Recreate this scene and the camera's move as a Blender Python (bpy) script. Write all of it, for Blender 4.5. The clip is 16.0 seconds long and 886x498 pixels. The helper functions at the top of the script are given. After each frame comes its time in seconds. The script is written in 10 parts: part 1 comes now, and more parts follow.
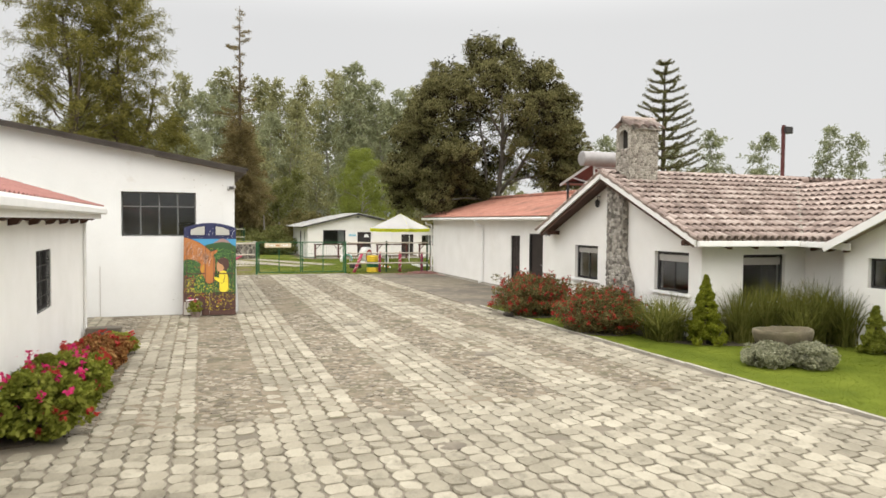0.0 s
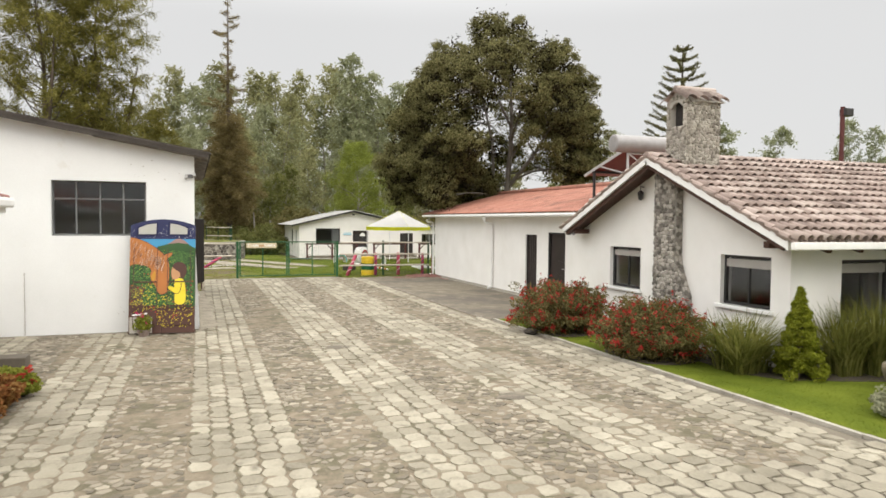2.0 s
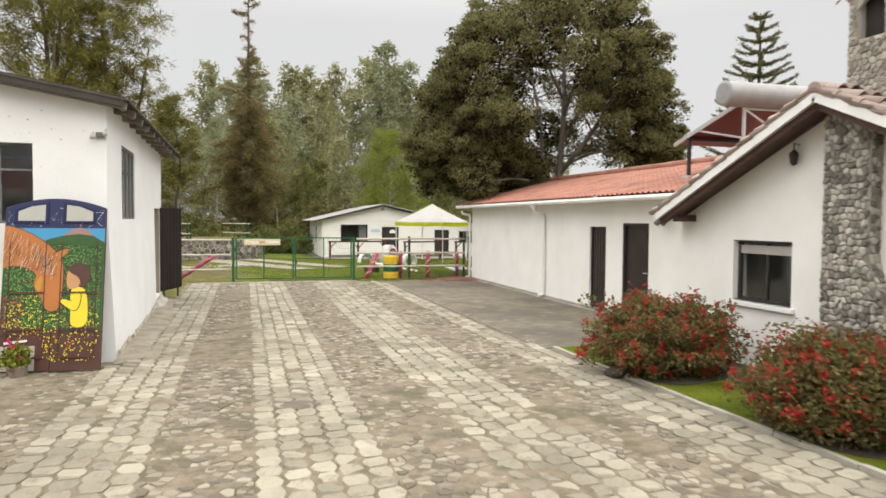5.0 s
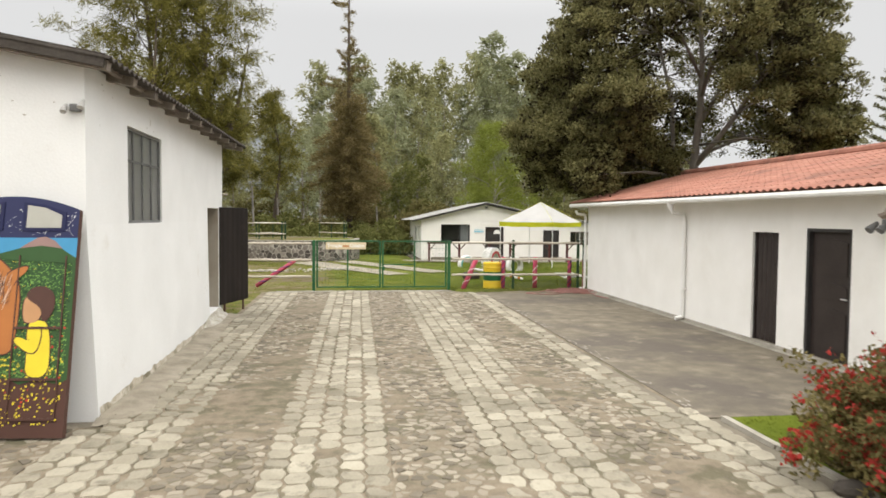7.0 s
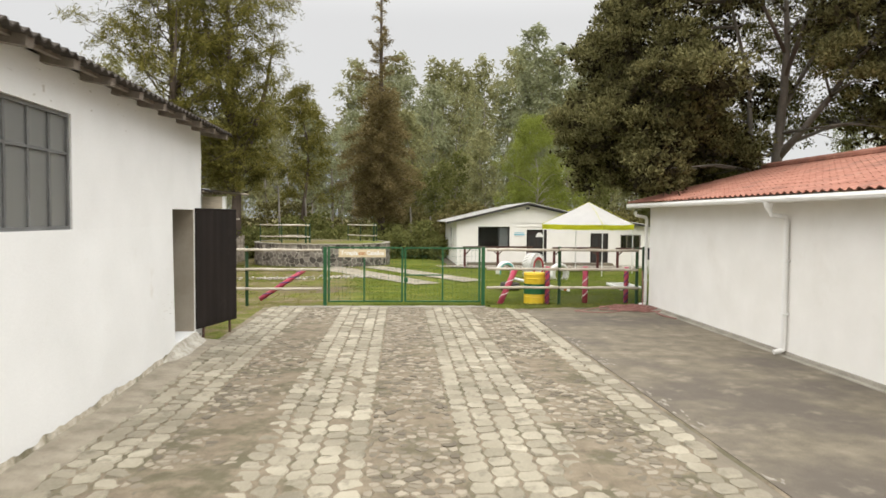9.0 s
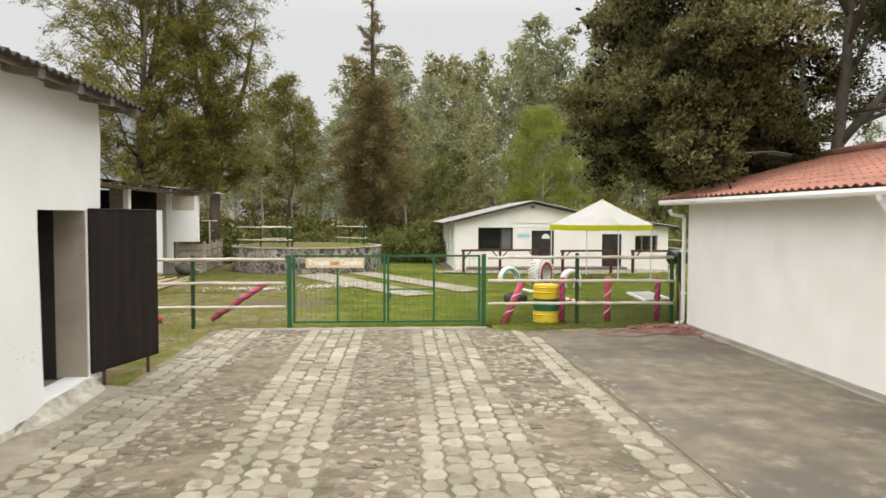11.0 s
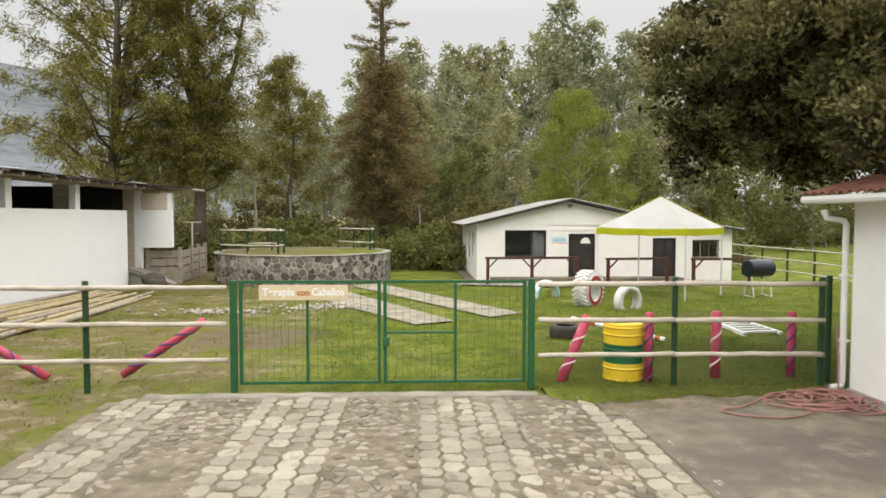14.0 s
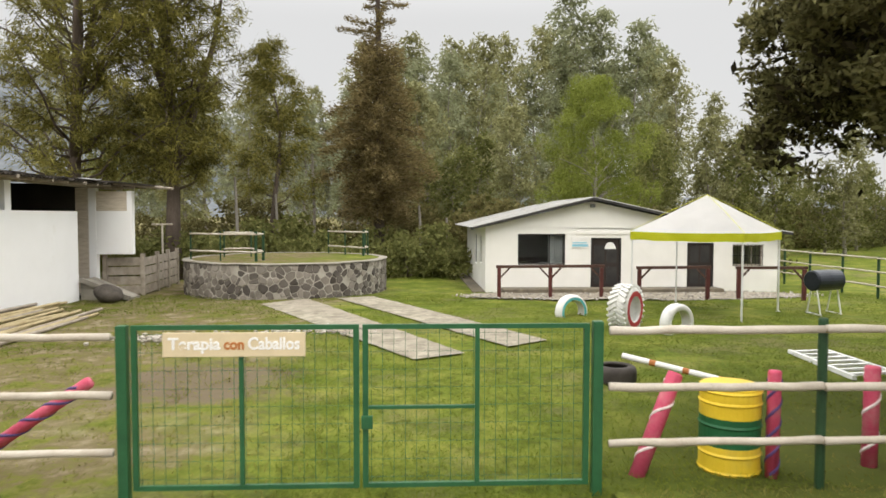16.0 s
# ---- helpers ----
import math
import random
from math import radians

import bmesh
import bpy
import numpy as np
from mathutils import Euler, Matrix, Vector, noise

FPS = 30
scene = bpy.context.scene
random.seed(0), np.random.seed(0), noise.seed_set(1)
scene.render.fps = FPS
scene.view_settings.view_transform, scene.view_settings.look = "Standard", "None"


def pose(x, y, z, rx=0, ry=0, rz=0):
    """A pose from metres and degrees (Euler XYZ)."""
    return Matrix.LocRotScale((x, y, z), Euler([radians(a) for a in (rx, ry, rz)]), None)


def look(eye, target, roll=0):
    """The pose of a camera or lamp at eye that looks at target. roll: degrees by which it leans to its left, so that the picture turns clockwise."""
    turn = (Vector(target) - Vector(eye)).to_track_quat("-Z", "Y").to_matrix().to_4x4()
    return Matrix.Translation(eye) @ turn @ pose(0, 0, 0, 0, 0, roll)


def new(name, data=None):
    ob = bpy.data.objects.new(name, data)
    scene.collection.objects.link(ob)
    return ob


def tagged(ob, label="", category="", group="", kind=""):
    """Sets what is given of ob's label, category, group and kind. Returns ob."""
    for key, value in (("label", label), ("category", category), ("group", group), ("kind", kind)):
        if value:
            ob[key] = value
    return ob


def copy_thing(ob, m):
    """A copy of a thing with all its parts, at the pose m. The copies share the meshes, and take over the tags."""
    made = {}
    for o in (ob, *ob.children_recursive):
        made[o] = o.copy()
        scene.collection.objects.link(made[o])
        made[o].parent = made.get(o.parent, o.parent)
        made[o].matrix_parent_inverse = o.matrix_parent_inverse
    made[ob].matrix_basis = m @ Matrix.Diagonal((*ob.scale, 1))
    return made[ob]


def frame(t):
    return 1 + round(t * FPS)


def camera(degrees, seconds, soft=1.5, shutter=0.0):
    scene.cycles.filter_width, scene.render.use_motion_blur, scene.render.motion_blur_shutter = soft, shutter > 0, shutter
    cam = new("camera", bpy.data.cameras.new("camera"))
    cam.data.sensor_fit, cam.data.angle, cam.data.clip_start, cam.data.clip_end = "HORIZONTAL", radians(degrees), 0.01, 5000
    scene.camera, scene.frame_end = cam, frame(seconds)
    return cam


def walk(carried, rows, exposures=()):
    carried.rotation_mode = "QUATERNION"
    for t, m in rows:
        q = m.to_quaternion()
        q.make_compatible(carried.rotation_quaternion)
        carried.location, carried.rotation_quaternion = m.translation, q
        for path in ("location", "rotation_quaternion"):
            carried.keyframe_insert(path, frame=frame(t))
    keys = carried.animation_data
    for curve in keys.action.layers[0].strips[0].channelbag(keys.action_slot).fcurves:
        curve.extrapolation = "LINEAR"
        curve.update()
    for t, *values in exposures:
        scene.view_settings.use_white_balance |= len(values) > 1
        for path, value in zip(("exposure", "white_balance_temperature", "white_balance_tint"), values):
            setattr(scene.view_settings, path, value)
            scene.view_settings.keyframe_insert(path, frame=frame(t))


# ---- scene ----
cam = camera(65.0, 16.0, soft=1.6, shutter=0.5)
PATH = [
    (0, (-0.065, 0.554, 2.485), (0.609, 2.435, 2.409), 0.5),
    (0.5, (0.153, 1.388, 2.484), (0.828, 3.269, 2.408), 0.5),
    (1, (0.392, 2.2, 2.504), (1.067, 4.081, 2.426), 0.5),
    (1.5, (0.671, 3.035, 2.484), (1.346, 4.916, 2.405), 0.5),
    (2, (0.932, 3.88, 2.434), (1.609, 5.76, 2.354), 0.5),
    (2.5, (1.221, 4.687, 2.315), (1.896, 6.568, 2.236), 0.5),
    (3, (1.492, 5.492, 2.154), (2.169, 7.373, 2.071), 0.5),
    (5.5, (3.118, 9.739, 2.148), (3.601, 11.678, 2.065), 0.4),
    (6, (3.347, 10.603, 2.194), (3.731, 12.564, 2.108), 0.4),
    (6.5, (3.574, 11.454, 2.225), (3.888, 13.427, 2.137), 0.5),
    (7, (3.786, 12.3, 2.24), (4.048, 14.28, 2.15), 0.5),
    (7.5, (3.952, 13.138, 2.243), (4.172, 15.124, 2.154), 0.5),
    (8, (4.108, 13.904, 2.265), (4.293, 15.894, 2.175), 0.6),
    (8.5, (4.272, 14.671, 2.271), (4.417, 16.664, 2.182), 0.5),
    (9, (4.424, 15.49, 2.291), (4.568, 17.483, 2.202), 0.5),
    (11.5, (4.947, 19.701, 2.333), (5.088, 21.694, 2.243), 0.1),
    (12, (4.998, 20.558, 2.357), (5.139, 22.551, 2.265), 0.1),
    (12.5, (5.042, 21.433, 2.365), (5.182, 23.426, 2.274), 0.1),
    (13, (5.126, 22.296, 2.375), (5.261, 24.289, 2.283), 0.1),
    (13.5, (5.141, 23.159, 2.404), (5.246, 25.154, 2.309), 0.1),
    (14, (5.112, 24.06, 2.413), (5.205, 26.055, 2.319), 0.1),
    (14.5, (5.089, 24.97, 2.432), (5.18, 26.965, 2.337), 0.1),
    (15, (5.087, 25.865, 2.452), (5.178, 27.861, 2.357), 0.1),
    (15.5, (5.085, 26.753, 2.468), (5.178, 28.748, 2.372), 0.1),
    (16, (5.152, 27.673, 2.466), (5.245, 29.669, 2.372), 0.1),
]
walk(cam, [(t, look(eye, target, roll)) for t, eye, target, roll in PATH])

# ---- world, sun, exposure ----
world = bpy.data.worlds.new("overcast_sky")
scene.world = world
world.use_nodes = True
wn, wl = world.node_tree.nodes, world.node_tree.links
wn.clear()
w_out, w_bg = wn.new("ShaderNodeOutputWorld"), wn.new("ShaderNodeBackground")
w_sky = wn.new("ShaderNodeTexSky")
w_sky.sky_type, w_sky.sun_disc = "NISHITA", False
SUN_EL, SUN_AZ = radians(62), radians(180)
w_sky.sun_elevation, w_sky.sun_rotation = SUN_EL, SUN_AZ
w_dim = wn.new("ShaderNodeMixRGB")
w_dim.blend_type, w_dim.inputs["Fac"].default_value = "MULTIPLY", 1.0
w_dim.inputs["Color2"].default_value = (0.085, 0.085, 0.085, 1)
# cloud cover: three times as bright above as at the horizon
w_co, w_sep = wn.new("ShaderNodeTexCoord"), wn.new("ShaderNodeSeparateXYZ")
w_ramp = wn.new("ShaderNodeMapRange")
w_ramp.interpolation_type = "SMOOTHSTEP"
w_ramp.inputs["From Min"].default_value, w_ramp.inputs["From Max"].default_value = 0.26, 0.56
w_ramp.inputs["To Min"].default_value, w_ramp.inputs["To Max"].default_value = 0.79, 2.95
w_noise = wn.new("ShaderNodeTexNoise")
w_noise.inputs["Scale"].default_value, w_noise.inputs["Detail"].default_value = 2.2, 4
w_cloud = wn.new("ShaderNodeMapRange")
w_cloud.inputs["To Min"].default_value, w_cloud.inputs["To Max"].default_value = 0.97, 1.03
w_mul = wn.new("ShaderNodeMath")
w_mul.operation = "MULTIPLY"
w_tint = wn.new("ShaderNodeMixRGB")
w_tint.blend_type, w_tint.inputs["Fac"].default_value = "MULTIPLY", 1.0
w_tint.inputs["Color2"].default_value = (1.0, 0.995, 0.985, 1)
w_mix = wn.new("ShaderNodeMixRGB")
w_mix.inputs["Fac"].default_value = 0.06
wl.new(w_co.outputs["Generated"], w_sep.inputs[0])
wl.new(w_sep.outputs["Z"], w_ramp.inputs["Value"])
wl.new(w_co.outputs["Generated"], w_noise.inputs["Vector"])
wl.new(w_noise.outputs["Fac"], w_cloud.inputs["Value"])
wl.new(w_ramp.outputs[0], w_mul.inputs[0])
wl.new(w_cloud.outputs[0], w_mul.inputs[1])
wl.new(w_mul.outputs[0], w_tint.inputs["Color1"])
wl.new(w_sky.outputs[0], w_dim.inputs["Color1"])
wl.new(w_tint.outputs[0], w_mix.inputs["Color1"])
wl.new(w_dim.outputs[0], w_mix.inputs["Color2"])
wl.new(w_mix.outputs[0], w_bg.inputs["Color"])
wl.new(w_bg.outputs[0], w_out.inputs["Surface"])

sun = new("sun", bpy.data.lights.new("sun", "SUN"))
sun.data.energy, sun.data.angle, sun.data.color = 1.1, radians(60), (1.0, 0.9, 0.74)
sun.matrix_basis = look((math.sin(SUN_AZ) * 10, math.cos(SUN_AZ) * 10, 16), (0, 0, 0))
scene.view_settings.exposure = 0.0


# ---- materials ----
def ramp_node(nt, stops):
    r = nt.nodes.new("ShaderNodeValToRGB")
    el = r.color_ramp.elements
    while len(el) < len(stops):
        el.new(0.5)
    for e, (p, c) in zip(el, stops):
        e.position, e.color = p, (*c, 1)
    return r


def material(name, stops, rough=0.8, scale=3.0, fine=60.0, bump=0.25, depth=0.01, metal=0.0, vary="", spread=0.5, stain=None, stain_scale=0.6,
             stain_at=(0.5, 0.7), leaf=False, stretch=(1, 1, 1), spec=0.3, scuff=None, scuff_scale=3.0, scuff_at=(0.55, 0.7)):
    """Colour along stops from coarse and fine noise, and from a random value by piece (vary: object, island); stain: a second colour in patches."""
    m = bpy.data.materials.new(name)
    m.use_nodes = True
    nt = m.node_tree
    N, L = nt.nodes, nt.links
    bsdf = N["Principled BSDF"]
    co = N.new("ShaderNodeTexCoord")
    geo = N.new("ShaderNodeNewGeometry")
    mp = N.new("ShaderNodeMapping")
    mp.inputs["Scale"].default_value = stretch
    L.new(geo.outputs["Position"], mp.inputs["Vector"])
    big, small = N.new("ShaderNodeTexNoise"), N.new("ShaderNodeTexNoise")
    big.inputs["Scale"].default_value, big.inputs["Detail"].default_value = scale, 5
    small.inputs["Scale"].default_value, small.inputs["Detail"].default_value = fine, 3
    L.new(mp.outputs[0], big.inputs["Vector"])
    L.new(mp.outputs[0], small.inputs["Vector"])
    mixf = N.new("ShaderNodeMath")
    mixf.operation = "MULTIPLY_ADD"
    mixf.inputs[1].default_value = 0.35
    sc = N.new("ShaderNodeMath")
    sc.operation = "MULTIPLY"
    sc.inputs[1].default_value = 0.65
    L.new(big.outputs["Fac"], sc.inputs[0])
    L.new(small.outputs["Fac"], mixf.inputs[0])
    L.new(sc.outputs[0], mixf.inputs[2])
    fac = mixf.outputs[0]
    if vary:
        info = N.new("ShaderNodeObjectInfo") if vary == "object" else geo
        blend = N.new("ShaderNodeMixRGB")
        blend.inputs["Fac"].default_value = spread
        L.new(fac, blend.inputs["Color1"])
        L.new(info.outputs["Random" if vary == "object" else "Random Per Island"], blend.inputs["Color2"])
        fac = blend.outputs[0]
    r = ramp_node(nt, stops)
    L.new(fac, r.inputs["Fac"])
    colour = r.outputs["Color"]
    for spot, spot_scale, spot_at in ((stain, stain_scale, stain_at), (scuff, scuff_scale, scuff_at)):
        if not spot:
            continue
        sn = N.new("ShaderNodeTexNoise")
        sn.inputs["Scale"].default_value, sn.inputs["Detail"].default_value, sn.inputs["Roughness"].default_value = spot_scale, 8, 0.68
        L.new(geo.outputs["Position"], sn.inputs["Vector"])
        mr = N.new("ShaderNodeMapRange")
        mr.inputs["From Min"].default_value, mr.inputs["From Max"].default_value = spot_at
        L.new(sn.outputs["Fac"], mr.inputs["Value"])
        sm = N.new("ShaderNodeMixRGB")
        sm.inputs["Color2"].default_value = (*spot[:3], 1)
        lim = N.new("ShaderNodeMath")
        lim.operation = "MULTIPLY"
        lim.inputs[1].default_value = spot[3]
        L.new(mr.outputs[0], lim.inputs[0])
        L.new(lim.outputs[0], sm.inputs["Fac"])
        L.new(colour, sm.inputs["Color1"])
        colour = sm.outputs[0]
    L.new(colour, bsdf.inputs["Base Color"])
    bsdf.inputs["Roughness"].default_value, bsdf.inputs["Metallic"].default_value = rough, metal
    bsdf.inputs["Specular IOR Level"].default_value = spec
    if bump:
        b = N.new("ShaderNodeBump")
        b.inputs["Strength"].default_value, b.inputs["Distance"].default_value = bump, depth
        L.new(mixf.outputs[0], b.inputs["Height"])
        L.new(b.outputs[0], bsdf.inputs["Normal"])
    if leaf:
        tr = N.new("ShaderNodeBsdfTranslucent")
        L.new(colour, tr.inputs["Color"])
        mx = N.new("ShaderNodeMixShader")
        mx.inputs["Fac"].default_value = 0.45
        L.new(bsdf.outputs[0], mx.inputs[1])
        L.new(tr.outputs[0], mx.inputs[2])
        L.new(mx.outputs[0], N["Material Output"].inputs["Surface"])
    return m


M = {}
M["plaster"] = material("white_plaster", [(0.3, (0.74, 0.72, 0.67)), (0.7, (0.83, 0.81, 0.77))], 0.9, 1.5, 90, 0.25, 0.006, stain=(0.6, 0.56, 0.48, 0.3), stain_scale=0.9, stain_at=(0.55, 0.8))
M["old_plaster"] = material("chipped_white_plaster", [(0.3, (0.72, 0.72, 0.7)), (0.7, (0.8, 0.8, 0.785))], 0.92, 1.2, 40, 0.5, 0.012, stain=(0.55, 0.5, 0.42, 0.4), stain_scale=1.6, stain_at=(0.62, 0.78), scuff=(0.4, 0.35, 0.28, 0.75), scuff_scale=3.4, scuff_at=(0.715, 0.74))
M["grey_render"] = material("bare_cement_render", [(0.3, (0.33, 0.3, 0.26)), (0.7, (0.47, 0.43, 0.38))], 0.95, 2.0, 60, 0.5, 0.01)
M["white_paint"] = material("white_gloss_paint", [(0.3, (0.72, 0.71, 0.68)), (0.7, (0.82, 0.81, 0.78))], 0.5, 4, 80, 0.1, 0.002)
M["white_metal"] = material("white_metal", [(0.3, (0.66, 0.66, 0.65)), (0.7, (0.76, 0.76, 0.75))], 0.35, 4, 80, 0.05, 0.002)
M["paver"] = material("concrete_paver", [(0.25, (0.17, 0.15, 0.109)), (0.5, (0.278, 0.25, 0.189)), (0.78, (0.412, 0.376, 0.292))], 0.93, 1.2, 45, 0.7, 0.01, vary="object", spread=0.29, stain=(0.135, 0.118, 0.087, 0.62), stain_scale=0.5, stain_at=(0.5, 0.72), scuff=(0.103, 0.090, 0.065, 0.65), scuff_scale=4.5, scuff_at=(0.53, 0.68))
M["paver_rest"] = material("concrete_paver_rest", [(0.25, (0.17, 0.15, 0.109)), (0.5, (0.278, 0.25, 0.189)), (0.78, (0.412, 0.376, 0.292))], 0.93, 1.2, 45, 0.7, 0.01, vary="island", spread=0.29, stain=(0.135, 0.118, 0.087, 0.62), stain_scale=0.5, stain_at=(0.5, 0.72), scuff=(0.103, 0.090, 0.065, 0.65), scuff_scale=4.5, scuff_at=(0.53, 0.68))
M["cobble"] = material("cobble_stone", [(0.3, (0.126, 0.107, 0.078)), (0.5, (0.215, 0.186, 0.139)), (0.75, (0.32, 0.283, 0.216))], 0.9, 2, 60, 0.5, 0.008, vary="island", spread=0.55, stain=(0.137, 0.116, 0.089, 0.6), stain_scale=0.5, stain_at=(0.48, 0.7))
M["mortar"] = material("sandy_joint", [(0.3, (0.126, 0.107, 0.080)), (0.7, (0.215, 0.186, 0.142))], 0.95, 2, 50, 0.6, 0.01, stain=(0.105, 0.100, 0.074, 0.6), stain_scale=0.8)
M["concrete"] = material("worn_concrete", [(0.3, (0.1, 0.085, 0.061)), (0.7, (0.222, 0.19, 0.141))], 0.92, 3.2, 60, 0.5, 0.012, stain=(0.098, 0.083, 0.068, 0.85), stain_scale=0.3, stain_at=(0.46, 0.6), scuff=(0.32, 0.275, 0.21, 0.5), scuff_scale=1.6, scuff_at=(0.56, 0.7))
M["kerb"] = material("kerb_concrete", [(0.3, (0.19, 0.172, 0.142)), (0.7, (0.35, 0.322, 0.27))], 0.92, 2.5, 50, 0.5, 0.008, stain=(0.12, 0.11, 0.085, 0.65), stain_scale=1.5)
M["pale_kerb"] = material("pale_kerb_concrete", [(0.3, (0.25, 0.228, 0.188)), (0.7, (0.42, 0.39, 0.33))], 0.92, 2.5, 50, 0.5, 0.008, stain=(0.15, 0.138, 0.105, 0.55), stain_scale=1.5)
M["grass_ground"] = material("grass_ground", [(0.34, (0.058, 0.086, 0.012)), (0.48, (0.112, 0.14, 0.02)), (0.64, (0.195, 0.2, 0.04))], 0.95, 1.1, 22, 0.6, 0.02, stain=(0.17, 0.14, 0.075, 0.7), stain_scale=0.45, stain_at=(0.52, 0.68), spec=0.05, scuff=(0.05, 0.062, 0.012, 0.6), scuff_scale=5.0, scuff_at=(0.5, 0.62))
gnt = M["grass_ground"].node_tree
GN, GL = gnt.nodes, gnt.links
g_bsdf = GN["Principled BSDF"]
g_from = g_bsdf.inputs["Base Color"].links[0].from_socket
g_geo, g_sep, g_no, g_add, g_rng = GN.new("ShaderNodeNewGeometry"), GN.new("ShaderNodeSeparateXYZ"), GN.new("ShaderNodeTexNoise"), GN.new("ShaderNodeMath"), GN.new("ShaderNodeMapRange")
g_no.inputs["Scale"].default_value, g_no.inputs["Detail"].default_value = 0.5, 6
g_add.operation = "MULTIPLY_ADD"
g_add.inputs[1].default_value = 9.0
g_rng.inputs["From Min"].default_value, g_rng.inputs["From Max"].default_value = 5.5, 8.5
g_rng.inputs["To Min"].default_value, g_rng.inputs["To Max"].default_value = 0.85, 0.0
g_ramp = ramp_node(gnt, [(0.36, (0.062, 0.08, 0.012)), (0.44, (0.13, 0.13, 0.03)), (0.5, (0.13, 0.1, 0.056)), (0.56, (0.175, 0.137, 0.085)), (0.66, (0.29, 0.235, 0.17))])
g_n2 = GN.new("ShaderNodeTexNoise")
g_n2.inputs["Scale"].default_value, g_n2.inputs["Detail"].default_value, g_n2.inputs["Roughness"].default_value = 1.5, 10, 0.72
g_mix = GN.new("ShaderNodeMixRGB")
GL.new(g_geo.outputs["Position"], g_sep.inputs[0])
GL.new(g_geo.outputs["Position"], g_no.inputs["Vector"])
GL.new(g_geo.outputs["Position"], g_n2.inputs["Vector"])
GL.new(g_no.outputs["Fac"], g_add.inputs[0])
GL.new(g_sep.outputs["X"], g_add.inputs[2])
GL.new(g_add.outputs[0], g_rng.inputs["Value"])
GL.new(g_n2.outputs["Fac"], g_ramp.inputs["Fac"])
GL.new(g_rng.outputs[0], g_mix.inputs["Fac"])
GL.new(g_from, g_mix.inputs["Color1"])
GL.new(g_ramp.outputs[0], g_mix.inputs["Color2"])
# a trodden patch of bare brown soil inside the gate
g_pos, g_dist, g_wob, g_bare, g_soil = GN.new("ShaderNodeVectorMath"), GN.new("ShaderNodeVectorMath"), GN.new("ShaderNodeMath"), GN.new("ShaderNodeMapRange"), GN.new("ShaderNodeMixRGB")
g_pos.operation, g_dist.operation, g_wob.operation = "MULTIPLY", "DISTANCE", "MULTIPLY_ADD"
g_pos.inputs[1].default_value = (0.8, 0.75, 0.0)
g_dist.inputs[1].default_value = (1.9 * 0.8, 38.4 * 0.75, 0.0)
g_wob.inputs[1].default_value = -2.6
g_bare.inputs["From Min"].default_value, g_bare.inputs["From Max"].default_value = -0.55, 0.05
g_bare.inputs["To Min"].default_value, g_bare.inputs["To Max"].default_value = 0.9, 0.0
g_soil.inputs["Color2"].default_value = (0.128, 0.1, 0.068, 1)
GL.new(g_geo.outputs["Position"], g_pos.inputs[0])
GL.new(g_pos.outputs[0], g_dist.inputs[0])
GL.new(g_n2.outputs["Fac"], g_wob.inputs[0])
GL.new(g_dist.outputs["Value"], g_wob.inputs[2])
GL.new(g_wob.outputs[0], g_bare.inputs["Value"])
GL.new(g_bare.outputs[0], g_soil.inputs["Fac"])
GL.new(g_mix.outputs[0], g_soil.inputs["Color1"])
# darker grass round the play things by the fence
g_dist2, g_wob2, g_bare2, g_dark_grass = GN.new("ShaderNodeVectorMath"), GN.new("ShaderNodeMath"), GN.new("ShaderNodeMapRange"), GN.new("ShaderNodeMixRGB")
g_dist2.operation, g_wob2.operation = "DISTANCE", "MULTIPLY_ADD"
g_dist2.inputs[1].default_value = (10.3 * 0.8, 34.6 * 0.75, 0.0)
g_wob2.inputs[1].default_value = -3.0
g_bare2.inputs["From Min"].default_value, g_bare2.inputs["From Max"].default_value = 0.1, 1.6
g_bare2.inputs["To Min"].default_value, g_bare2.inputs["To Max"].default_value = 0.85, 0.0
g_dark_grass.inputs["Color2"].default_value = (0.058, 0.068, 0.015, 1)
GL.new(g_pos.outputs[0], g_dist2.inputs[0])
GL.new(g_no.outputs["Fac"], g_wob2.inputs[0])
GL.new(g_dist2.outputs["Value"], g_wob2.inputs[2])
GL.new(g_wob2.outputs[0], g_bare2.inputs["Value"])
GL.new(g_bare2.outputs[0], g_dark_grass.inputs["Fac"])
GL.new(g_soil.outputs[0], g_dark_grass.inputs["Color1"])
GL.new(g_dark_grass.outputs[0], g_bsdf.inputs["Base Color"])
M["lawn"] = material("mown_lawn", [(0.3, (0.062, 0.085, 0.01)), (0.55, (0.11, 0.135, 0.016)), (0.75, (0.16, 0.18, 0.026))], 0.95, 1.2, 30, 0.5, 0.012, spec=0.05)
M["blade"] = material("grass_blade", [(0.3, (0.079, 0.107, 0.013)), (0.7, (0.167, 0.193, 0.032))], 0.85, 0.6, 20, 0, vary="island", spread=0.15, leaf=True, spec=0.05)
M["blade_dry"] = material("dry_grass_blade", [(0.3, (0.115, 0.121, 0.023)), (0.7, (0.230, 0.213, 0.063))], 0.85, 0.6, 20, 0, vary="island", spread=0.35, leaf=True, spec=0.05)
M["straw"] = material("dead_grass", [(0.3, (0.1, 0.085, 0.045)), (0.7, (0.2, 0.17, 0.1))], 0.9, 0.6, 20, 0, vary="island", spread=0.5, leaf=True, spec=0.05)
M["soil"] = material("dark_soil", [(0.3, (0.034, 0.026, 0.019)), (0.7, (0.075, 0.060, 0.045))], 0.95, 4, 40, 0.8, 0.02)
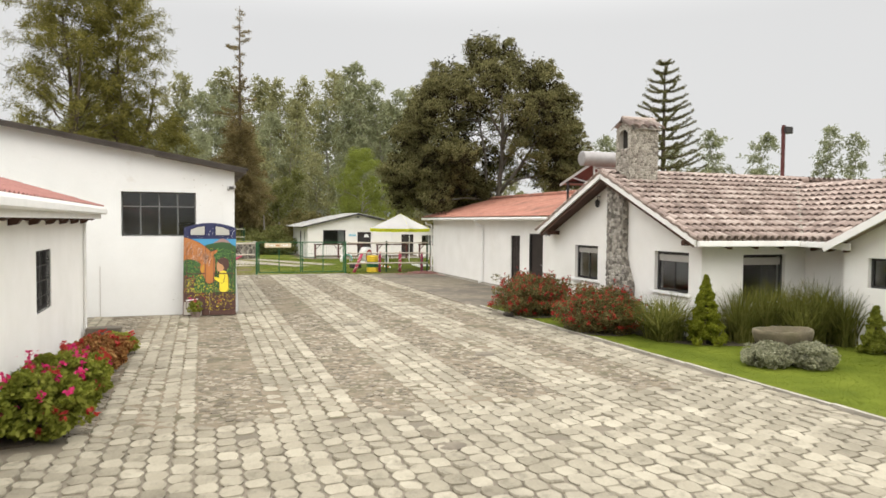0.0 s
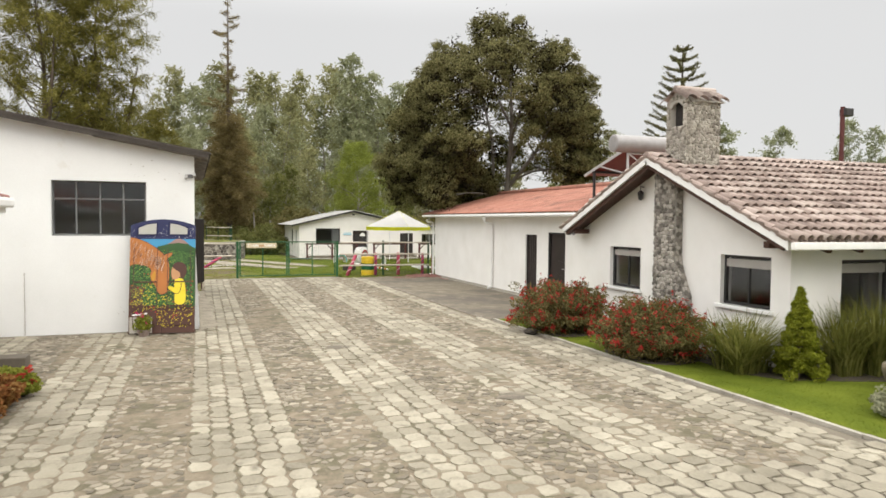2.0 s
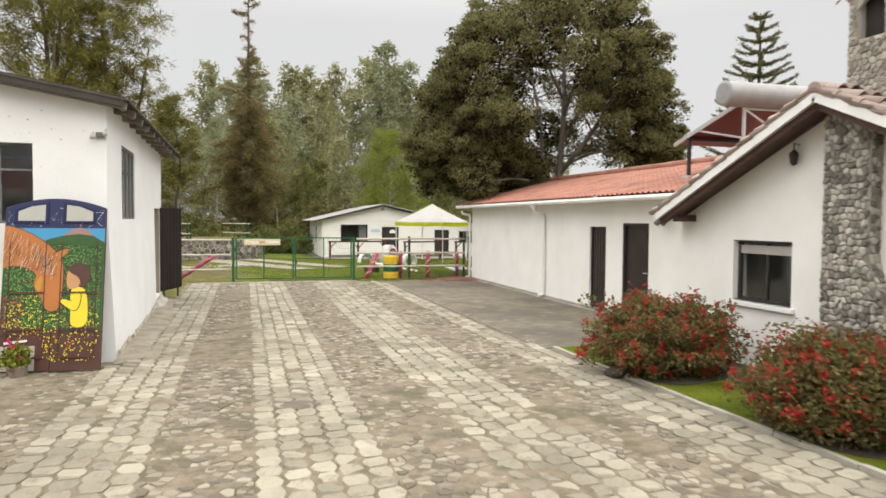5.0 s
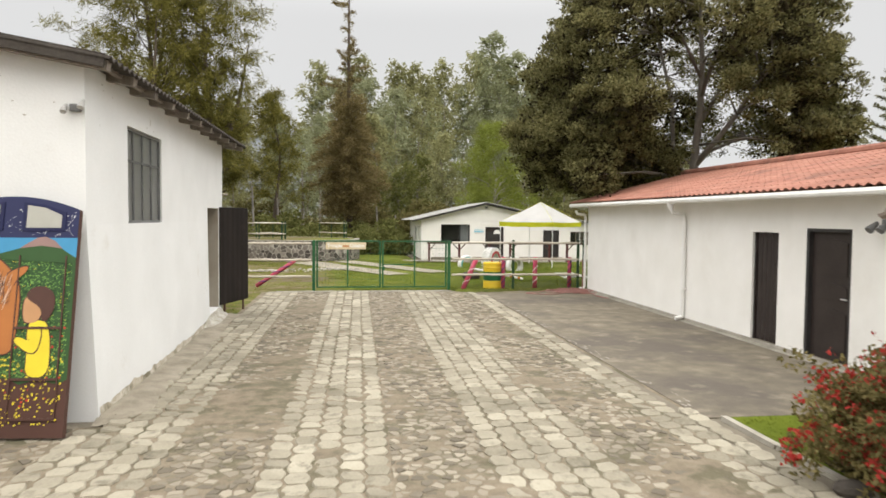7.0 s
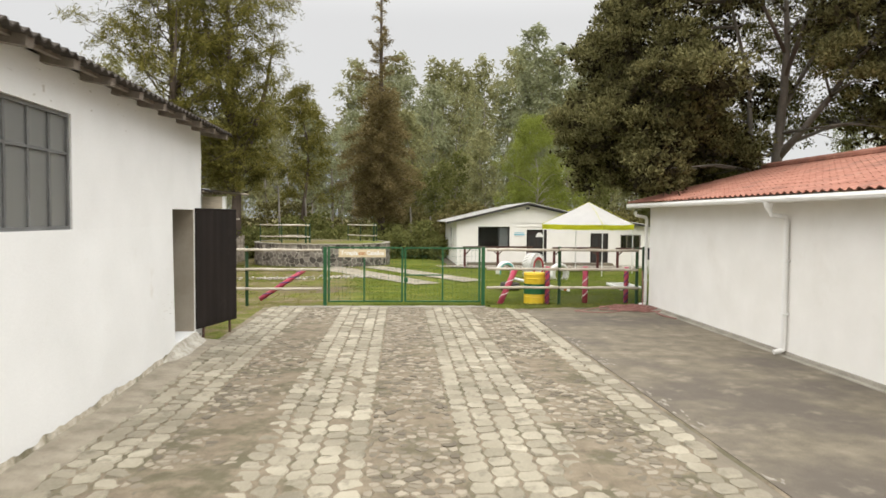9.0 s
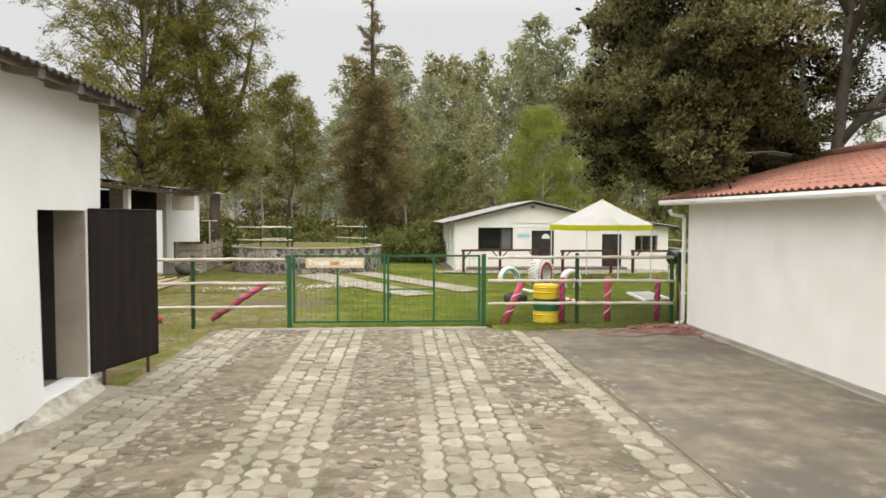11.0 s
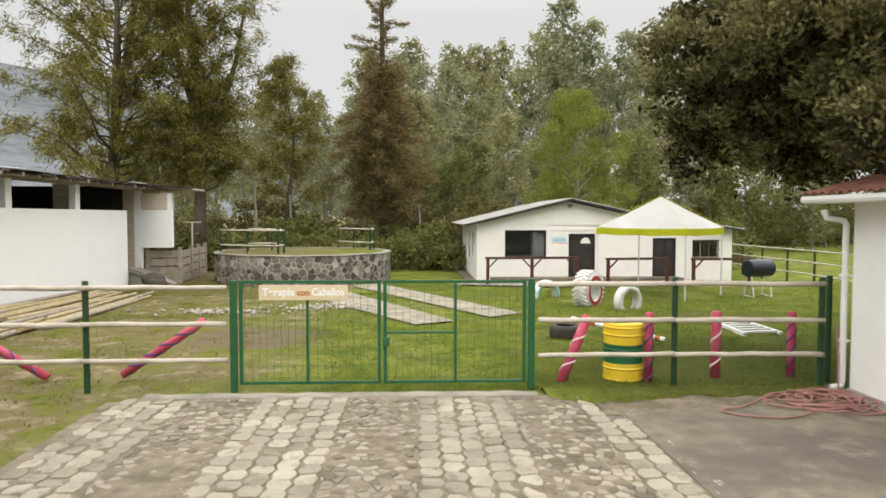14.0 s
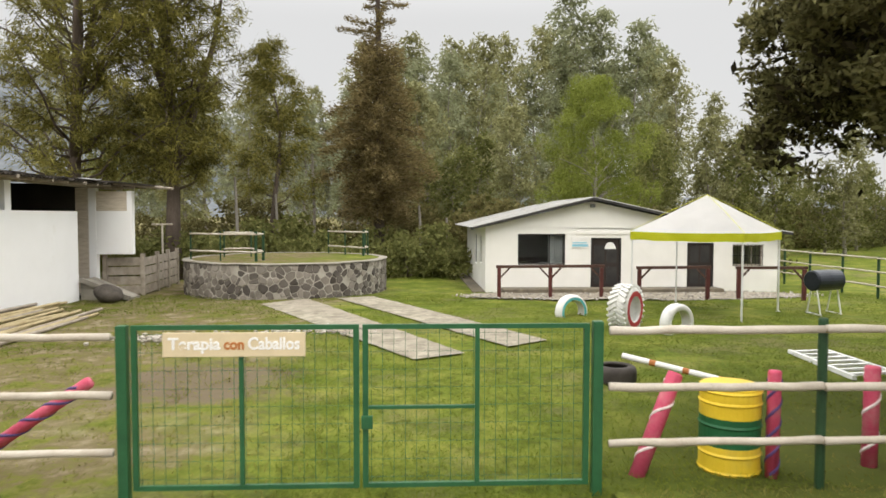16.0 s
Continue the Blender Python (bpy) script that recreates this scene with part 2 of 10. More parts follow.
M["clay"] = material("weathered_clay_tile", [(0.25, (0.155, 0.118, 0.1)), (0.5, (0.335, 0.262, 0.226)), (0.75, (0.5, 0.425, 0.375))], 0.88, 1.6, 45, 0.5, 0.006, vary="object", spread=0.3, stain=(0.16, 0.13, 0.105, 0.5), stain_scale=0.8, stain_at=(0.5, 0.7))
M["clay_rest"] = material("weathered_clay_tile_rest", [(0.25, (0.155, 0.118, 0.1)), (0.5, (0.335, 0.262, 0.226)), (0.75, (0.5, 0.425, 0.375))], 0.88, 1.6, 45, 0.5, 0.006, vary="island", spread=0.3, stain=(0.16, 0.13, 0.105, 0.5), stain_scale=0.8, stain_at=(0.5, 0.7))
M["red_roof"] = material("red_fibre_roof", [(0.3, (0.25, 0.103, 0.07)), (0.7, (0.385, 0.185, 0.135))], 0.85, 2.2, 30, 0.4, 0.008, stain=(0.15, 0.08, 0.058, 0.75), stain_scale=1.4, stain_at=(0.5, 0.68), scuff=(0.45, 0.27, 0.19, 0.6), scuff_scale=6, scuff_at=(0.58, 0.7))
M["dark_roof"] = material("dark_fibre_roof", [(0.3, (0.04, 0.035, 0.031)), (0.7, (0.1, 0.088, 0.077))], 0.95, 1.5, 30, 0.4, 0.008, spec=0.04)
M["old_timber"] = material("weathered_dark_timber", [(0.3, (0.13, 0.108, 0.088)), (0.7, (0.29, 0.25, 0.21))], 0.85, 3, 50, 0.5, 0.006, stretch=(4, 4, 1))
M["zinc"] = material("galvanised_sheet", [(0.3, (0.42, 0.42, 0.41)), (0.7, (0.56, 0.56, 0.55))], 0.45, 1.5, 30, 0.2, 0.004, metal=0.3)
M["dark_wood"] = material("dark_stained_wood", [(0.3, (0.045, 0.022, 0.016)), (0.7, (0.1, 0.05, 0.035))], 0.6, 3, 50, 0.4, 0.004, stretch=(1, 1, 8))
M["grey_wood"] = material("weathered_grey_wood", [(0.3, (0.22, 0.185, 0.145)), (0.7, (0.44, 0.385, 0.315))], 0.85, 4, 60, 0.5, 0.006, stain=(0.16, 0.125, 0.09, 0.5), stain_scale=3)
M["pale_board"] = material("pale_weathered_boards", [(0.3, (0.42, 0.355, 0.27)), (0.7, (0.68, 0.6, 0.48))], 0.85, 3, 60, 0.5, 0.006, stretch=(1, 1, 6))
M["pale_log"] = material("bleached_fence_log", [(0.3, (0.36, 0.315, 0.25)), (0.7, (0.58, 0.53, 0.45))], 0.85, 3, 60, 0.4, 0.005, stain=(0.3, 0.24, 0.17, 0.5), stain_scale=4)
M["bamboo"] = material("bamboo_pole", [(0.3, (0.3, 0.235, 0.12)), (0.7, (0.5, 0.41, 0.24))], 0.6, 3, 50, 0.3, 0.004)
M["dark_metal"] = material("dark_brown_sheet_metal", [(0.3, (0.022, 0.016, 0.014)), (0.7, (0.042, 0.032, 0.028))], 0.5, 2, 40, 0.15, 0.003)
M["frame_dark"] = material("dark_window_frame", [(0.3, (0.02, 0.019, 0.019)), (0.7, (0.05, 0.047, 0.045))], 0.45, 3, 60, 0.1, 0.002)
M["frame_grey"] = material("grey_steel_frame", [(0.3, (0.1, 0.1, 0.1)), (0.7, (0.2, 0.2, 0.195))], 0.5, 3, 60, 0.1, 0.002)
M["shutter"] = material("taupe_roller_blind", [(0.3, (0.33, 0.31, 0.28)), (0.7, (0.42, 0.395, 0.36))], 0.6, 3, 60, 0.1, 0.002)
M["curtain"] = material("pale_curtain", [(0.3, (0.5, 0.52, 0.52)), (0.7, (0.66, 0.67, 0.66))], 0.9, 3, 60, 0.2, 0.004)
# near black, so the shade of unlit rooms is put into the colour
M["inside_shade"] = material("interior_shade", [(0.3, (0.02, 0.018, 0.016)), (0.7, (0.045, 0.04, 0.035))], 0.9, 2, 30, 0.1, 0.004)
M["green_paint"] = material("green_gloss_paint", [(0.3, (0.017, 0.076, 0.03)), (0.7, (0.03, 0.118, 0.047))], 0.4, 4, 60, 0.1, 0.002)
M["wire"] = material("green_wire", [(0.3, (0.02, 0.09, 0.04)), (0.7, (0.04, 0.13, 0.06))], 0.5, 4, 60, 0)
M["post_dark"] = material("dark_green_post_paint", [(0.3, (0.013, 0.038, 0.015)), (0.7, (0.028, 0.07, 0.03))], 0.5, 4, 60, 0.2, 0.003)
M["pink"] = material("pink_paint", [(0.3, (0.43, 0.045, 0.095)), (0.7, (0.57, 0.1, 0.16))], 0.6, 5, 60, 0.3, 0.004, stain=(0.42, 0.26, 0.23, 0.45), stain_scale=5)
M["pink_white"] = material("faded_white_stripe", [(0.3, (0.6, 0.5, 0.48)), (0.7, (0.72, 0.62, 0.6))], 0.6, 5, 60, 0.2, 0.004)
M["purple"] = material("purple_stripe_paint", [(0.3, (0.06, 0.03, 0.11)), (0.7, (0.1, 0.06, 0.17))], 0.6, 5, 60, 0.2, 0.004)
M["yellow"] = material("yellow_paint", [(0.3, (0.68, 0.46, 0.02)), (0.7, (0.8, 0.58, 0.05))], 0.45, 3, 60, 0.1, 0.003, stain=(0.5, 0.36, 0.08, 0.4), stain_scale=3)
M["barrel_green"] = material("dark_green_paint", [(0.3, (0.012, 0.085, 0.03)), (0.7, (0.022, 0.125, 0.05))], 0.45, 3, 60, 0.1, 0.003)
M["black_plastic"] = material("blue_black_plastic", [(0.3, (0.012, 0.015, 0.022)), (0.7, (0.028, 0.034, 0.045))], 0.3, 3, 60, 0.05, 0.002)
M["rubber_white"] = material("white_painted_rubber", [(0.3, (0.62, 0.61, 0.58)), (0.7, (0.78, 0.77, 0.74))], 0.7, 5, 60, 0.3, 0.005, stain=(0.35, 0.33, 0.3, 0.5), stain_scale=4)
M["rubber_red"] = material("red_painted_rubber", [(0.3, (0.33, 0.03, 0.035)), (0.7, (0.45, 0.06, 0.06))], 0.7, 5, 60, 0.2, 0.004)
M["rubber_teal"] = material("teal_painted_rubber", [(0.3, (0.06, 0.3, 0.3)), (0.7, (0.12, 0.4, 0.4))], 0.7, 5, 60, 0.2, 0.004)
M["rubber"] = material("black_rubber", [(0.3, (0.03, 0.025, 0.022)), (0.7, (0.07, 0.06, 0.052))], 0.8, 5, 60, 0.3, 0.004)
M["canvas"] = material("white_canvas", [(0.3, (0.66, 0.645, 0.63)), (0.7, (0.74, 0.725, 0.71))], 0.8, 2, 200, 0.1, 0.003)
M["neon"] = material("lime_yellow_canvas", [(0.3, (0.64, 0.65, 0.015)), (0.7, (0.76, 0.76, 0.05))], 0.75, 2, 200, 0.1, 0.003)
M["red_board"] = material("red_tube_collector", [(0.3, (0.1, 0.025, 0.022)), (0.7, (0.17, 0.045, 0.038))], 0.35, 4, 60, 0.1, 0.003)
M["steel"] = material("brushed_steel", [(0.3, (0.4, 0.39, 0.375)), (0.7, (0.5, 0.49, 0.47))], 0.5, 4, 90, 0.1, 0.002, metal=0.3)
M["tank_steel"] = material("dull_tank_steel", [(0.3, (0.27, 0.255, 0.245)), (0.7, (0.36, 0.345, 0.335))], 0.5, 4, 90, 0.1, 0.002, metal=0.3)
M["red_pole"] = material("dark_red_brown_timber", [(0.3, (0.06, 0.018, 0.016)), (0.7, (0.115, 0.034, 0.03))], 0.5, 4, 60, 0.1, 0.003)
M["stone"] = material("grey_river_stone", [(0.28, (0.14, 0.126, 0.108)), (0.5, (0.28, 0.255, 0.22)), (0.75, (0.46, 0.425, 0.37))], 0.85, 5, 60, 0.5, 0.008, vary="island", spread=0.6)
M["stone_part"] = material("grey_river_stone_part", [(0.28, (0.14, 0.126, 0.108)), (0.5, (0.28, 0.255, 0.22)), (0.75, (0.46, 0.425, 0.37))], 0.85, 5, 60, 0.5, 0.008, vary="object", spread=0.6)
M["dark_stone"] = material("dark_volcanic_stone", [(0.28, (0.066, 0.056, 0.048)), (0.5, (0.14, 0.122, 0.105)), (0.75, (0.27, 0.24, 0.205))], 0.85, 5, 60, 0.5, 0.01, vary="object", spread=0.55)
M["pebble"] = material("beige_pebble", [(0.28, (0.19, 0.17, 0.14)), (0.5, (0.33, 0.3, 0.255)), (0.75, (0.47, 0.435, 0.375))], 0.88, 5, 60, 0.5, 0.006, vary="object", spread=0.5)
M["pebble_rest"] = material("beige_pebble_rest", [(0.28, (0.19, 0.17, 0.14)), (0.5, (0.33, 0.3, 0.255)), (0.75, (0.47, 0.435, 0.375))], 0.88, 5, 60, 0.5, 0.006, vary="island", spread=0.5)
M["pale_mortar"] = material("pale_mortar", [(0.3, (0.36, 0.335, 0.29)), (0.7, (0.5, 0.47, 0.41))], 0.95, 3, 50, 0.5, 0.01)
M["rock"] = material("carved_grey_rock", [(0.3, (0.066, 0.057, 0.035)), (0.7, (0.163, 0.135, 0.087))], 0.92, 4, 40, 0.8, 0.02, stain=(0.063, 0.064, 0.025, 0.6), stain_scale=3)
M["dark_rock"] = material("dark_boulder", [(0.3, (0.04, 0.034, 0.028)), (0.7, (0.11, 0.095, 0.08))], 0.92, 4, 40, 0.8, 0.02)
M["grey_mortar"] = material("grey_mortar", [(0.3, (0.18, 0.165, 0.14)), (0.7, (0.3, 0.28, 0.24))], 0.95, 3, 50, 0.5, 0.01)
M["hose"] = material("faded_red_hose", [(0.3, (0.23, 0.105, 0.09)), (0.7, (0.36, 0.185, 0.16))], 0.6, 5, 60, 0.1, 0.002)
M["bark"] = material("brown_bark", [(0.3, (0.06, 0.045, 0.035)), (0.7, (0.16, 0.125, 0.1))], 0.95, 3, 25, 0.9, 0.03, stretch=(1, 1, 0.3))
M["dirt"] = material("trodden_dirt", [(0.3, (0.115, 0.091, 0.062)), (0.5, (0.182, 0.148, 0.104)), (0.7, (0.255, 0.211, 0.153))], 0.95, 5, 60, 0.9, 0.016, stain=(0.085, 0.08, 0.045, 0.75), stain_scale=1.6, stain_at=(0.48, 0.6))
M["dust"] = material("pale_dusty_soil", [(0.3, (0.2, 0.172, 0.13)), (0.7, (0.34, 0.3, 0.235))], 0.95, 4, 60, 0.8, 0.014, stain=(0.13, 0.115, 0.08, 0.6), stain_scale=1.8, stain_at=(0.5, 0.66))
M["stained_foot"] = material("stained_plaster", [(0.3, (0.3, 0.26, 0.19)), (0.5, (0.48, 0.43, 0.34)), (0.7, (0.68, 0.64, 0.56))], 0.95, 9, 50, 0.8, 0.012, stain=(0.1, 0.09, 0.045, 0.85), stain_scale=3.0, stain_at=(0.5, 0.64))
M["whitewash"] = material("dirty_whitewash", [(0.3, (0.26, 0.235, 0.185)), (0.62, (0.5, 0.475, 0.415))], 0.95, 5, 50, 0.8, 0.012, stain=(0.2, 0.17, 0.12, 0.7), stain_scale=2.2, stain_at=(0.52, 0.66))
M["jamb_render"] = material("beige_cement_render", [(0.3, (0.3, 0.26, 0.205)), (0.7, (0.42, 0.375, 0.305))], 0.95, 1.5, 60, 0.4, 0.008, stain=(0.2, 0.16, 0.115, 0.5), stain_scale=1.2)
M["door_sheet"] = material("black_brown_door_sheet", [(0.3, (0.014, 0.011, 0.01)), (0.7, (0.027, 0.021, 0.018))], 0.75, 1.4, 40, 0.15, 0.003, stain=(0.06, 0.05, 0.042, 0.5), stain_scale=2.4, stain_at=(0.6, 0.74), stretch=(3, 3, 0.5), spec=0.12)
M["terrace_mortar"] = material("pale_terrace_mortar", [(0.3, (0.25, 0.225, 0.19)), (0.7, (0.46, 0.43, 0.375))], 0.95, 3, 50, 0.6, 0.012)
M["old_zinc"] = material("stained_sheet_roof", [(0.3, (0.2, 0.195, 0.18)), (0.7, (0.36, 0.35, 0.33))], 0.6, 1.2, 30, 0.3, 0.006, stain=(0.13, 0.115, 0.09, 0.6), stain_scale=0.9, stain_at=(0.5, 0.68))
M["faded_red_roof"] = material("faded_pink_red_roof", [(0.3, (0.21, 0.085, 0.07)), (0.7, (0.33, 0.16, 0.135))], 0.85, 2.2, 30, 0.4, 0.008, stain=(0.12, 0.07, 0.06, 0.7), stain_scale=1.6, stain_at=(0.52, 0.68))
M["fresh_white"] = material("fresh_white_limewash", [(0.3, (0.83, 0.825, 0.81)), (0.7, (0.88, 0.875, 0.865))], 0.92, 1.2, 40, 0.4, 0.01, stain=(0.6, 0.55, 0.46, 0.4), stain_scale=1.3, stain_at=(0.62, 0.8))
M["bark_cypress"] = material("grey_cypress_bark", [(0.3, (0.125, 0.11, 0.09)), (0.7, (0.255, 0.23, 0.195))], 0.95, 2, 25, 0.7, 0.02, stretch=(1, 1, 0.3))
M["bark_pale"] = material("pale_grey_bark", [(0.3, (0.17, 0.15, 0.125)), (0.7, (0.33, 0.3, 0.26))], 0.95, 2, 25, 0.7, 0.02, stretch=(1, 1, 0.3))


def foliage(name, dark, mid, light, spread=0.45, scale=0.45):
    return material(name, [(0.25, dark), (0.5, mid), (0.78, light)], 0.65, scale, 9, 0, vary="island", spread=spread, leaf=True, spec=0.06)


M["leaf_cypress"] = foliage("dark_cypress_foliage", (0.058, 0.054, 0.023), (0.163, 0.152, 0.063), (0.33, 0.31, 0.143))
# inner twigs near black: shade between the leaf clumps is in the colour
M["shaded_twigs"] = foliage("shaded_inner_twigs", (0.016, 0.013, 0.007), (0.034, 0.028, 0.014), (0.06, 0.05, 0.027))
M["leaf_casuarina"] = foliage("olive_needle_foliage", (0.066, 0.06, 0.016), (0.186, 0.169, 0.041), (0.345, 0.315, 0.092))
# leaves of the far wood: lightened and greyed, distance haze in the colour
M["leaf_eucalypt"] = foliage("grey_green_eucalypt_foliage", (0.125, 0.132, 0.073), (0.268, 0.282, 0.16), (0.41, 0.42, 0.27), scale=0.25, spread=0.3)
M["leaf_wood"] = foliage("olive_woodland_foliage", (0.126, 0.122, 0.054), (0.262, 0.256, 0.12), (0.41, 0.395, 0.21), scale=0.25, spread=0.3)
M["leaf_araucaria"] = foliage("green_araucaria_foliage", (0.075, 0.07, 0.033), (0.15, 0.142, 0.066), (0.26, 0.24, 0.12))
M["leaf_conifer"] = foliage("brown_green_conifer_foliage", (0.108, 0.082, 0.036), (0.21, 0.165, 0.073), (0.32, 0.26, 0.125))
M["leaf_willow"] = foliage("bright_green_willow_foliage", (0.12, 0.145, 0.022), (0.21, 0.242, 0.046), (0.31, 0.34, 0.09))
M["leaf_bush"] = foliage("shrub_foliage", (0.07, 0.062, 0.022), (0.14, 0.125, 0.046), (0.23, 0.2, 0.085))
M["leaf_hedge"] = foliage("undergrowth_foliage", (0.080, 0.085, 0.028), (0.175, 0.182, 0.058), (0.297, 0.292, 0.117), spread=0.3)
M["leaf_rose"] = foliage("brownish_rose_foliage", (0.07, 0.062, 0.022), (0.152, 0.13, 0.05), (0.26, 0.215, 0.095))
M["leaf_reed"] = foliage("strap_leaf", (0.08, 0.088, 0.02), (0.165, 0.172, 0.04), (0.29, 0.28, 0.085))
M["leaf_thuja"] = foliage("yellow_green_thuja", (0.11, 0.128, 0.012), (0.215, 0.238, 0.022), (0.33, 0.345, 0.05))
M["leaf_silver"] = foliage("silver_leaf", (0.19, 0.195, 0.12), (0.33, 0.33, 0.22), (0.47, 0.46, 0.33))
M["leaf_garden"] = foliage("garden_leaf", (0.11, 0.128, 0.018), (0.22, 0.24, 0.036), (0.34, 0.35, 0.075))
M["leaf_orange"] = foliage("orange_leaf", (0.13, 0.055, 0.02), (0.29, 0.125, 0.045), (0.38, 0.24, 0.085))
M["flower_red"] = material("red_blossom", [(0.3, (0.3, 0.024, 0.019)), (0.7, (0.5, 0.055, 0.04))], 0.6, 3, 60, 0, leaf=True)
M["flower_pink"] = material("magenta_blossom", [(0.3, (0.5, 0.012, 0.09)), (0.7, (0.66, 0.05, 0.2))], 0.6, 3, 60, 0, leaf=True)
# the haze of distance is put into this blue-grey colour
M["hill"] = material("haze_tinted_hill", [(0.36, (0.06, 0.07, 0.077)), (0.64, (0.165, 0.175, 0.185))], 1.0, 0.004, 0.05, 0)


def flat(name, c, rough=0.6):
    return material(name, [(0.3, tuple(v * 0.85 for v in c)), (0.7, c)], rough, 6, 90, 0.1, 0.002)


def glass_material(name, tint):
    m = bpy.data.materials.new(name)
    m.use_nodes = True
    nt = m.node_tree
    b = nt.nodes["Principled BSDF"]
    b.inputs["Base Color"].default_value = (*tint, 1)
    b.inputs["Roughness"].default_value = 0.06
    b.inputs["IOR"].default_value = 1.5
    b.inputs["Transmission Weight"].default_value = 1.0
    n = nt.nodes.new("ShaderNodeTexNoise")
    n.inputs["Scale"].default_value = 1.5
    bp = nt.nodes.new("ShaderNodeBump")
    bp.inputs["Strength"].default_value, bp.inputs["Distance"].default_value = 0.05, 0.01
    nt.links.new(n.outputs["Fac"], bp.inputs["Height"])
    nt.links.new(bp.outputs[0], b.inputs["Normal"])
    return m


M["glass"] = glass_material("window_glass", (0.75, 0.78, 0.78))
M["dusty_glass"] = glass_material("dusty_window_glass", (0.3, 0.3, 0.285))
M["dusty_glass"].node_tree.nodes["Principled BSDF"].inputs["Transmission Weight"].default_value = 0.55
M["dusty_glass"].node_tree.nodes["Principled BSDF"].inputs["Roughness"].default_value = 0.3
M["navy"] = flat("navy_paint", (0.024, 0.028, 0.085))
M["sky_paint"] = flat("light_blue_paint", (0.06, 0.27, 0.47))
M["field_paint"] = flat("green_field_paint", (0.036, 0.088, 0.026))
M["brown_paint"] = flat("brown_paint", (0.085, 0.04, 0.03))
M["orange_paint"] = flat("orange_brown_paint", (0.43, 0.16, 0.045))
M["frosted"] = flat("frosted_dusty_glass", (0.42, 0.41, 0.36), 0.3)
M["mauve_paint"] = flat("mauve_paint", (0.3, 0.19, 0.17))
M["ochre_paint"] = flat("ochre_paint", (0.5, 0.25, 0.03))
M["navy_dark"] = flat("dark_navy_paint", (0.012, 0.014, 0.06))
M["tan_pale"] = flat("pale_tan_paint", (0.62, 0.45, 0.33))
M["tan_paint"] = flat("tan_paint", (0.5, 0.27, 0.13))
M["dot_yellow"] = flat("yellow_dot_paint", (0.75, 0.6, 0.04))
M["dot_green"] = flat("light_green_dot_paint", (0.2, 0.38, 0.08))
M["field_dark"] = flat("dark_green_field_paint", (0.015, 0.05, 0.014))
M["dot_red"] = flat("red_dot_paint", (0.5, 0.05, 0.03))
M["sign_tan"] = flat("sign_board_tan", (0.66, 0.55, 0.36))
M["sign_blue"] = flat("pale_blue_sign", (0.25, 0.55, 0.68))


# ---- mesh tools ----
def thing(name, at, label, category, group="", kind=""):
    ob = new(name)
    ob.matrix_basis = Matrix.Translation(at)
    ob.empty_display_size = 0.1
    return tagged(ob, label, category, group, kind)


def under(ob, parent):
    """Parent a mesh that is built in the place's own coordinates."""
    ob.parent = parent
    if parent.data is None:
        ob.matrix_parent_inverse = parent.matrix_basis.inverted()
    return ob


def to_mesh(name, bm, mat, smooth=False):
    me = bpy.data.meshes.new(name)
    bmesh.ops.recalc_face_normals(bm, faces=bm.faces)
    bm.to_mesh(me)
    bm.free()
    me.materials.append(mat)
    if smooth:
        me.shade_smooth()
    return me


def part(name, bm, mat, parent, label="", smooth=False):
    ob = under(new(name, to_mesh(name, bm, mat, smooth)), parent)
    return tagged(ob, label)


def solo(name, bm, mat, label, category, group="", kind="", smooth=False):
    return tagged(new(name, to_mesh(name, bm, mat, smooth)), label, category, group, kind)


def box(bm, x0, x1, y0, y1, z0, z1, bevel=0.0):
    r = bmesh.ops.create_cube(bm, size=1.0)
    vs = r["verts"]
    for v in vs:
        v.co = Vector((x0 if v.co.x < 0 else x1, y0 if v.co.y < 0 else y1, z0 if v.co.z < 0 else z1))
    if bevel:
        es = list({e for v in vs for e in v.link_edges})
        bmesh.ops.bevel(bm, geom=es, offset=bevel, segments=2, affect="EDGES", profile=0.6)
    return bm


def B(*a, bevel=0.0):
    return box(bmesh.new(), *a, bevel=bevel)


def prism(bm, poly, axis, a, b):
    """A polygon in the two other axes, pushed from a to b along axis."""
    def at(p, t):
        return {"x": (t, p[0], p[1]), "y": (p[0], t, p[1]), "z": (p[0], p[1], t)}[axis]
    lo = [bm.verts.new(at(p, a)) for p in poly]
    hi = [bm.verts.new(at(p, b)) for p in poly]
    bm.faces.new(lo), bm.faces.new(hi)
    for i in range(len(poly)):
        j = (i + 1) % len(poly)
        bm.faces.new((lo[i], lo[j], hi[j], hi[i]))
    return bm


def beam(bm, p, q, w, h, roll_up=(0, 0, 1)):
    """A squared bar from p to q."""
    p, q = Vector(p), Vector(q)
    d = (q - p).normalized()
    s = d.cross(Vector(roll_up))
    s = s.normalized() if s.length > 1e-4 else Vector((1, 0, 0))
    u = s.cross(d)
    ends = []
    for c in (p, q):
        ends.append([bm.verts.new(c + s * w / 2 * i + u * h / 2 * j) for i, j in ((-1, -1), (1, -1), (1, 1), (-1, 1))])
    bm.faces.new(ends[0]), bm.faces.new(ends[1][::-1])
    for i in range(4):
        j = (i + 1) % 4
        bm.faces.new((ends[0][i], ends[1][i], ends[1][j], ends[0][j]))
    return bm


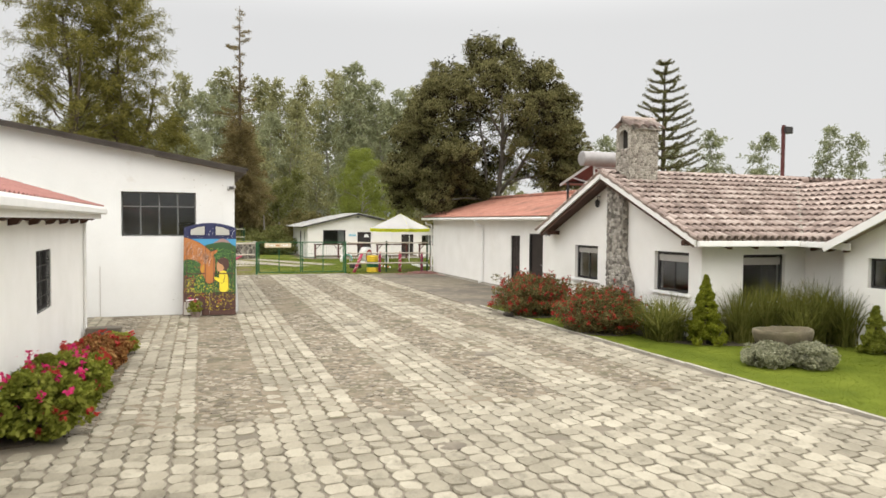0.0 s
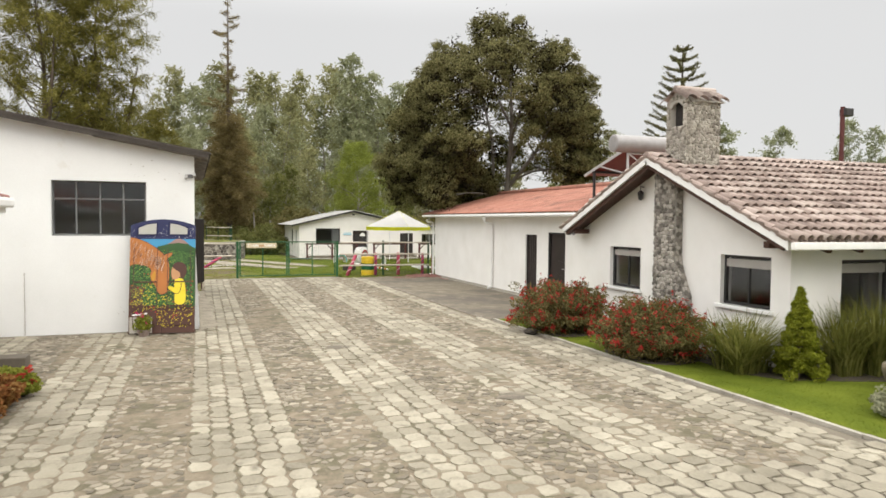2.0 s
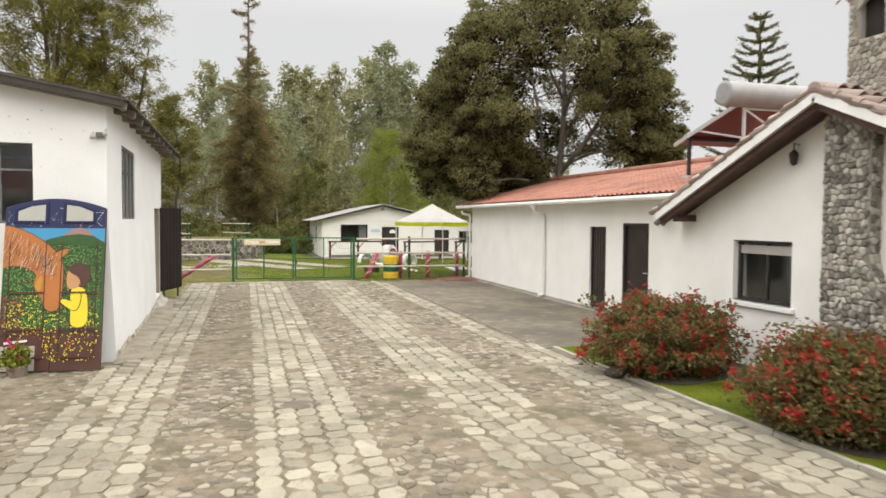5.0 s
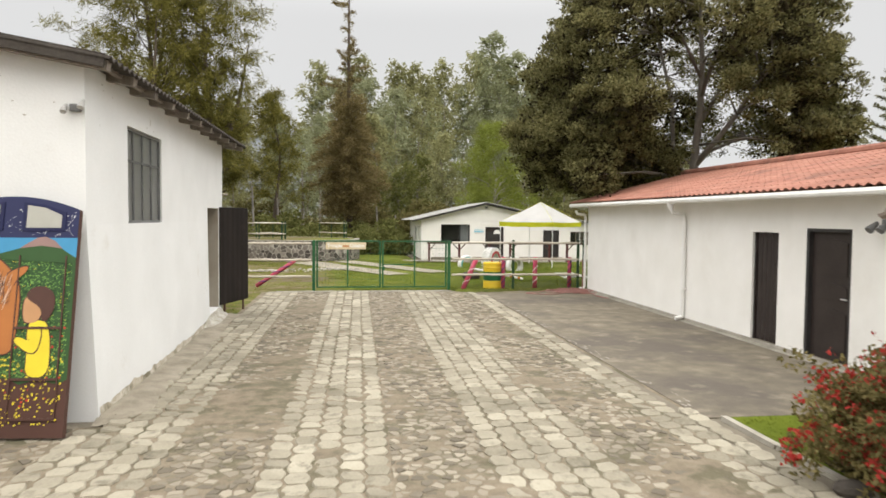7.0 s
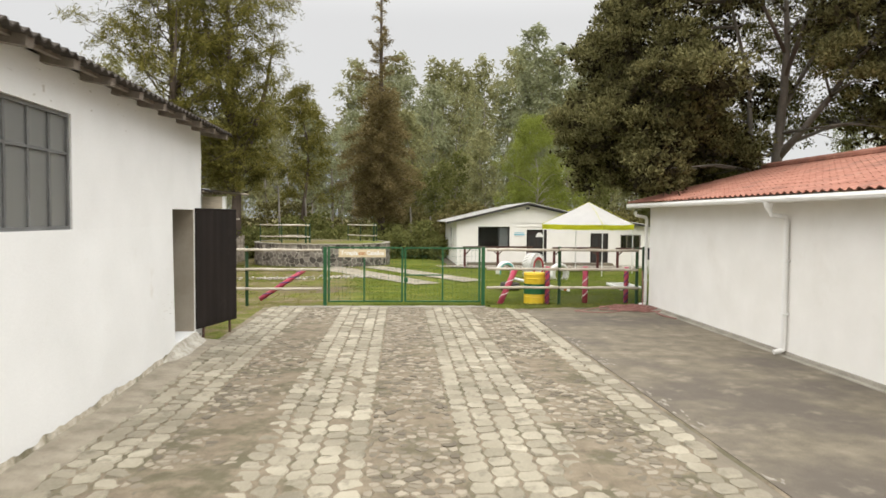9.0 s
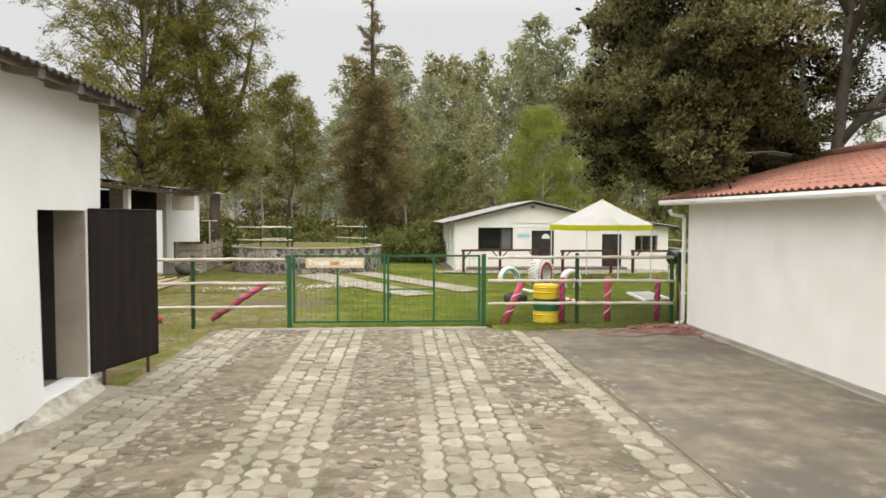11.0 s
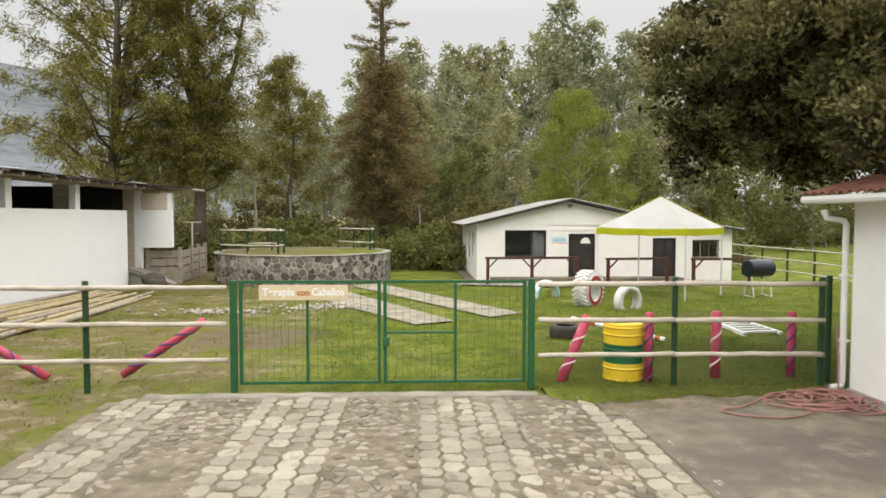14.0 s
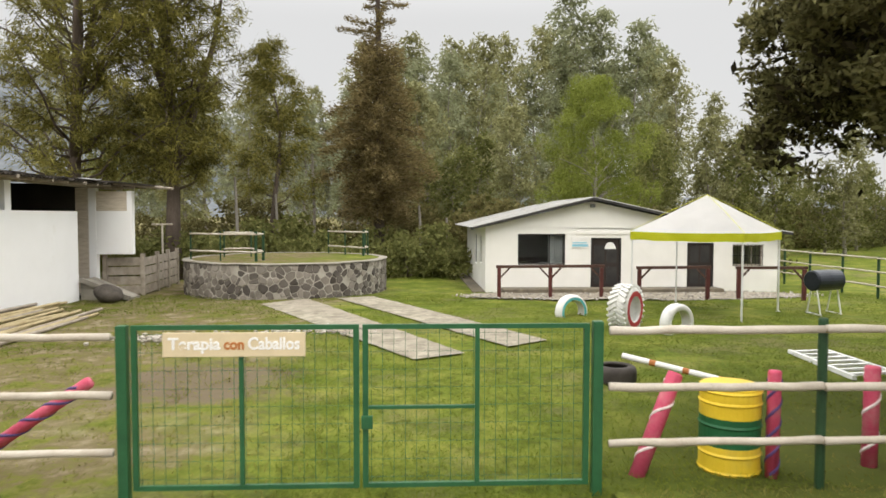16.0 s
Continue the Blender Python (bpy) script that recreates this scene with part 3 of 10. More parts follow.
def tube(bm, pts, radii, n=10, closed=False, squash=1.0):
    """A round bar along points; radii one number or one for each point."""
    pts = [Vector(p) for p in pts]
    radii = [radii] * len(pts) if isinstance(radii, (int, float)) else radii
    rings, side = [], None
    for i, (p, r) in enumerate(zip(pts, radii)):
        a = pts[i - 1] if (i or closed) else p
        b = pts[(i + 1) % len(pts)] if (i + 1 < len(pts) or closed) else p
        d = (b - a).normalized()
        if side is None or abs(side.dot(d)) > 0.98:
            side = d.orthogonal().normalized()
        side = (side - d * side.dot(d)).normalized()
        up = d.cross(side)
        rings.append([bm.verts.new(p + (side * math.cos(k * math.tau / n) + up * math.sin(k * math.tau / n) * squash) * r) for k in range(n)])
    pairs = list(zip(rings, rings[1:] + rings[:1])) if closed else list(zip(rings, rings[1:]))
    for a, b in pairs:
        for k in range(n):
            j = (k + 1) % n
            bm.faces.new((a[k], a[j], b[j], b[k]))
    if not closed:
        bm.faces.new(rings[0][::-1]), bm.faces.new(rings[-1])
    return bm


def T(pts, radii, n=10, closed=False):
    return tube(bmesh.new(), pts, radii, n, closed)


def wall_plate(bm, axis, at, thick, u0, u1, z0, z1, holes=()):
    """A wall with openings: axis x or y is its normal, at its outer face, thick the way inwards (signed)."""
    us = sorted({u0, u1, *[h[0] for h in holes], *[h[1] for h in holes]})
    zs = sorted({z0, z1, *[h[2] for h in holes], *[h[3] for h in holes]})
    us, zs = [u for u in us if u0 <= u <= u1], [z for z in zs if z0 <= z <= z1]

    def solid(i, j):
        if not (0 <= i < len(us) - 1 and 0 <= j < len(zs) - 1):
            return False
        u, z = (us[i] + us[i + 1]) / 2, (zs[j] + zs[j + 1]) / 2
        return not any(a < u < b and c < z < d for a, b, c, d in holes)
    cache = {}

    def v(i, j, k):
        if (i, j, k) not in cache:
            w = at + thick * k
            cache[i, j, k] = bm.verts.new((w, us[i], zs[j]) if axis == "x" else (us[i], w, zs[j]))
        return cache[i, j, k]
    for i in range(len(us) - 1):
        for j in range(len(zs) - 1):
            if not solid(i, j):
                continue
            for k in (0, 1):
                bm.faces.new((v(i, j, k), v(i + 1, j, k), v(i + 1, j + 1, k), v(i, j + 1, k)))
            if not solid(i - 1, j):
                bm.faces.new((v(i, j, 0), v(i, j + 1, 0), v(i, j + 1, 1), v(i, j, 1)))
            if not solid(i + 1, j):
                bm.faces.new((v(i + 1, j, 0), v(i + 1, j + 1, 0), v(i + 1, j + 1, 1), v(i + 1, j, 1)))
            if not solid(i, j - 1):
                bm.faces.new((v(i, j, 0), v(i + 1, j, 0), v(i + 1, j, 1), v(i, j, 1)))
            if not solid(i, j + 1):
                bm.faces.new((v(i, j + 1, 0), v(i + 1, j + 1, 0), v(i + 1, j + 1, 1), v(i, j + 1, 1)))
    return bm


def fast_mesh(name, verts, faces_n, mat):
    """verts (k * faces_n, 3): each face has its own faces_n corners."""
    me = bpy.data.meshes.new(name)
    n = len(verts)
    me.vertices.add(n)
    me.vertices.foreach_set("co", np.asarray(verts, np.float32).ravel())
    me.loops.add(n)
    me.loops.foreach_set("vertex_index", np.arange(n, dtype=np.int32))
    me.polygons.add(n // faces_n)
    me.polygons.foreach_set("loop_start", np.arange(0, n, faces_n, dtype=np.int32))
    me.update(calc_edges=True)
    me.validate()
    me.materials.append(mat)
    return me


def window(parent, axis, at, out, u0, u1, z0, z1, bars_u=(), bars_z=(), frame_mat="frame_dark", blind=0.0, sill=False, depth=0.12, fw=0.05, curtain=None, glass="glass"):
    """A framed window set depth behind the outer face `at`; out is +1 or -1, the way that it faces."""
    c = at - out * depth
    def bx(bm, ua, ub, za, zb, t0, t1, bevel=0.0):
        a, b = sorted((c + out * t0, c + out * t1))
        return box(bm, a, b, ua, ub, za, zb, bevel) if axis == "x" else box(bm, ua, ub, a, b, za, zb, bevel)
    bm = bmesh.new()
    for ua, ub, za, zb in ((u0, u0 + fw, z0, z1), (u1 - fw, u1, z0, z1), (u0 + fw, u1 - fw, z0, z0 + fw), (u0 + fw, u1 - fw, z1 - fw, z1)):
        bx(bm, ua, ub, za, zb, -0.03, 0.03)
    win = part("window", bm, M[frame_mat], parent)
    for u in bars_u:
        part("mullion", bx(bmesh.new(), u - 0.017, u + 0.017, z0 + fw, z1 - fw, -0.02, 0.022), M[frame_mat], win)
    for z in bars_z:
        part("transom", bx(bmesh.new(), u0 + fw, u1 - fw, z - 0.015, z + 0.015, -0.018, 0.02), M[frame_mat], win)
    us = [u0 + fw, *bars_u, u1 - fw]
    for a, b in zip(us, us[1:]):
        ob = part("pane", bx(bmesh.new(), a + 0.002, b - 0.002, z0 + fw, z1 - fw, -0.006, 0.0), M[glass], win)
        ob.visible_shadow = False
    if blind:
        part("roller_blind", bx(bmesh.new(), u0 + fw + 0.004, u1 - fw - 0.004, z1 - blind - 0.03, z1 - fw - 0.02, 0.003, 0.026, 0.004), M["shutter"], win, "taupe roller blind half lowered")
    if curtain:
        bm = bmesh.new()
        n = 24
        row = []
        for i in range(n + 1):
            u = curtain[0] + (curtain[1] - curtain[0]) * i / n
            w = c - out * (0.1 + 0.02 * math.sin(i * 1.9))
            row.append([bm.verts.new((w, u, z) if axis == "x" else (u, w, z)) for z in (z0 + 0.02, z1 - 0.03)])
        for a, b in zip(row, row[1:]):
            bm.faces.new((a[0], b[0], b[1], a[1]))
        bmesh.ops.solidify(bm, geom=list(bm.faces), thickness=0.006)
        part("curtain", bm, M["curtain"], win, "pale hanging curtain")
    if sill:
        a, b = sorted((at - out * (depth - 0.03), at + out * 0.07))
        bm = box(bmesh.new(), a, b, u0 - 0.08, u1 + 0.08, z0 - 0.07, z0, 0.01) if axis == "x" else box(bmesh.new(), u0 - 0.08, u1 + 0.08, a, b, z0 - 0.07, z0, 0.01)
        part("sill", bm, M["white_paint"], win, "white window sill")
    return win


def wave_sheet(bm, p, along, down, n_along, n_down, pitch, amp, thick=0.015, lap=0.0):
    """A corrugated sheet from corner p: waves follow one another along `along`, each runs the way of `down`; lap steps the rows."""
    p, al, dn = Vector(p), Vector(along), Vector(down)
    nrm = al.cross(dn).normalized()
    nrm = nrm if nrm.z > 0 else -nrm
    L = al.length
    k = max(4, int(L / pitch * n_along))
    grid = []
    rows = []
    for j in range(n_down):
        rows += [(j / n_down, lap if dn.z > 0 else 0.0), ((j + 1) / n_down - 1e-4, 0.0 if dn.z > 0 else lap)]
    if not lap:
        rows = [(0.0, 0.0), (1.0, 0.0)]
    for t, up in rows:
        grid.append([p + al * (i / k) + dn * t + nrm * (amp * math.sin(i / k * L / pitch * math.tau) + up) for i in range(k + 1)])
    top = [[bm.verts.new(c) for c in row] for row in grid]
    bot = [[bm.verts.new(c - nrm * thick) for c in row] for row in grid]
    for j in range(len(grid) - 1):
        for i in range(k):
            bm.faces.new((top[j][i], top[j][i + 1], top[j + 1][i + 1], top[j + 1][i]))
            bm.faces.new((bot[j][i], bot[j + 1][i], bot[j + 1][i + 1], bot[j][i + 1]))
    for i in range(k):
        bm.faces.new((top[0][i], bot[0][i], bot[0][i + 1], top[0][i + 1]))
        bm.faces.new((top[-1][i], top[-1][i + 1], bot[-1][i + 1], bot[-1][i]))
    for j in range(len(grid) - 1):
        bm.faces.new((top[j][0], top[j + 1][0], bot[j + 1][0], bot[j][0]))
        bm.faces.new((top[j][k], bot[j][k], bot[j + 1][k], top[j + 1][k]))
    return bm


def cells(u0, u1, v0, v1, du, dv, rng, jitter=0.42):
    """Uneven stones that fill a rectangle: the cells of jittered, staggered seeds, as polygons."""
    nu, nv = max(1, round((u1 - u0) / du)), max(1, round((v1 - v0) / dv))
    du, dv = (u1 - u0) / nu, (v1 - v0) / nv
    seeds = {}
    for i in range(-2, nu + 2):
        for j in range(-2, nv + 2):
            seeds[i, j] = (u0 + (i + 0.5 + (0.5 if j % 2 else 0) + rng.uniform(-jitter, jitter)) * du, v0 + (j + 0.5 + rng.uniform(-jitter, jitter)) * dv)
    out = []
    for i in range(-1, nu + 1):
        for j in range(0, nv):
            sx, sy = seeds[i, j]
            poly = [(max(sx - 2 * du, u0), max(sy - 2 * dv, v0)), (min(sx + 2 * du, u1), max(sy - 2 * dv, v0)), (min(sx + 2 * du, u1), min(sy + 2 * dv, v1)), (max(sx - 2 * du, u0), min(sy + 2 * dv, v1))]
            if poly[0][0] >= poly[1][0] or poly[0][1] >= poly[2][1]:
                continue
            for a in range(i - 2, i + 3):
                for b in range(j - 2, j + 3):
                    if (a, b) == (i, j) or (a, b) not in seeds:
                        continue
                    ox, oy = seeds[a, b]
                    nx, ny = ox - sx, oy - sy
                    c = (nx * (sx + ox) + ny * (sy + oy)) / 2
                    cut = []
                    for k in range(len(poly)):
                        p, q = poly[k], poly[(k + 1) % len(poly)]
                        dp, dq = nx * p[0] + ny * p[1] - c, nx * q[0] + ny * q[1] - c
                        if dp <= 0:
                            cut.append(p)
                        if dp * dq < 0:
                            t = dp / (dp - dq)
                            cut.append((p[0] + (q[0] - p[0]) * t, p[1] + (q[1] - p[1]) * t))
                    poly = cut
                    if len(poly) < 3:
                        break
                if len(poly) < 3:
                    break
            if len(poly) < 3:
                continue
            area = abs(sum(poly[k][0] * poly[k - 1][1] - poly[k - 1][0] * poly[k][1] for k in range(len(poly)))) / 2
            if area > 0.15 * du * dv:
                out.append(poly)
    return out


def rounded(poly, cut=0.22):
    out = []
    for k in range(len(poly)):
        p, a, b = poly[k], poly[k - 1], poly[(k + 1) % len(poly)]
        out.append((p[0] + (a[0] - p[0]) * cut, p[1] + (a[1] - p[1]) * cut))
        out.append((p[0] + (b[0] - p[0]) * cut, p[1] + (b[1] - p[1]) * cut))
    return out


def stone_data(poly, gap, high, crown, rng, soft=True):
    """Corners and faces of one stone over its polygon: a base, a shoulder and a smaller, tilted top; heights along the third number."""
    cx, cy = sum(p[0] for p in poly) / len(poly), sum(p[1] for p in poly) / len(poly)
    r = sum(math.hypot(p[0] - cx, p[1] - cy) for p in poly) / len(poly)
    if soft:
        poly = rounded(poly)
    k0, k1 = max(0.3, 1 - gap / r), max(0.25, 1 - (gap + crown) / r)
    tx, ty = rng.uniform(-0.08, 0.08), rng.uniform(-0.08, 0.08)
    n = len(poly)
    vs = [(cx + (x - cx) * k0, cy + (y - cy) * k0, 0.0) for x, y in poly]
    vs += [(cx + (x - cx) * k0, cy + (y - cy) * k0, high - crown * 0.6) for x, y in poly]
    vs += [(cx + (x - cx) * k1, cy + (y - cy) * k1, high + tx * (x - cx) + ty * (y - cy)) for x, y in poly]
    fs = [tuple(range(2 * n, 3 * n))]
    for lev in (0, n):
        for i in range(n):
            j = (i + 1) % n
            fs.append((lev + i, lev + j, lev + n + j, lev + n + i))
    return vs, fs


def joined(name, pieces, mat, put):
    """One mesh from many (corners, faces); put turns a corner into the place."""
    vs, fs = [], []
    for v, f in pieces:
        o = len(vs)
        vs += [put(*c) for c in v]
        fs += [tuple(i + o for i in q) for q in f]
    me = bpy.data.meshes.new(name)
    me.from_pydata(vs, [], fs)
    me.update()
    me.materials.append(mat)
    return me


def ground_z(x, y):
    """The height of the ground: level yard, then a meadow that falls gently away."""
    if y < 33.6:
        return -0.03
    return -0.03 - 0.008 * (min(y, 58) - 33.6)


# ---- ground, yard, kerbs ----
def ground_sheet():
    def steps(a, b, fine0, fine1, d):
        v = list(np.arange(fine0, fine1 + d / 2, d))
        lo, hi, s = [], [], d
        while (lo or [fine0])[-1] > a:
            s *= 1.5
            lo.append((lo or [fine0])[-1] - s)
        s = d
        while (hi or [fine1])[-1] < b:
            s *= 1.5
            hi.append((hi or [fine1])[-1] + s)
        return lo[::-1] + v + hi
    xs, ys = steps(-3000, 3000, -26, 44, 1.0), steps(-2500, 3500, -4, 96, 1.0)
    bm = bmesh.new()
    grid = []
    for y in ys:
        row = []
        for x in xs:
            z = ground_z(x, y)
            if y > 36 or x < -4 or x > 9:
                z += 0.05 * noise.noise((x * 0.25, y * 0.25, 0))
            if y > 58:
                z += 0.03 * (min(y, 90) - 58)
            row.append(bm.verts.new((x, y, z)))
        grid.append(row)
    for a, b in zip(grid, grid[1:]):
        for i in range(len(xs) - 1):
            f = bm.faces.new((a[i], a[i + 1], b[i + 1], b[i]))
            f.smooth = True
    ob = solo("ground", bm, M["grass_ground"], "green meadow with bare brown patches under the trees", "ground", kind="structure")
    return ob


ground_sheet()


def kerb_x(y):
    return 8.33 - 0.0225 * y


yard = B(-14, 8.35, -14, 20.2, -0.25, -0.012)
box(yard, 1.15, 7.7, 20.2, 28.6, -0.25, -0.012)
box(yard, 1.36, 7.7, 28.6, 33.35, -0.25, -0.012)
yard = solo("pavement", yard, M["mortar"], "yard paved with worn grey hexagonal blocks and strips of broken stone", "pavement", kind="structure")

bm = bmesh.new()
prism(bm, [(7.74, 19.62), (11.3, 19.62), (11.3, 33.3), (7.72, 33.3)], "z", -0.25, 0.004)
apron = solo("concrete_apron", bm, M["concrete"], "stained grey concrete apron along the store building", "pavement", kind="structure")
bm = bmesh.new()
edge = []
for i in range(181):
    y = 19.66 + i * 0.0757
    w0, w1, h = noise.noise((y * 1.3, 0, 1)), noise.noise((y * 2.1, 4, 1)), noise.noise((y * 3.0, 8, 1))
    x0, x1 = 7.705 + 0.03 * w0, 7.742 + 0.012 * w1
    edge.append([bm.verts.new(c) for c in ((x0 - 0.03, y, -0.03), (x0, y, -0.004 + 0.006 * h), (x1 - 0.01, y, -0.006), (x1 + 0.01, y, 0.001))])
for p, q in zip(edge, edge[1:]):
    for k in range(3):
        bm.faces.new((p[k], q[k], q[k + 1], p[k + 1]))
solo("drain_edge", bm, M["dirt"], "narrow dirt-filled joint beside the concrete", "joint", kind="structure", smooth=True)
# crumbled pale mortar along the joint
rng = random.Random(71)
flakes = []
for _ in range(150):
    y = 20.0 + 13.0 * rng.random() ** 1.25
    if noise.noise((y * 0.8, 0, 17)) < -0.15:
        continue
    cx, n = 7.765 + 0.2 * rng.random() ** 2.2 + 0.02 * noise.noise((y * 2, 1, 1)), rng.randrange(6, 9)
    ra, rb = rng.uniform(0.01, 0.03), rng.uniform(0.02, 0.08)
    ring = [(cx + ra * rng.uniform(0.6, 1.2) * math.cos(k * math.tau / n), y + rb * rng.uniform(0.6, 1.2) * math.sin(k * math.tau / n), 0.0035) for k in range(n)]
    flakes.append((ring + [(cx, y, 0.0035 + rng.uniform(0.004, 0.009))], [(k, (k + 1) % n, n) for k in range(n)]))
tagged(under(new("mortar_flakes", joined("mortar_flakes", flakes, M["kerb"], lambda a, b, c: (a, b, c))), apron), "crumbled pale mortar along the joint", kind="stuff")

kerb = thing("kerb", (8.1, 10, 0), "low pale concrete kerb between the blocks and the lawn", "kerb", kind="structure")
for i in range(24):
    y0, y1 = -4.2 + i * 0.99, -4.2 + (i + 1) * 0.99 - 0.012
    bm = beam(bmesh.new(), (kerb_x(y0) + 0.05, y0, -0.03), (kerb_x(y1) + 0.06, y1, -0.03 + 0.004 * (i % 3)), 0.075, 0.13)
    part("kerb_stone", bm, M["pale_kerb"], kerb)

bm = bmesh.new()
prism(bm, [(kerb_x(-4) + 0.1, -4), (26, -4), (26, 12.4), (13, 12.4), (10.2, 12.4), (10.2, 19.2), (11.1, 19.2), (11.1, 19.53), (kerb_x(19.5) + 0.1, 19.53)], "z", -0.2, 0.03)
lawn = solo("lawn", bm, M["lawn"], "mown bright green lawn with a planted border", "lawn", kind="structure")
def creeping_edge(name, seed, x0, x1, front, lift, mat, label, category):
    """A thin uneven sheet with a ragged front edge, from the fence line over the concrete."""
    bm = bmesh.new()
    nx, ny = int((x1 - x0) / 0.05), 18
    rows = []
    for i in range(nx + 1):
        x = x0 + (x1 - x0) * i / nx
        f = front(x) + 0.16 * noise.noise((x * 2.2, seed, 0)) + 0.09 * noise.noise((x * 7, seed, 3))
        row = []
        for k in range(ny + 1):
            y = f + (33.75 - f) * k / ny
            t = min(1, k / 5)
            row.append(bm.verts.new((x, y, -0.004 + (lift + 0.012 * noise.noise((x * 5, y * 5, seed))) * t * (1 if y < 33.5 else max(0, (33.75 - y) / 0.25)) - (0.05 if y > 33.72 else 0))))
        rows.append(row)
    for a, b in zip(rows, rows[1:]):
        for k in range(ny):
            bm.faces.new((a[k], b[k], b[k + 1], a[k + 1]))
    return solo(name, bm, M[mat], label, category, kind="structure", smooth=True)


creeping_edge("loose_soil", 3, 7.5, 11.2, lambda x: 32.3 + 0.12 * (x - 8) ** 2 * (x < 8) + 0.1 * max(0, x - 9.2), 0.014, "dirt", "thin loose soil washed over the end of the concrete", "soil")
creeping_edge("grass_bank", 8, 6.95, 10.9, lambda x: 32.72 + 0.75 * max(0, 7.55 - x) + 0.22 * min(1.3, max(0, x - 7.6)), 0.034, "grass_ground", "ragged grass creeping over the end of the concrete", "grass")
# concrete sill before the gate, and the dirt verge along the long white wall
bm = bmesh.new()
edge = []
for i in range(64):
    x = 1.55 + i * 0.084
    w0, w1, h = noise.noise((x * 1.7, 0, 5)), noise.noise((x * 2.3, 4, 5)), noise.noise((x * 3.0, 8, 5))
    y0, y1, z = 33.32 + 0.04 * w0, 33.56 + 0.06 * w1, 0.012 + 0.014 * h
    edge.append([bm.verts.new(c) for c in ((x, y0, -0.06), (x, y0 + 0.03, z), (x, y1 - 0.04, z - 0.006), (x, y1, -0.06))])
for p, q in zip(edge, edge[1:]):
    for k in range(3):
        bm.faces.new((p[k], p[k + 1], q[k + 1], q[k]))
solo("gate_sill", bm, M["kerb"], "rough pale concrete strip at the foot of the gate", "kerb", kind="structure", smooth=True)
bm = bmesh.new()
cols = []
for i in range(142):
    y = 20.0 + i * 0.06
    x0 = 0.85 + 0.012 * (28.7 - y) + 0.1 * min(1.0, max(0.0, (28.3 - y) / 4))
    w = (0.43 + 0.1 * noise.noise((y * 0.9, 0, 4)) + 0.06 * noise.noise((y * 3.1, 0, 9))) * min(1.0, 0.3 + (y - 20.0) / 0.8)
    cols.append([bm.verts.new((x0 + w * f, y, z + 0.008 * noise.noise((y * 3, f * 4, 1)))) for f, z in ((0, 0.055 * min(1.0, (y - 20.0) / 0.3)), (0.3, 0.045 * min(1.0, (y - 20.0) / 0.3)), (0.7, 0.028 * min(1.0, (y - 20.0) / 0.3)), (0.95, 0.014), (1.05, -0.03))])
for p, q in zip(cols, cols[1:]):
    for k in range(4):
        bm.faces.new((p[k], p[k + 1], q[k + 1], q[k]))
solo("dirt_verge", bm, M["dust"], "narrow sloping strip of dirt along the wall", "soil", kind="structure")


# ---- hall: long white building with a dark corrugated roof ----
hall = thing("hall", (-6, 24, 0), "long white plastered hall with a dark corrugated roof", "building")
LW = (-1.83, -0.01, 2.06, 3.22)
HW = (21.68, 23.36, 2.13, 3.38)
DOOR_H = (26.95, 28.23, 0.22, 2.4)
bm = bmesh.new()
wall_plate(bm, "y", 20.22, 0.25, -14, 0.95, -0.2, 3.7, [LW, (-3.8, -2.85, -0.2, 2.2)])
for v in bm.verts:
    v.co.x += 0.08 if v.co.x > 0.9 and v.co.z < 0 else 0.0
part("wall", bm, M["old_plaster"], hall, "white plastered end wall")
bm = bmesh.new()
prism(bm, [(-14, 3.7), (0.95, 3.7), (0.95, 3.88), (-7, 5.22), (-14, 3.95)], "y", 20.22, 20.47)
part("gable", bm, M["old_plaster"], hall)
bm = bmesh.new()
wall_plate(bm, "x", 0.87, -0.3, 20.2, 28.74, -0.2, 3.86, [HW, DOOR_H])
bmesh.ops.bevel(bm, geom=[e for e in bm.edges if abs(e.verts[0].co.y - 28.74) < 1e-4 and abs(e.verts[1].co.y - 28.74) < 1e-4 and abs(e.verts[0].co.z - e.verts[1].co.z) > 0.3], offset=0.06, segments=3, affect="EDGES")
for v in bm.verts:
    v.co.x += 0.012 * (28.7 - v.co.y) + (0.1 * max(0.0, min(1.0, 1 - v.co.z / 2.1)) * min(1.0, max(0.0, (28.3 - v.co.y) / 4)) if v.co.x > 0.8 else 0.0)
part("wall", bm, M["old_plaster"], hall, "uneven white plastered side wall with a dirty foot")
part("wall", wall_plate(bmesh.new(), "y", 28.7, -0.25, -14, 0.6, -0.2, 3.84), M["old_plaster"], hall)
part("wall", wall_plate(bmesh.new(), "x", -14, 0.25, 20.47, 28.35, -0.2, 3.9), M["old_plaster"], hall)
part("floor", B(-13.7, 0.55, 20.5, 28.3, -0.1, 0.18), M["concrete"], hall)
part("doorstep", B(0.3, 0.93, 26.96, 28.22, -0.1, 0.19, bevel=0.03), M["dust"], hall, "worn earthy doorstep")
bm = bmesh.new()
cols = []
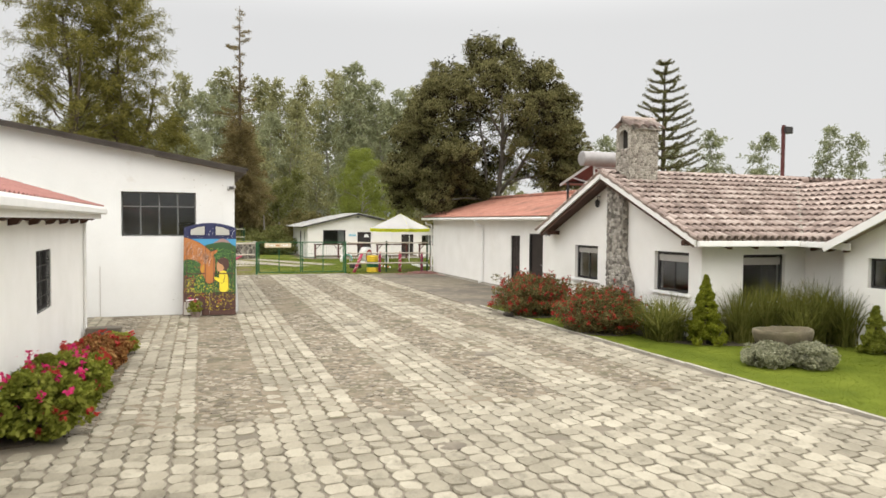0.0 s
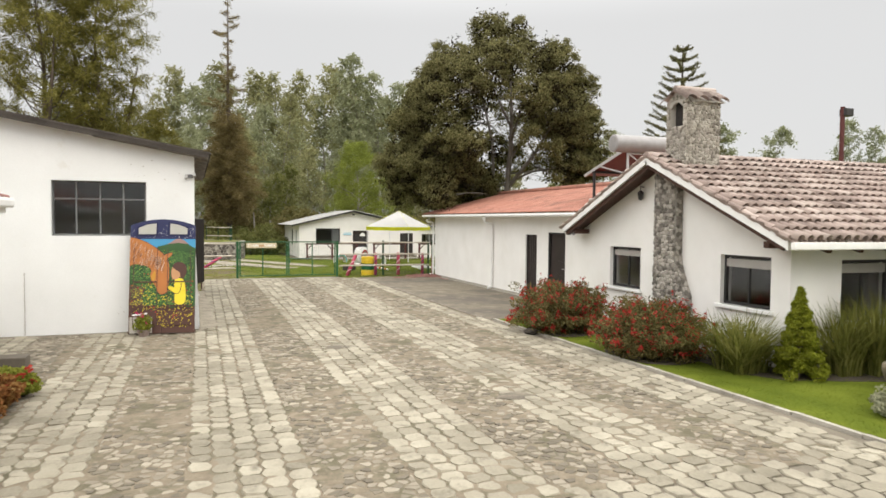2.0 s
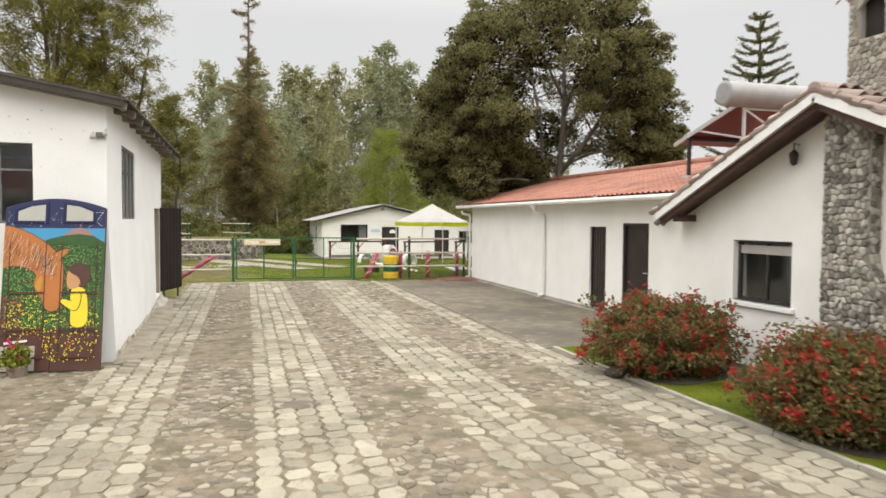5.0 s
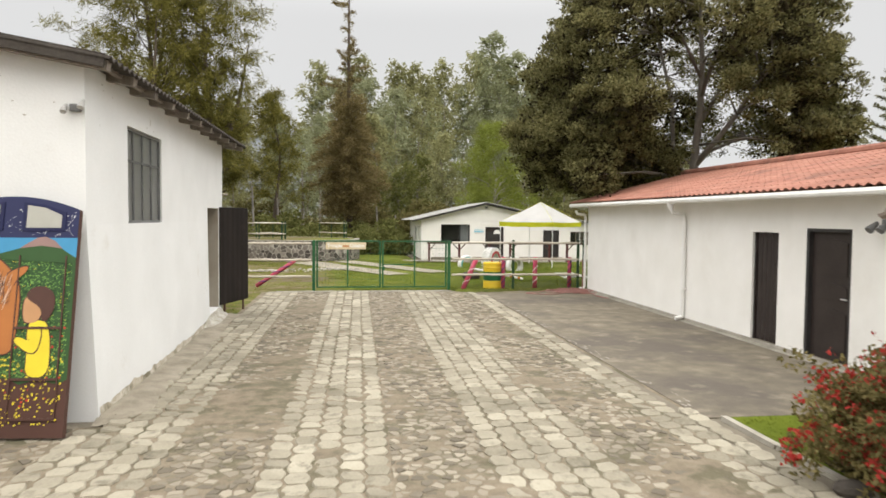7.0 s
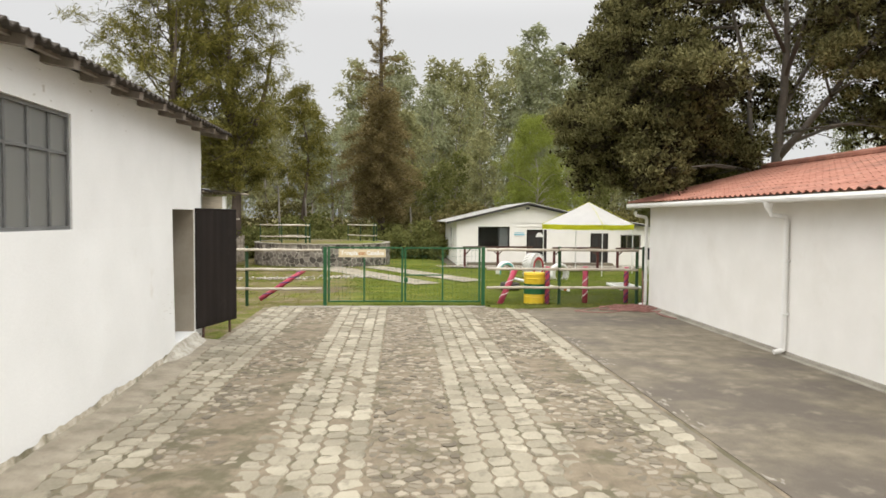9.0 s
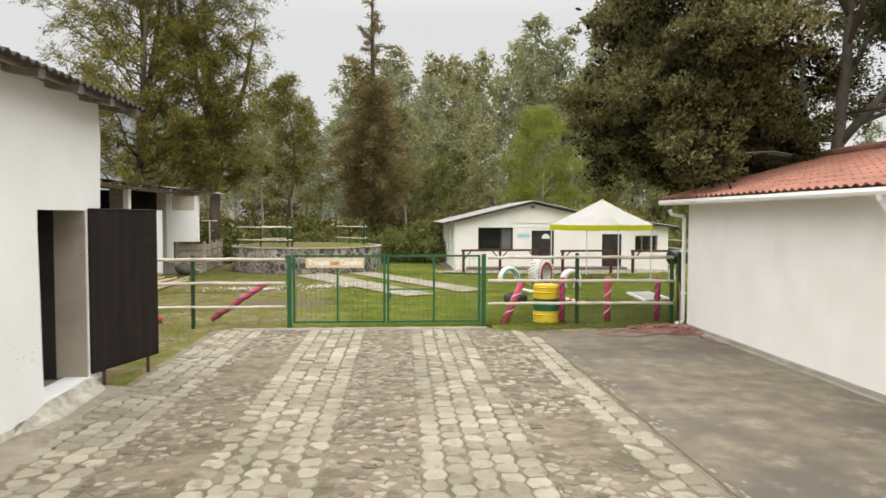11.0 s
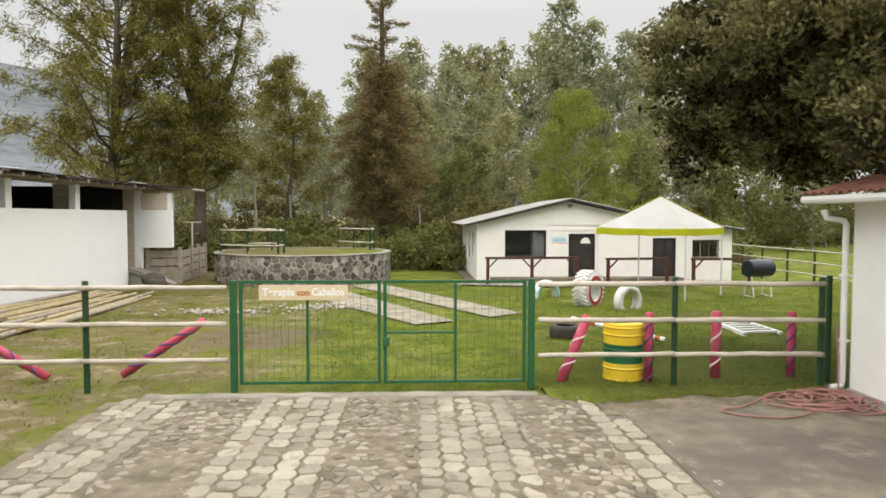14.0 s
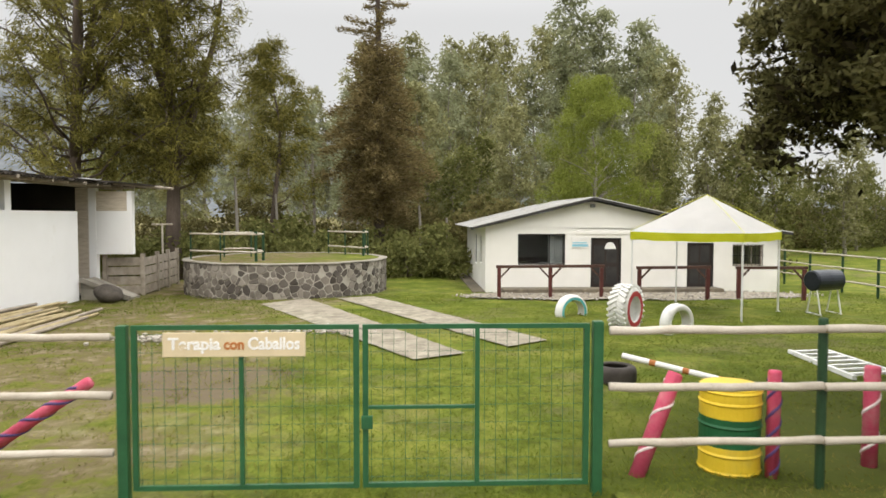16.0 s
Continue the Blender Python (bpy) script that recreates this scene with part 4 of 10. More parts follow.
for i in range(66):
    y = 26.2 + i * 0.036
    a, b, c_ = noise.noise((y * 2.2, 0, 31)), noise.noise((y * 5.1, 2, 31)), noise.noise((y * 3.3, 7, 31))
    k = min(1.0, (y - 26.2) / 0.7, (28.54 - y) / 0.3)
    base = 0.86 + 0.012 * (28.7 - y) + 0.1 * min(1.0, max(0.0, (28.3 - y) / 4))
    cols.append([bm.verts.new((base + dx * (0.4 + 0.6 * k) + 0.018 * a + 0.012 * b, y, max(-0.02, z * (0.3 + 0.7 * k)) + 0.014 * c_)) for dx, z in ((-0.02, 0.2), (0.05, 0.195), (0.09, 0.15), (0.1, 0.11), (0.17, 0.095), (0.21, 0.04), (0.23, -0.02))])
for p, q in zip(cols, cols[1:]):
    for k in range(6):
        bm.faces.new((p[k], p[k + 1], q[k + 1], q[k]))
part("step_edge", bm, M["whitewash"], hall, "lumpy edge of the step with dirty whitewash", smooth=True)
part("door_jamb", B(0.48, 0.868, 28.19, 28.222, 0.2, 2.4), M["jamb_render"], hall, "bare beige cement jamb")
# reveal of the doorway, the room's shade behind it painted on a near-black piece
part("doorway_shade", B(-0.6, 0.475, 28.2, 28.32, 0.2, 2.4), M["inside_shade"], hall, "near-black piece behind the doorway, the room's shade in its colour")
window(hall, "y", 20.22, -1, *LW, bars_u=[-1.83 + 1.82 * k / 4 for k in (1, 2, 3)], bars_z=[2.84], fw=0.035, frame_mat="frame_grey", depth=0.14)
window(hall, "x", 0.87, 1, *HW, bars_u=[21.68 + 1.68 * k / 4 for k in (1, 2, 3)], bars_z=[2.95], fw=0.04, frame_mat="frame_grey", depth=-0.01, glass="dusty_glass")
bm = bmesh.new()
box(bm, -3.8, -2.85, 20.3, 20.35, -0.02, 2.2, 0.005)
for x in (-3.7, -3.3, -2.98):
    box(bm, x - 0.04, x + 0.04, 20.275, 20.3, 0.05, 2.12)
part("door", bm, M["dark_metal"], hall, "dark sheet-metal door, shut")
# roof: two slopes, ridge along the hall
SL = 0.172
for nm, x0, x1, z0, z1 in (("east", 1.32, -7.0, 3.86, 5.29), ("west", -14.4, -7.0, 4.0, 5.29)):
    bm = bmesh.new()
    wave_sheet(bm, (x0, 19.92, z0), (0, 9.35, 0), (x1 - x0, 0, z1 - z0), 8, 1, 0.177, 0.022, 0.02)
    part("roof", bm, M["dark_roof"], hall, "dark weathered corrugated roofing")
for i in range(11):
    y = 20.05 + i * 0.9
    part("rafter", beam(bmesh.new(), (1.27, y, 3.79), (-1.0, y, 3.79 + 2.27 * SL), 0.13, 0.1), M["old_timber"], hall, "weathered rafter end")
part("fascia", beam(bmesh.new(), (1.26, 19.95, 3.83), (-7, 19.95, 5.24), 0.04, 0.14), M["dark_roof"], hall, "dark barge board")
part("purlin", beam(bmesh.new(), (1.12, 19.95, 3.85), (1.12, 29.25, 3.85), 0.06, 0.06), M["old_timber"], hall)
# stained and flaking foot of the wall
def foot_x(y, z=0.0):
    return 0.87 + 0.012 * (28.7 - y) + 0.1 * max(0.0, min(1.0, 1 - z / 2.1)) * min(1.0, max(0.0, (28.3 - y) / 4))


bm = bmesh.new()
cols = []
for i in range(211):
    y = 20.24 + i * 0.04
    h = 0.13 + 0.05 * noise.noise((y * 1.1, 0, 2)) + 0.04 * noise.noise((y * 4.3, 3, 2)) + 0.012 * noise.noise((y * 11, 6, 2))
    cols.append([bm.verts.new((foot_x(y, z) + 0.004 + d, y, z)) for z, d in ((0.0, 0.012), (max(0.02, h) * 0.5, 0.004 + 0.006 * noise.noise((y * 9, 1, 1))), (max(0.03, h), 0.0))])
for p, q in zip(cols, cols[1:]):
    for k in range(2):
        bm.faces.new((p[k], q[k], q[k + 1], p[k + 1]))
part("flaking_foot", bm, M["stained_foot"], hall, "stained plaster flaking at the wall foot", smooth=True)
# chips where the plaster has come off
rng = random.Random(9)
chips = []
def chip(u, z, r, end):
    n = rng.randrange(5, 8)
    ring = [(u + r * rng.uniform(0.5, 1.3) * math.cos(k * math.tau / n) * 1.5, z + r * rng.uniform(0.4, 1.1) * math.sin(k * math.tau / n)) for k in range(n)]
    wall_x = lambda y, h: 0.873 + 0.012 * (28.7 - y) + 0.1 * max(0.0, min(1.0, 1 - h / 2.1)) * min(1.0, max(0.0, (28.3 - y) / 4))
    if end:
        chips.append(([(a, 20.217, b) for a, b in ring], [tuple(range(n))]))
    else:
        chips.append(([(wall_x(a, b), a, b) for a, b in ring], [tuple(range(n))]))
for _ in range(26):
    chip(rng.uniform(-0.6, 0.9), rng.choice((rng.uniform(2.4, 3.7), rng.uniform(0.1, 0.8))), rng.uniform(0.005, 0.016), True)
for _ in range(22):
    chip(rng.uniform(20.4, 28.0), 3.72 - rng.random() ** 2 * 0.5, rng.uniform(0.005, 0.016), False)
for _ in range(10):
    chip(26.6 + rng.uniform(-0.25, 0.25), 0.75 + rng.uniform(-0.15, 0.2), rng.uniform(0.006, 0.016), False)
tagged(under(new("chipped_plaster", joined("chipped_plaster", chips, M["pale_mortar"], lambda a, b, c: (a, b, c))), hall), "chips where old plaster has come off", kind="stuff")
# lamp on the corner
lampb = part("wall_lamp", B(0.83, 0.95, 20.15, 20.2, 3.33, 3.41, bevel=0.015), M["frame_grey"], hall, "small grey floodlight on the corner")
for x, tz in ((0.8, 0.0), (0.97, 0.05)):
    part("lamp_head", T([(x, 20.17, 3.4 + tz), (x, 20.09, 3.34 + tz), (x, 20.07, 3.31 + tz)], [0.015, 0.032, 0.034], 10), M["steel"], lampb)
part("conduit", T([(-2.33, 20.2, 0.0), (-2.33, 20.2, 1.3)], 0.007, 6), M["grey_render"], hall)
# added far wall and ceiling in the hall, room shade put into their colour
part("inner_wall", B(-5.2, -5.0, 20.5, 28.3, 0.2, 3.8), M["inside_shade"], hall)
part("shade_ceiling", B(-13.7, 0.6, 20.5, 28.3, 3.6, 3.66), M["inside_shade"], hall)

# black sheet-metal door leaf, standing open
leaf = thing("yard_door", (0.8, 28.5, 0.25), "black sheet-metal door leaf standing open", "door")
hx, hy, tx, ty = 0.9, 28.28, 1.3, 29.64
d = Vector((tx - hx, ty - hy, 0))
nrm = Vector((d.y, -d.x, 0)).normalized()
bm = bmesh.new()
wave_sheet(bm, (hx, hy, 0.27), d, (0, 0, 2.12), 4, 1, 0.24, 0.003, 0.004)
part("sheet", bm, M["door_sheet"], leaf)
for p, q in (((hx, hy, 0.25), (hx, hy, 2.42)), ((tx, ty, 0.25), (tx, ty, 2.42)), ((hx, hy, 0.26), (tx, ty, 0.26)), ((hx, hy, 2.41), (tx, ty, 2.41)), ((hx, hy, 1.3), (tx, ty, 1.3))):
    part("frame_bar", beam(bmesh.new(), Vector(p) - nrm * 0.02, Vector(q) - nrm * 0.02, 0.035, 0.035, (0.3, 0.2, 1)), M["door_sheet"], leaf)
for a in (0.18, 0.85):
    c = Vector((hx, hy, 0)) + d * a - nrm * 0.03
    part("prop", T([(c.x, c.y, -0.03), (c.x, c.y, 0.27)], 0.025, 8), M["dark_wood"], leaf, "wooden prop under the leaf")


# ---- lodge: low white house in the foreground with a red roof ----
lodge = thing("lodge", (-5, 10, 0), "low white house with red corrugated eaves", "building")
part("wall", wall_plate(bmesh.new(), "x", -2.2, -0.2, -8, 16.4, -0.2, 2.62, [(11.9, 13.0, 1.1, 2.02)]), M["plaster"], lodge)
part("wall", wall_plate(bmesh.new(), "y", 16.4, -0.2, -9, -2.4, -0.2, 2.62), M["plaster"], lodge)
# added near-black panel: painted room shade behind the lodge window
part("inner_wall", B(-4.4, -4.3, -8, 16.2, 0, 2.6), M["inside_shade"], lodge)
w = window(lodge, "x", -2.2, 1, 11.9, 13.0, 1.1, 2.02, bars_u=[12.45], fw=0.04, depth=0.1)
for y in [11.95 + 0.11 * k for k in range(10)]:
    part("grille_bar", T([(-2.215, y, 1.1), (-2.215, y, 2.02)], 0.008, 6), M["frame_dark"], w)
for z in (1.33, 1.56, 1.79):
    part("grille_bar", T([(-2.215, 11.9, z), (-2.215, 13.0, z)], 0.009, 6), M["frame_dark"], w)
bm = bmesh.new()
wave_sheet(bm, (-1.86, -8, 2.76), (0, 24.9, 0), (-6, 0, 1.75), 4, 12, 0.2, 0.02, 0.02, 0.009)
part("roof", bm, M["faded_red_roof"], lodge, "red wavy roof sheets")
bm = bmesh.new()
prism(bm, [(-1.86, 2.74), (-1.82, 2.75), (-1.80, 2.70), (-1.80, 2.62), (-1.83, 2.59), (-1.9, 2.6)], "y", -8, 16.95)
part("gutter", bm, M["white_paint"], lodge, "white moulded gutter")
part("fascia", B(-1.98, -1.915, -8, 16.9, 2.5, 2.6), M["white_paint"], lodge, "white fascia board under the gutter")
part("verge", beam(bmesh.new(), (-1.86, 16.93, 2.70), (-7.86, 16.93, 4.45), 0.03, 0.13), M["white_paint"], lodge)
part("downpipe", T([(-2.16, 16.34, 0.0), (-2.16, 16.34, 2.55), (-1.95, 16.34, 2.62)], 0.03, 10), M["white_paint"], lodge, "white downpipe at the corner")
for i in range(16):
    y = 16.1 - i * 1.15
    bm = bmesh.new()
    prism(bm, [(-2.2, 2.62), (-1.92, 2.56), (-1.93, 2.5), (-2.0, 2.46), (-2.05, 2.48), (-2.1, 2.42), (-2.2, 2.4)], "y", y - 0.05, y + 0.05)
    part("rafter_end", bm, M["dark_wood"], lodge, "carved dark rafter end")


# the lodge's far side, which closes it
bm = bmesh.new()
wave_sheet(bm, (-13.86, -8, 2.76), (0, 24.9, 0), (6, 0, 1.75), 4, 1, 0.2, 0.026, 0.02)
part("roof", bm, M["faded_red_roof"], lodge)
part("wall", wall_plate(bmesh.new(), "x", -13.5, 0.2, -8, 16.2, -0.2, 2.62), M["plaster"], lodge)
part("wall", wall_plate(bmesh.new(), "y", 16.4, -0.2, -13.5, -9.003, -0.2, 2.62), M["plaster"], lodge)
part("wall", wall_plate(bmesh.new(), "y", -8.0, 0.2, -13.3, -2.4, -0.2, 2.62), M["plaster"], lodge)
for y in (-7.9, 16.2):
    bm = bmesh.new()
    prism(bm, [(-13.4, 2.62), (-2.3, 2.62), (-7.86, 4.32)], "y", y, y + 0.18)
    part("gable", bm, M["plaster"], lodge)
part("floor", B(-13.3, -2.4, -7.8, 16.2, -0.1, 0.05), M["concrete"], lodge)
for i in range(62):
    y = -7.9 + i * 0.4
    part("ridge_tile", T([(-7.86, y, 4.5), (-7.86, y + 0.42, 4.515)], [0.12, 0.105], 10), M["faded_red_roof"], lodge)


# ---- store: annex with a red roof, doors and a white gutter ----
store = thing("store", (13, 26, 0), "long white store building with a red fibre roof", "building")
D1, D2 = (23.46, 24.24, 0.06, 2.03), (21.68, 22.72, 0.06, 2.12)
part("wall", wall_plate(bmesh.new(), "x", 11.12, 0.22, 19.1, 33.22, -0.2, 2.66, [D1, D2]), M["plaster"], store)
bm = bmesh.new()
prism(bm, [(11.34, -0.2), (17.6, -0.2), (17.6, 2.66), (14.45, 3.5), (11.34, 2.72)], "y", 33.02, 33.22)
part("gable", bm, M["plaster"], store)
part("wall", wall_plate(bmesh.new(), "x", 17.6, -0.2, 19.4, 33.0, -0.2, 2.6), M["plaster"], store)
bm = bmesh.new()
cols = []
for i in range(142):
    y = 19.2 + i * 0.0995
    w = 0.02 * noise.noise((y * 0.9, 3, 7)) + 0.008 * noise.noise((y * 4, 3, 7))
    cols.append([bm.verts.new((cx + w * q, y, cz + 0.25 * w)) for cx, cz, q in ((11.125, 0.075, 0), (11.085, 0.066, 0.4), (11.07, 0.02, 0.7), (11.01, 0.016, 1.2), (10.99, 0.0, 1.2), (10.98, -0.1, 1.2))])
for p, q in zip(cols, cols[1:]):
    for k in range(5):
        bm.faces.new((p[k], p[k + 1], q[k + 1], q[k]))
part("plinth", bm, M["kerb"], store, "low uneven grey cement plinth")
# added near-black panel behind the shut doors, shade in its colour
part("inner_wall", B(12.6, 12.7, 19.4, 33.0, 0, 2.6), M["inside_shade"], store)
# doors
for a_, b_ in ((D1[0], D1[1]), (D2[0], D2[1])):
    part("threshold", B(11.09, 11.3, a_ + 0.003, b_ - 0.003, -0.05, 0.066), M["concrete"], store, "worn cement threshold")
bm = bmesh.new()
wave_sheet(bm, (11.2, D1[0], D1[2] + 0.02), (0, D1[1] - D1[0], 0), (0, 0, 1.94), 6, 1, 0.13, 0.012, 0.004)
dr = part("door", bm, M["dark_metal"], store, "dark ribbed metal door, shut")
for p in ((11.19, D1[0] + 0.02), (11.19, D1[1] - 0.02)):
    part("jamb", B(p[0] - 0.025, p[0] + 0.025, p[1] - 0.02, p[1] + 0.02, 0.06, 2.03), M["dark_metal"], dr)
dr = part("door", B(11.2, 11.25, D2[0] + 0.06, D2[1] - 0.06, 0.07, D2[3] - 0.05, bevel=0.004), M["dark_metal"], store, "dark brown panelled door, shut")
ya, yb = D2[0] + 0.17, D2[1] - 0.17
for za, zb in ((0.22, 0.88), (1.02, 1.28), (1.4, 1.96)):
    bm = bmesh.new()
    n = 8
    topc = [(yb - (yb - ya) * i / n, zb - 0.06 + 0.06 * math.sin(math.pi * i / n)) for i in range(n + 1)]
    prism(bm, [(ya, za), (yb, za), *topc], "x", 11.187, 11.2)
    part("raised_panel", bm, M["dark_metal"], dr)
part("door_handle", T([(11.17, D2[0] + 0.14, 1.05), (11.17, D2[0] + 0.26, 1.05)], 0.012, 8), M["steel"], dr, "steel lever handle")
bm = bmesh.new()
for y0, y1, z0, z1 in ((D2[0], D2[0] + 0.06, 0.05, D2[3]), (D2[1] - 0.06, D2[1], 0.05, D2[3]), (D2[0] + 0.06, D2[1] - 0.06, D2[3] - 0.05, D2[3])):
    box(bm, 11.13, 11.26, y0, y1, z0, z1)
part("door_frame", bm, M["frame_dark"], store)
# roof
RS = 0.255
bm = bmesh.new()
wave_sheet(bm, (10.68, 19.0, 2.74), (0, 14.75, 0), (3.82, 0, 3.82 * RS), 8, 10, 0.2, 0.02, 0.012, 0.009)
part("roof", bm, M["red_roof"], store, "red wavy fibre-cement roof, slightly stained")
bm = bmesh.new()
wave_sheet(bm, (14.46, 19.0, 2.74 + 3.82 * RS), (0, 14.75, 0), (3.6, 0, -3.6 * RS), 4, 1, 0.2, 0.028, 0.015)
part("roof", bm, M["red_roof"], store)
for i in range(37):
    y = 19.05 + i * 0.397
    bm = T([(14.48, y, 2.78 + 3.82 * RS), (14.48, y + 0.41, 2.76 + 3.82 * RS)], [0.1, 0.115], 10)
    part("ridge_tile", bm, M["red_roof"], store)
bm = bmesh.new()
prism(bm, [(10.72, 2.70), (10.66, 2.70), (10.645, 2.65), (10.66, 2.61), (10.72, 2.59), (10.78, 2.6), (10.78, 2.69)], "y", 19.3, 33.72)
part("gutter", bm, M["white_paint"], store, "white half-round gutter")
part("soffit", B(10.76, 11.13, 19.3, 33.5, 2.615, 2.635), M["white_paint"], store)
for y in (26.8, 33.3):
    if y < 30:
        part("hopper", T([(10.74, y + 0.02, 2.62), (10.74, y + 0.02, 2.55), (10.76, y + 0.02, 2.47)], [0.09, 0.075, 0.045], 12), M["white_paint"], store, "white rain outlet under the gutter")
    pts = [(10.74, y, 2.5), (10.78, y, 2.4), (11.03, y, 2.36), (11.06, y, 2.3), (11.06, y, 0.16), (11.05, y, 0.09), (10.9, y, 0.06)]
    part("downpipe", T(pts, 0.042, 10), M["white_paint"], store, "white plastic downpipe")
    for z in (0.7, 1.6):
        part("pipe_clip", B(11.005, 11.118, y - 0.055, y + 0.055, z, z + 0.03), M["white_paint"], store)
lamp = part("wall_lamp", B(11.02, 11.12, 20.9, 21.0, 2.2, 2.27, bevel=0.01), M["frame_grey"], store, "grey twin floodlight")
for y in (20.85, 21.05):
    part("lamp_head", T([(11.0, y, 2.22), (10.9, y, 2.14), (10.87, y, 2.11)], [0.03, 0.055, 0.06], 10), M["frame_grey"], lamp)


# ---- villa: white house with clay tiles, stone chimney ----
villa = thing("villa", (14, 15.8, 0), "white house with weathered clay tiles and a stone chimney", "house")
W1, W2, W3 = (16.63, 17.8, 0.98, 1.89), (13.0, 14.19, 0.97, 1.87), (11.2, 12.38, 0.8, 1.84)
YA, ZA, GS = 15.83, 3.72, 0.44
bm = bmesh.new()
wall_plate(bm, "x", 10.09, 0.25, 12.59, 19.1, -0.2, 2.2, [W1, W2])
part("wall", bm, M["plaster"], villa, "white plastered gable wall")
bm = bmesh.new()
prism(bm, [(12.59, 2.2), (19.1, 2.2), (19.1, 2.23), (YA, ZA - 0.1), (12.59, 2.23)], "x", 10.09, 10.34)
part("gable", bm, M["plaster"], villa)
part("wall", wall_plate(bmesh.new(), "y", 12.59, 0.25, 10.34, 13.2, -0.2, 2.2, [W3]), M["plaster"], villa)
part("wall", wall_plate(bmesh.new(), "x", 12.95, 0.25, 11.3, 12.585, -0.2, 2.3), M["plaster"], villa)
part("wall", wall_plate(bmesh.new(), "x", 12.62, 0.25, 6.0, 11.3, -0.2, 2.3, [(9.9, 10.75, 1.25, 1.85)]), M["plaster"], villa)
part("wall", wall_plate(bmesh.new(), "y", 11.3, -0.25, 12.87, 13.5, -0.2, 2.3), M["plaster"], villa)
bm = bmesh.new()
prism(bm, [(6.0, 2.3), (11.3, 2.3), (8.65, 3.5)], "x", 12.62, 12.87)
part("gable", bm, M["plaster"], villa)
part("wall", wall_plate(bmesh.new(), "y", 19.1, -0.2, 10.34, 22, -0.2, 2.2), M["plaster"], villa)
part("wall", wall_plate(bmesh.new(), "x", 22, -0.2, 6, 19.1, -0.2, 2.3), M["plaster"], villa)
part("wall", wall_plate(bmesh.new(), "y", 6.0, 0.2, 12.9, 22, -0.2, 2.3), M["plaster"], villa)
part("floor", B(10.4, 21.7, 12.9, 18.8, -0.1, 0.1), M["grey_render"], villa)
# added near-black panels carry the shade of the villa's rooms as colour
part("inner_wall", B(12.2, 12.3, 12.9, 18.8, 0.1, 2.2), M["inside_shade"], villa)
part("inner_wall", B(13.3, 18, 14.4, 14.5, 0.1, 2.2), M["inside_shade"], villa)
part("shade_ceiling", B(10.4, 21.7, 12.9, 18.8, 2.21, 2.26), M["inside_shade"], villa)
window(villa, "x", 10.09, -1, *W1, bars_u=[17.2], blind=0.17, sill=True)
window(villa, "x", 10.09, -1, *W2, bars_u=[13.6], blind=0.19, sill=True)
window(villa, "y", 12.59, -1, *W3, bars_u=[11.8], blind=0.2)
window(villa, "x", 12.62, -1, 9.9, 10.75, 1.25, 1.85, bars_u=[10.3])
part("barge_board", beam(bmesh.new(), (9.62, 12.22, ZA - 3.61 * GS), (9.62, YA, ZA), 0.05, 0.15), M["white_paint"], villa, "white barge board")
part("barge_board", beam(bmesh.new(), (9.62, 19.16, ZA - 3.33 * GS), (9.62, YA, ZA), 0.05, 0.15), M["white_paint"], villa)
for s in (-1, 1):
    run = 3.5 if s < 0 else 3.26
    part("soffit_board", beam(bmesh.new(), (9.86, YA + s * run, ZA - run * GS - 0.06), (9.86, YA, ZA - 0.06), 0.42, 0.03), M["dark_wood"], villa, "dark soffit boarding")
    part("rafter", beam(bmesh.new(), (9.70, YA + s * run, ZA - run * GS - 0.12), (9.70, YA, ZA - 0.12), 0.09, 0.1), M["dark_wood"], villa)
for y, z in ((12.75, 2.04), (18.78, 2.16)):
    part("beam_end", B(9.72, 10.12, y - 0.06, y + 0.06, z, z + 0.11, bevel=0.01), M["dark_wood"], villa, "dark timber beam end")
# eaves fascia of south slope and the wing
part("fascia", beam(bmesh.new(), (9.6, 12.22, 2.1), (12.4, 12.22, 2.1), 0.04, 0.14), M["white_paint"], villa, "white eaves board")
part("fascia", beam(bmesh.new(), (12.42, 12.24, 2.1), (12.42, 11.0, 2.06), 0.04, 0.14), M["white_paint"], villa)
part("barge_board", beam(bmesh.new(), (12.2, 11.45, 2.02), (12.2, 8.65, 3.42), 0.05, 0.15), M["white_paint"], villa)
part("barge_board", beam(bmesh.new(), (12.2, 5.85, 2.02), (12.2, 8.65, 3.42), 0.05, 0.15), M["white_paint"], villa)
part("gutter_pipe", T([(12.86, 11.42, 0.03), (12.86, 11.42, 2.0), (12.6, 11.42, 2.08)], 0.035, 10), M["white_paint"], villa, "white downpipe")
for x in (10.6, 11.3, 12.0):
    part("rafter_end", beam(bmesh.new(), (x, 12.3, 2.03), (x, 12.62, 2.12), 0.09, 0.12), M["dark_wood"], villa, "dark rafter end")
for y in (12.0, 11.6, 11.2):
    part("rafter_end", beam(bmesh.new(), (12.5, y, 2.0), (12.98, y, 2.1), 0.09, 0.12), M["dark_wood"], villa)
# roof decks under the tiles
def deck(bm, *q):
    lo = [bm.verts.new(Vector(p) - Vector((0, 0, 0.05))) for p in q]
    hi = [bm.verts.new(p) for p in q]
    bm.faces.new(lo[::-1]), bm.faces.new(hi)
    for i in range(len(q)):
        j = (i + 1) % len(q)
        bm.faces.new((lo[i], lo[j], hi[j], hi[i]))
    return bm


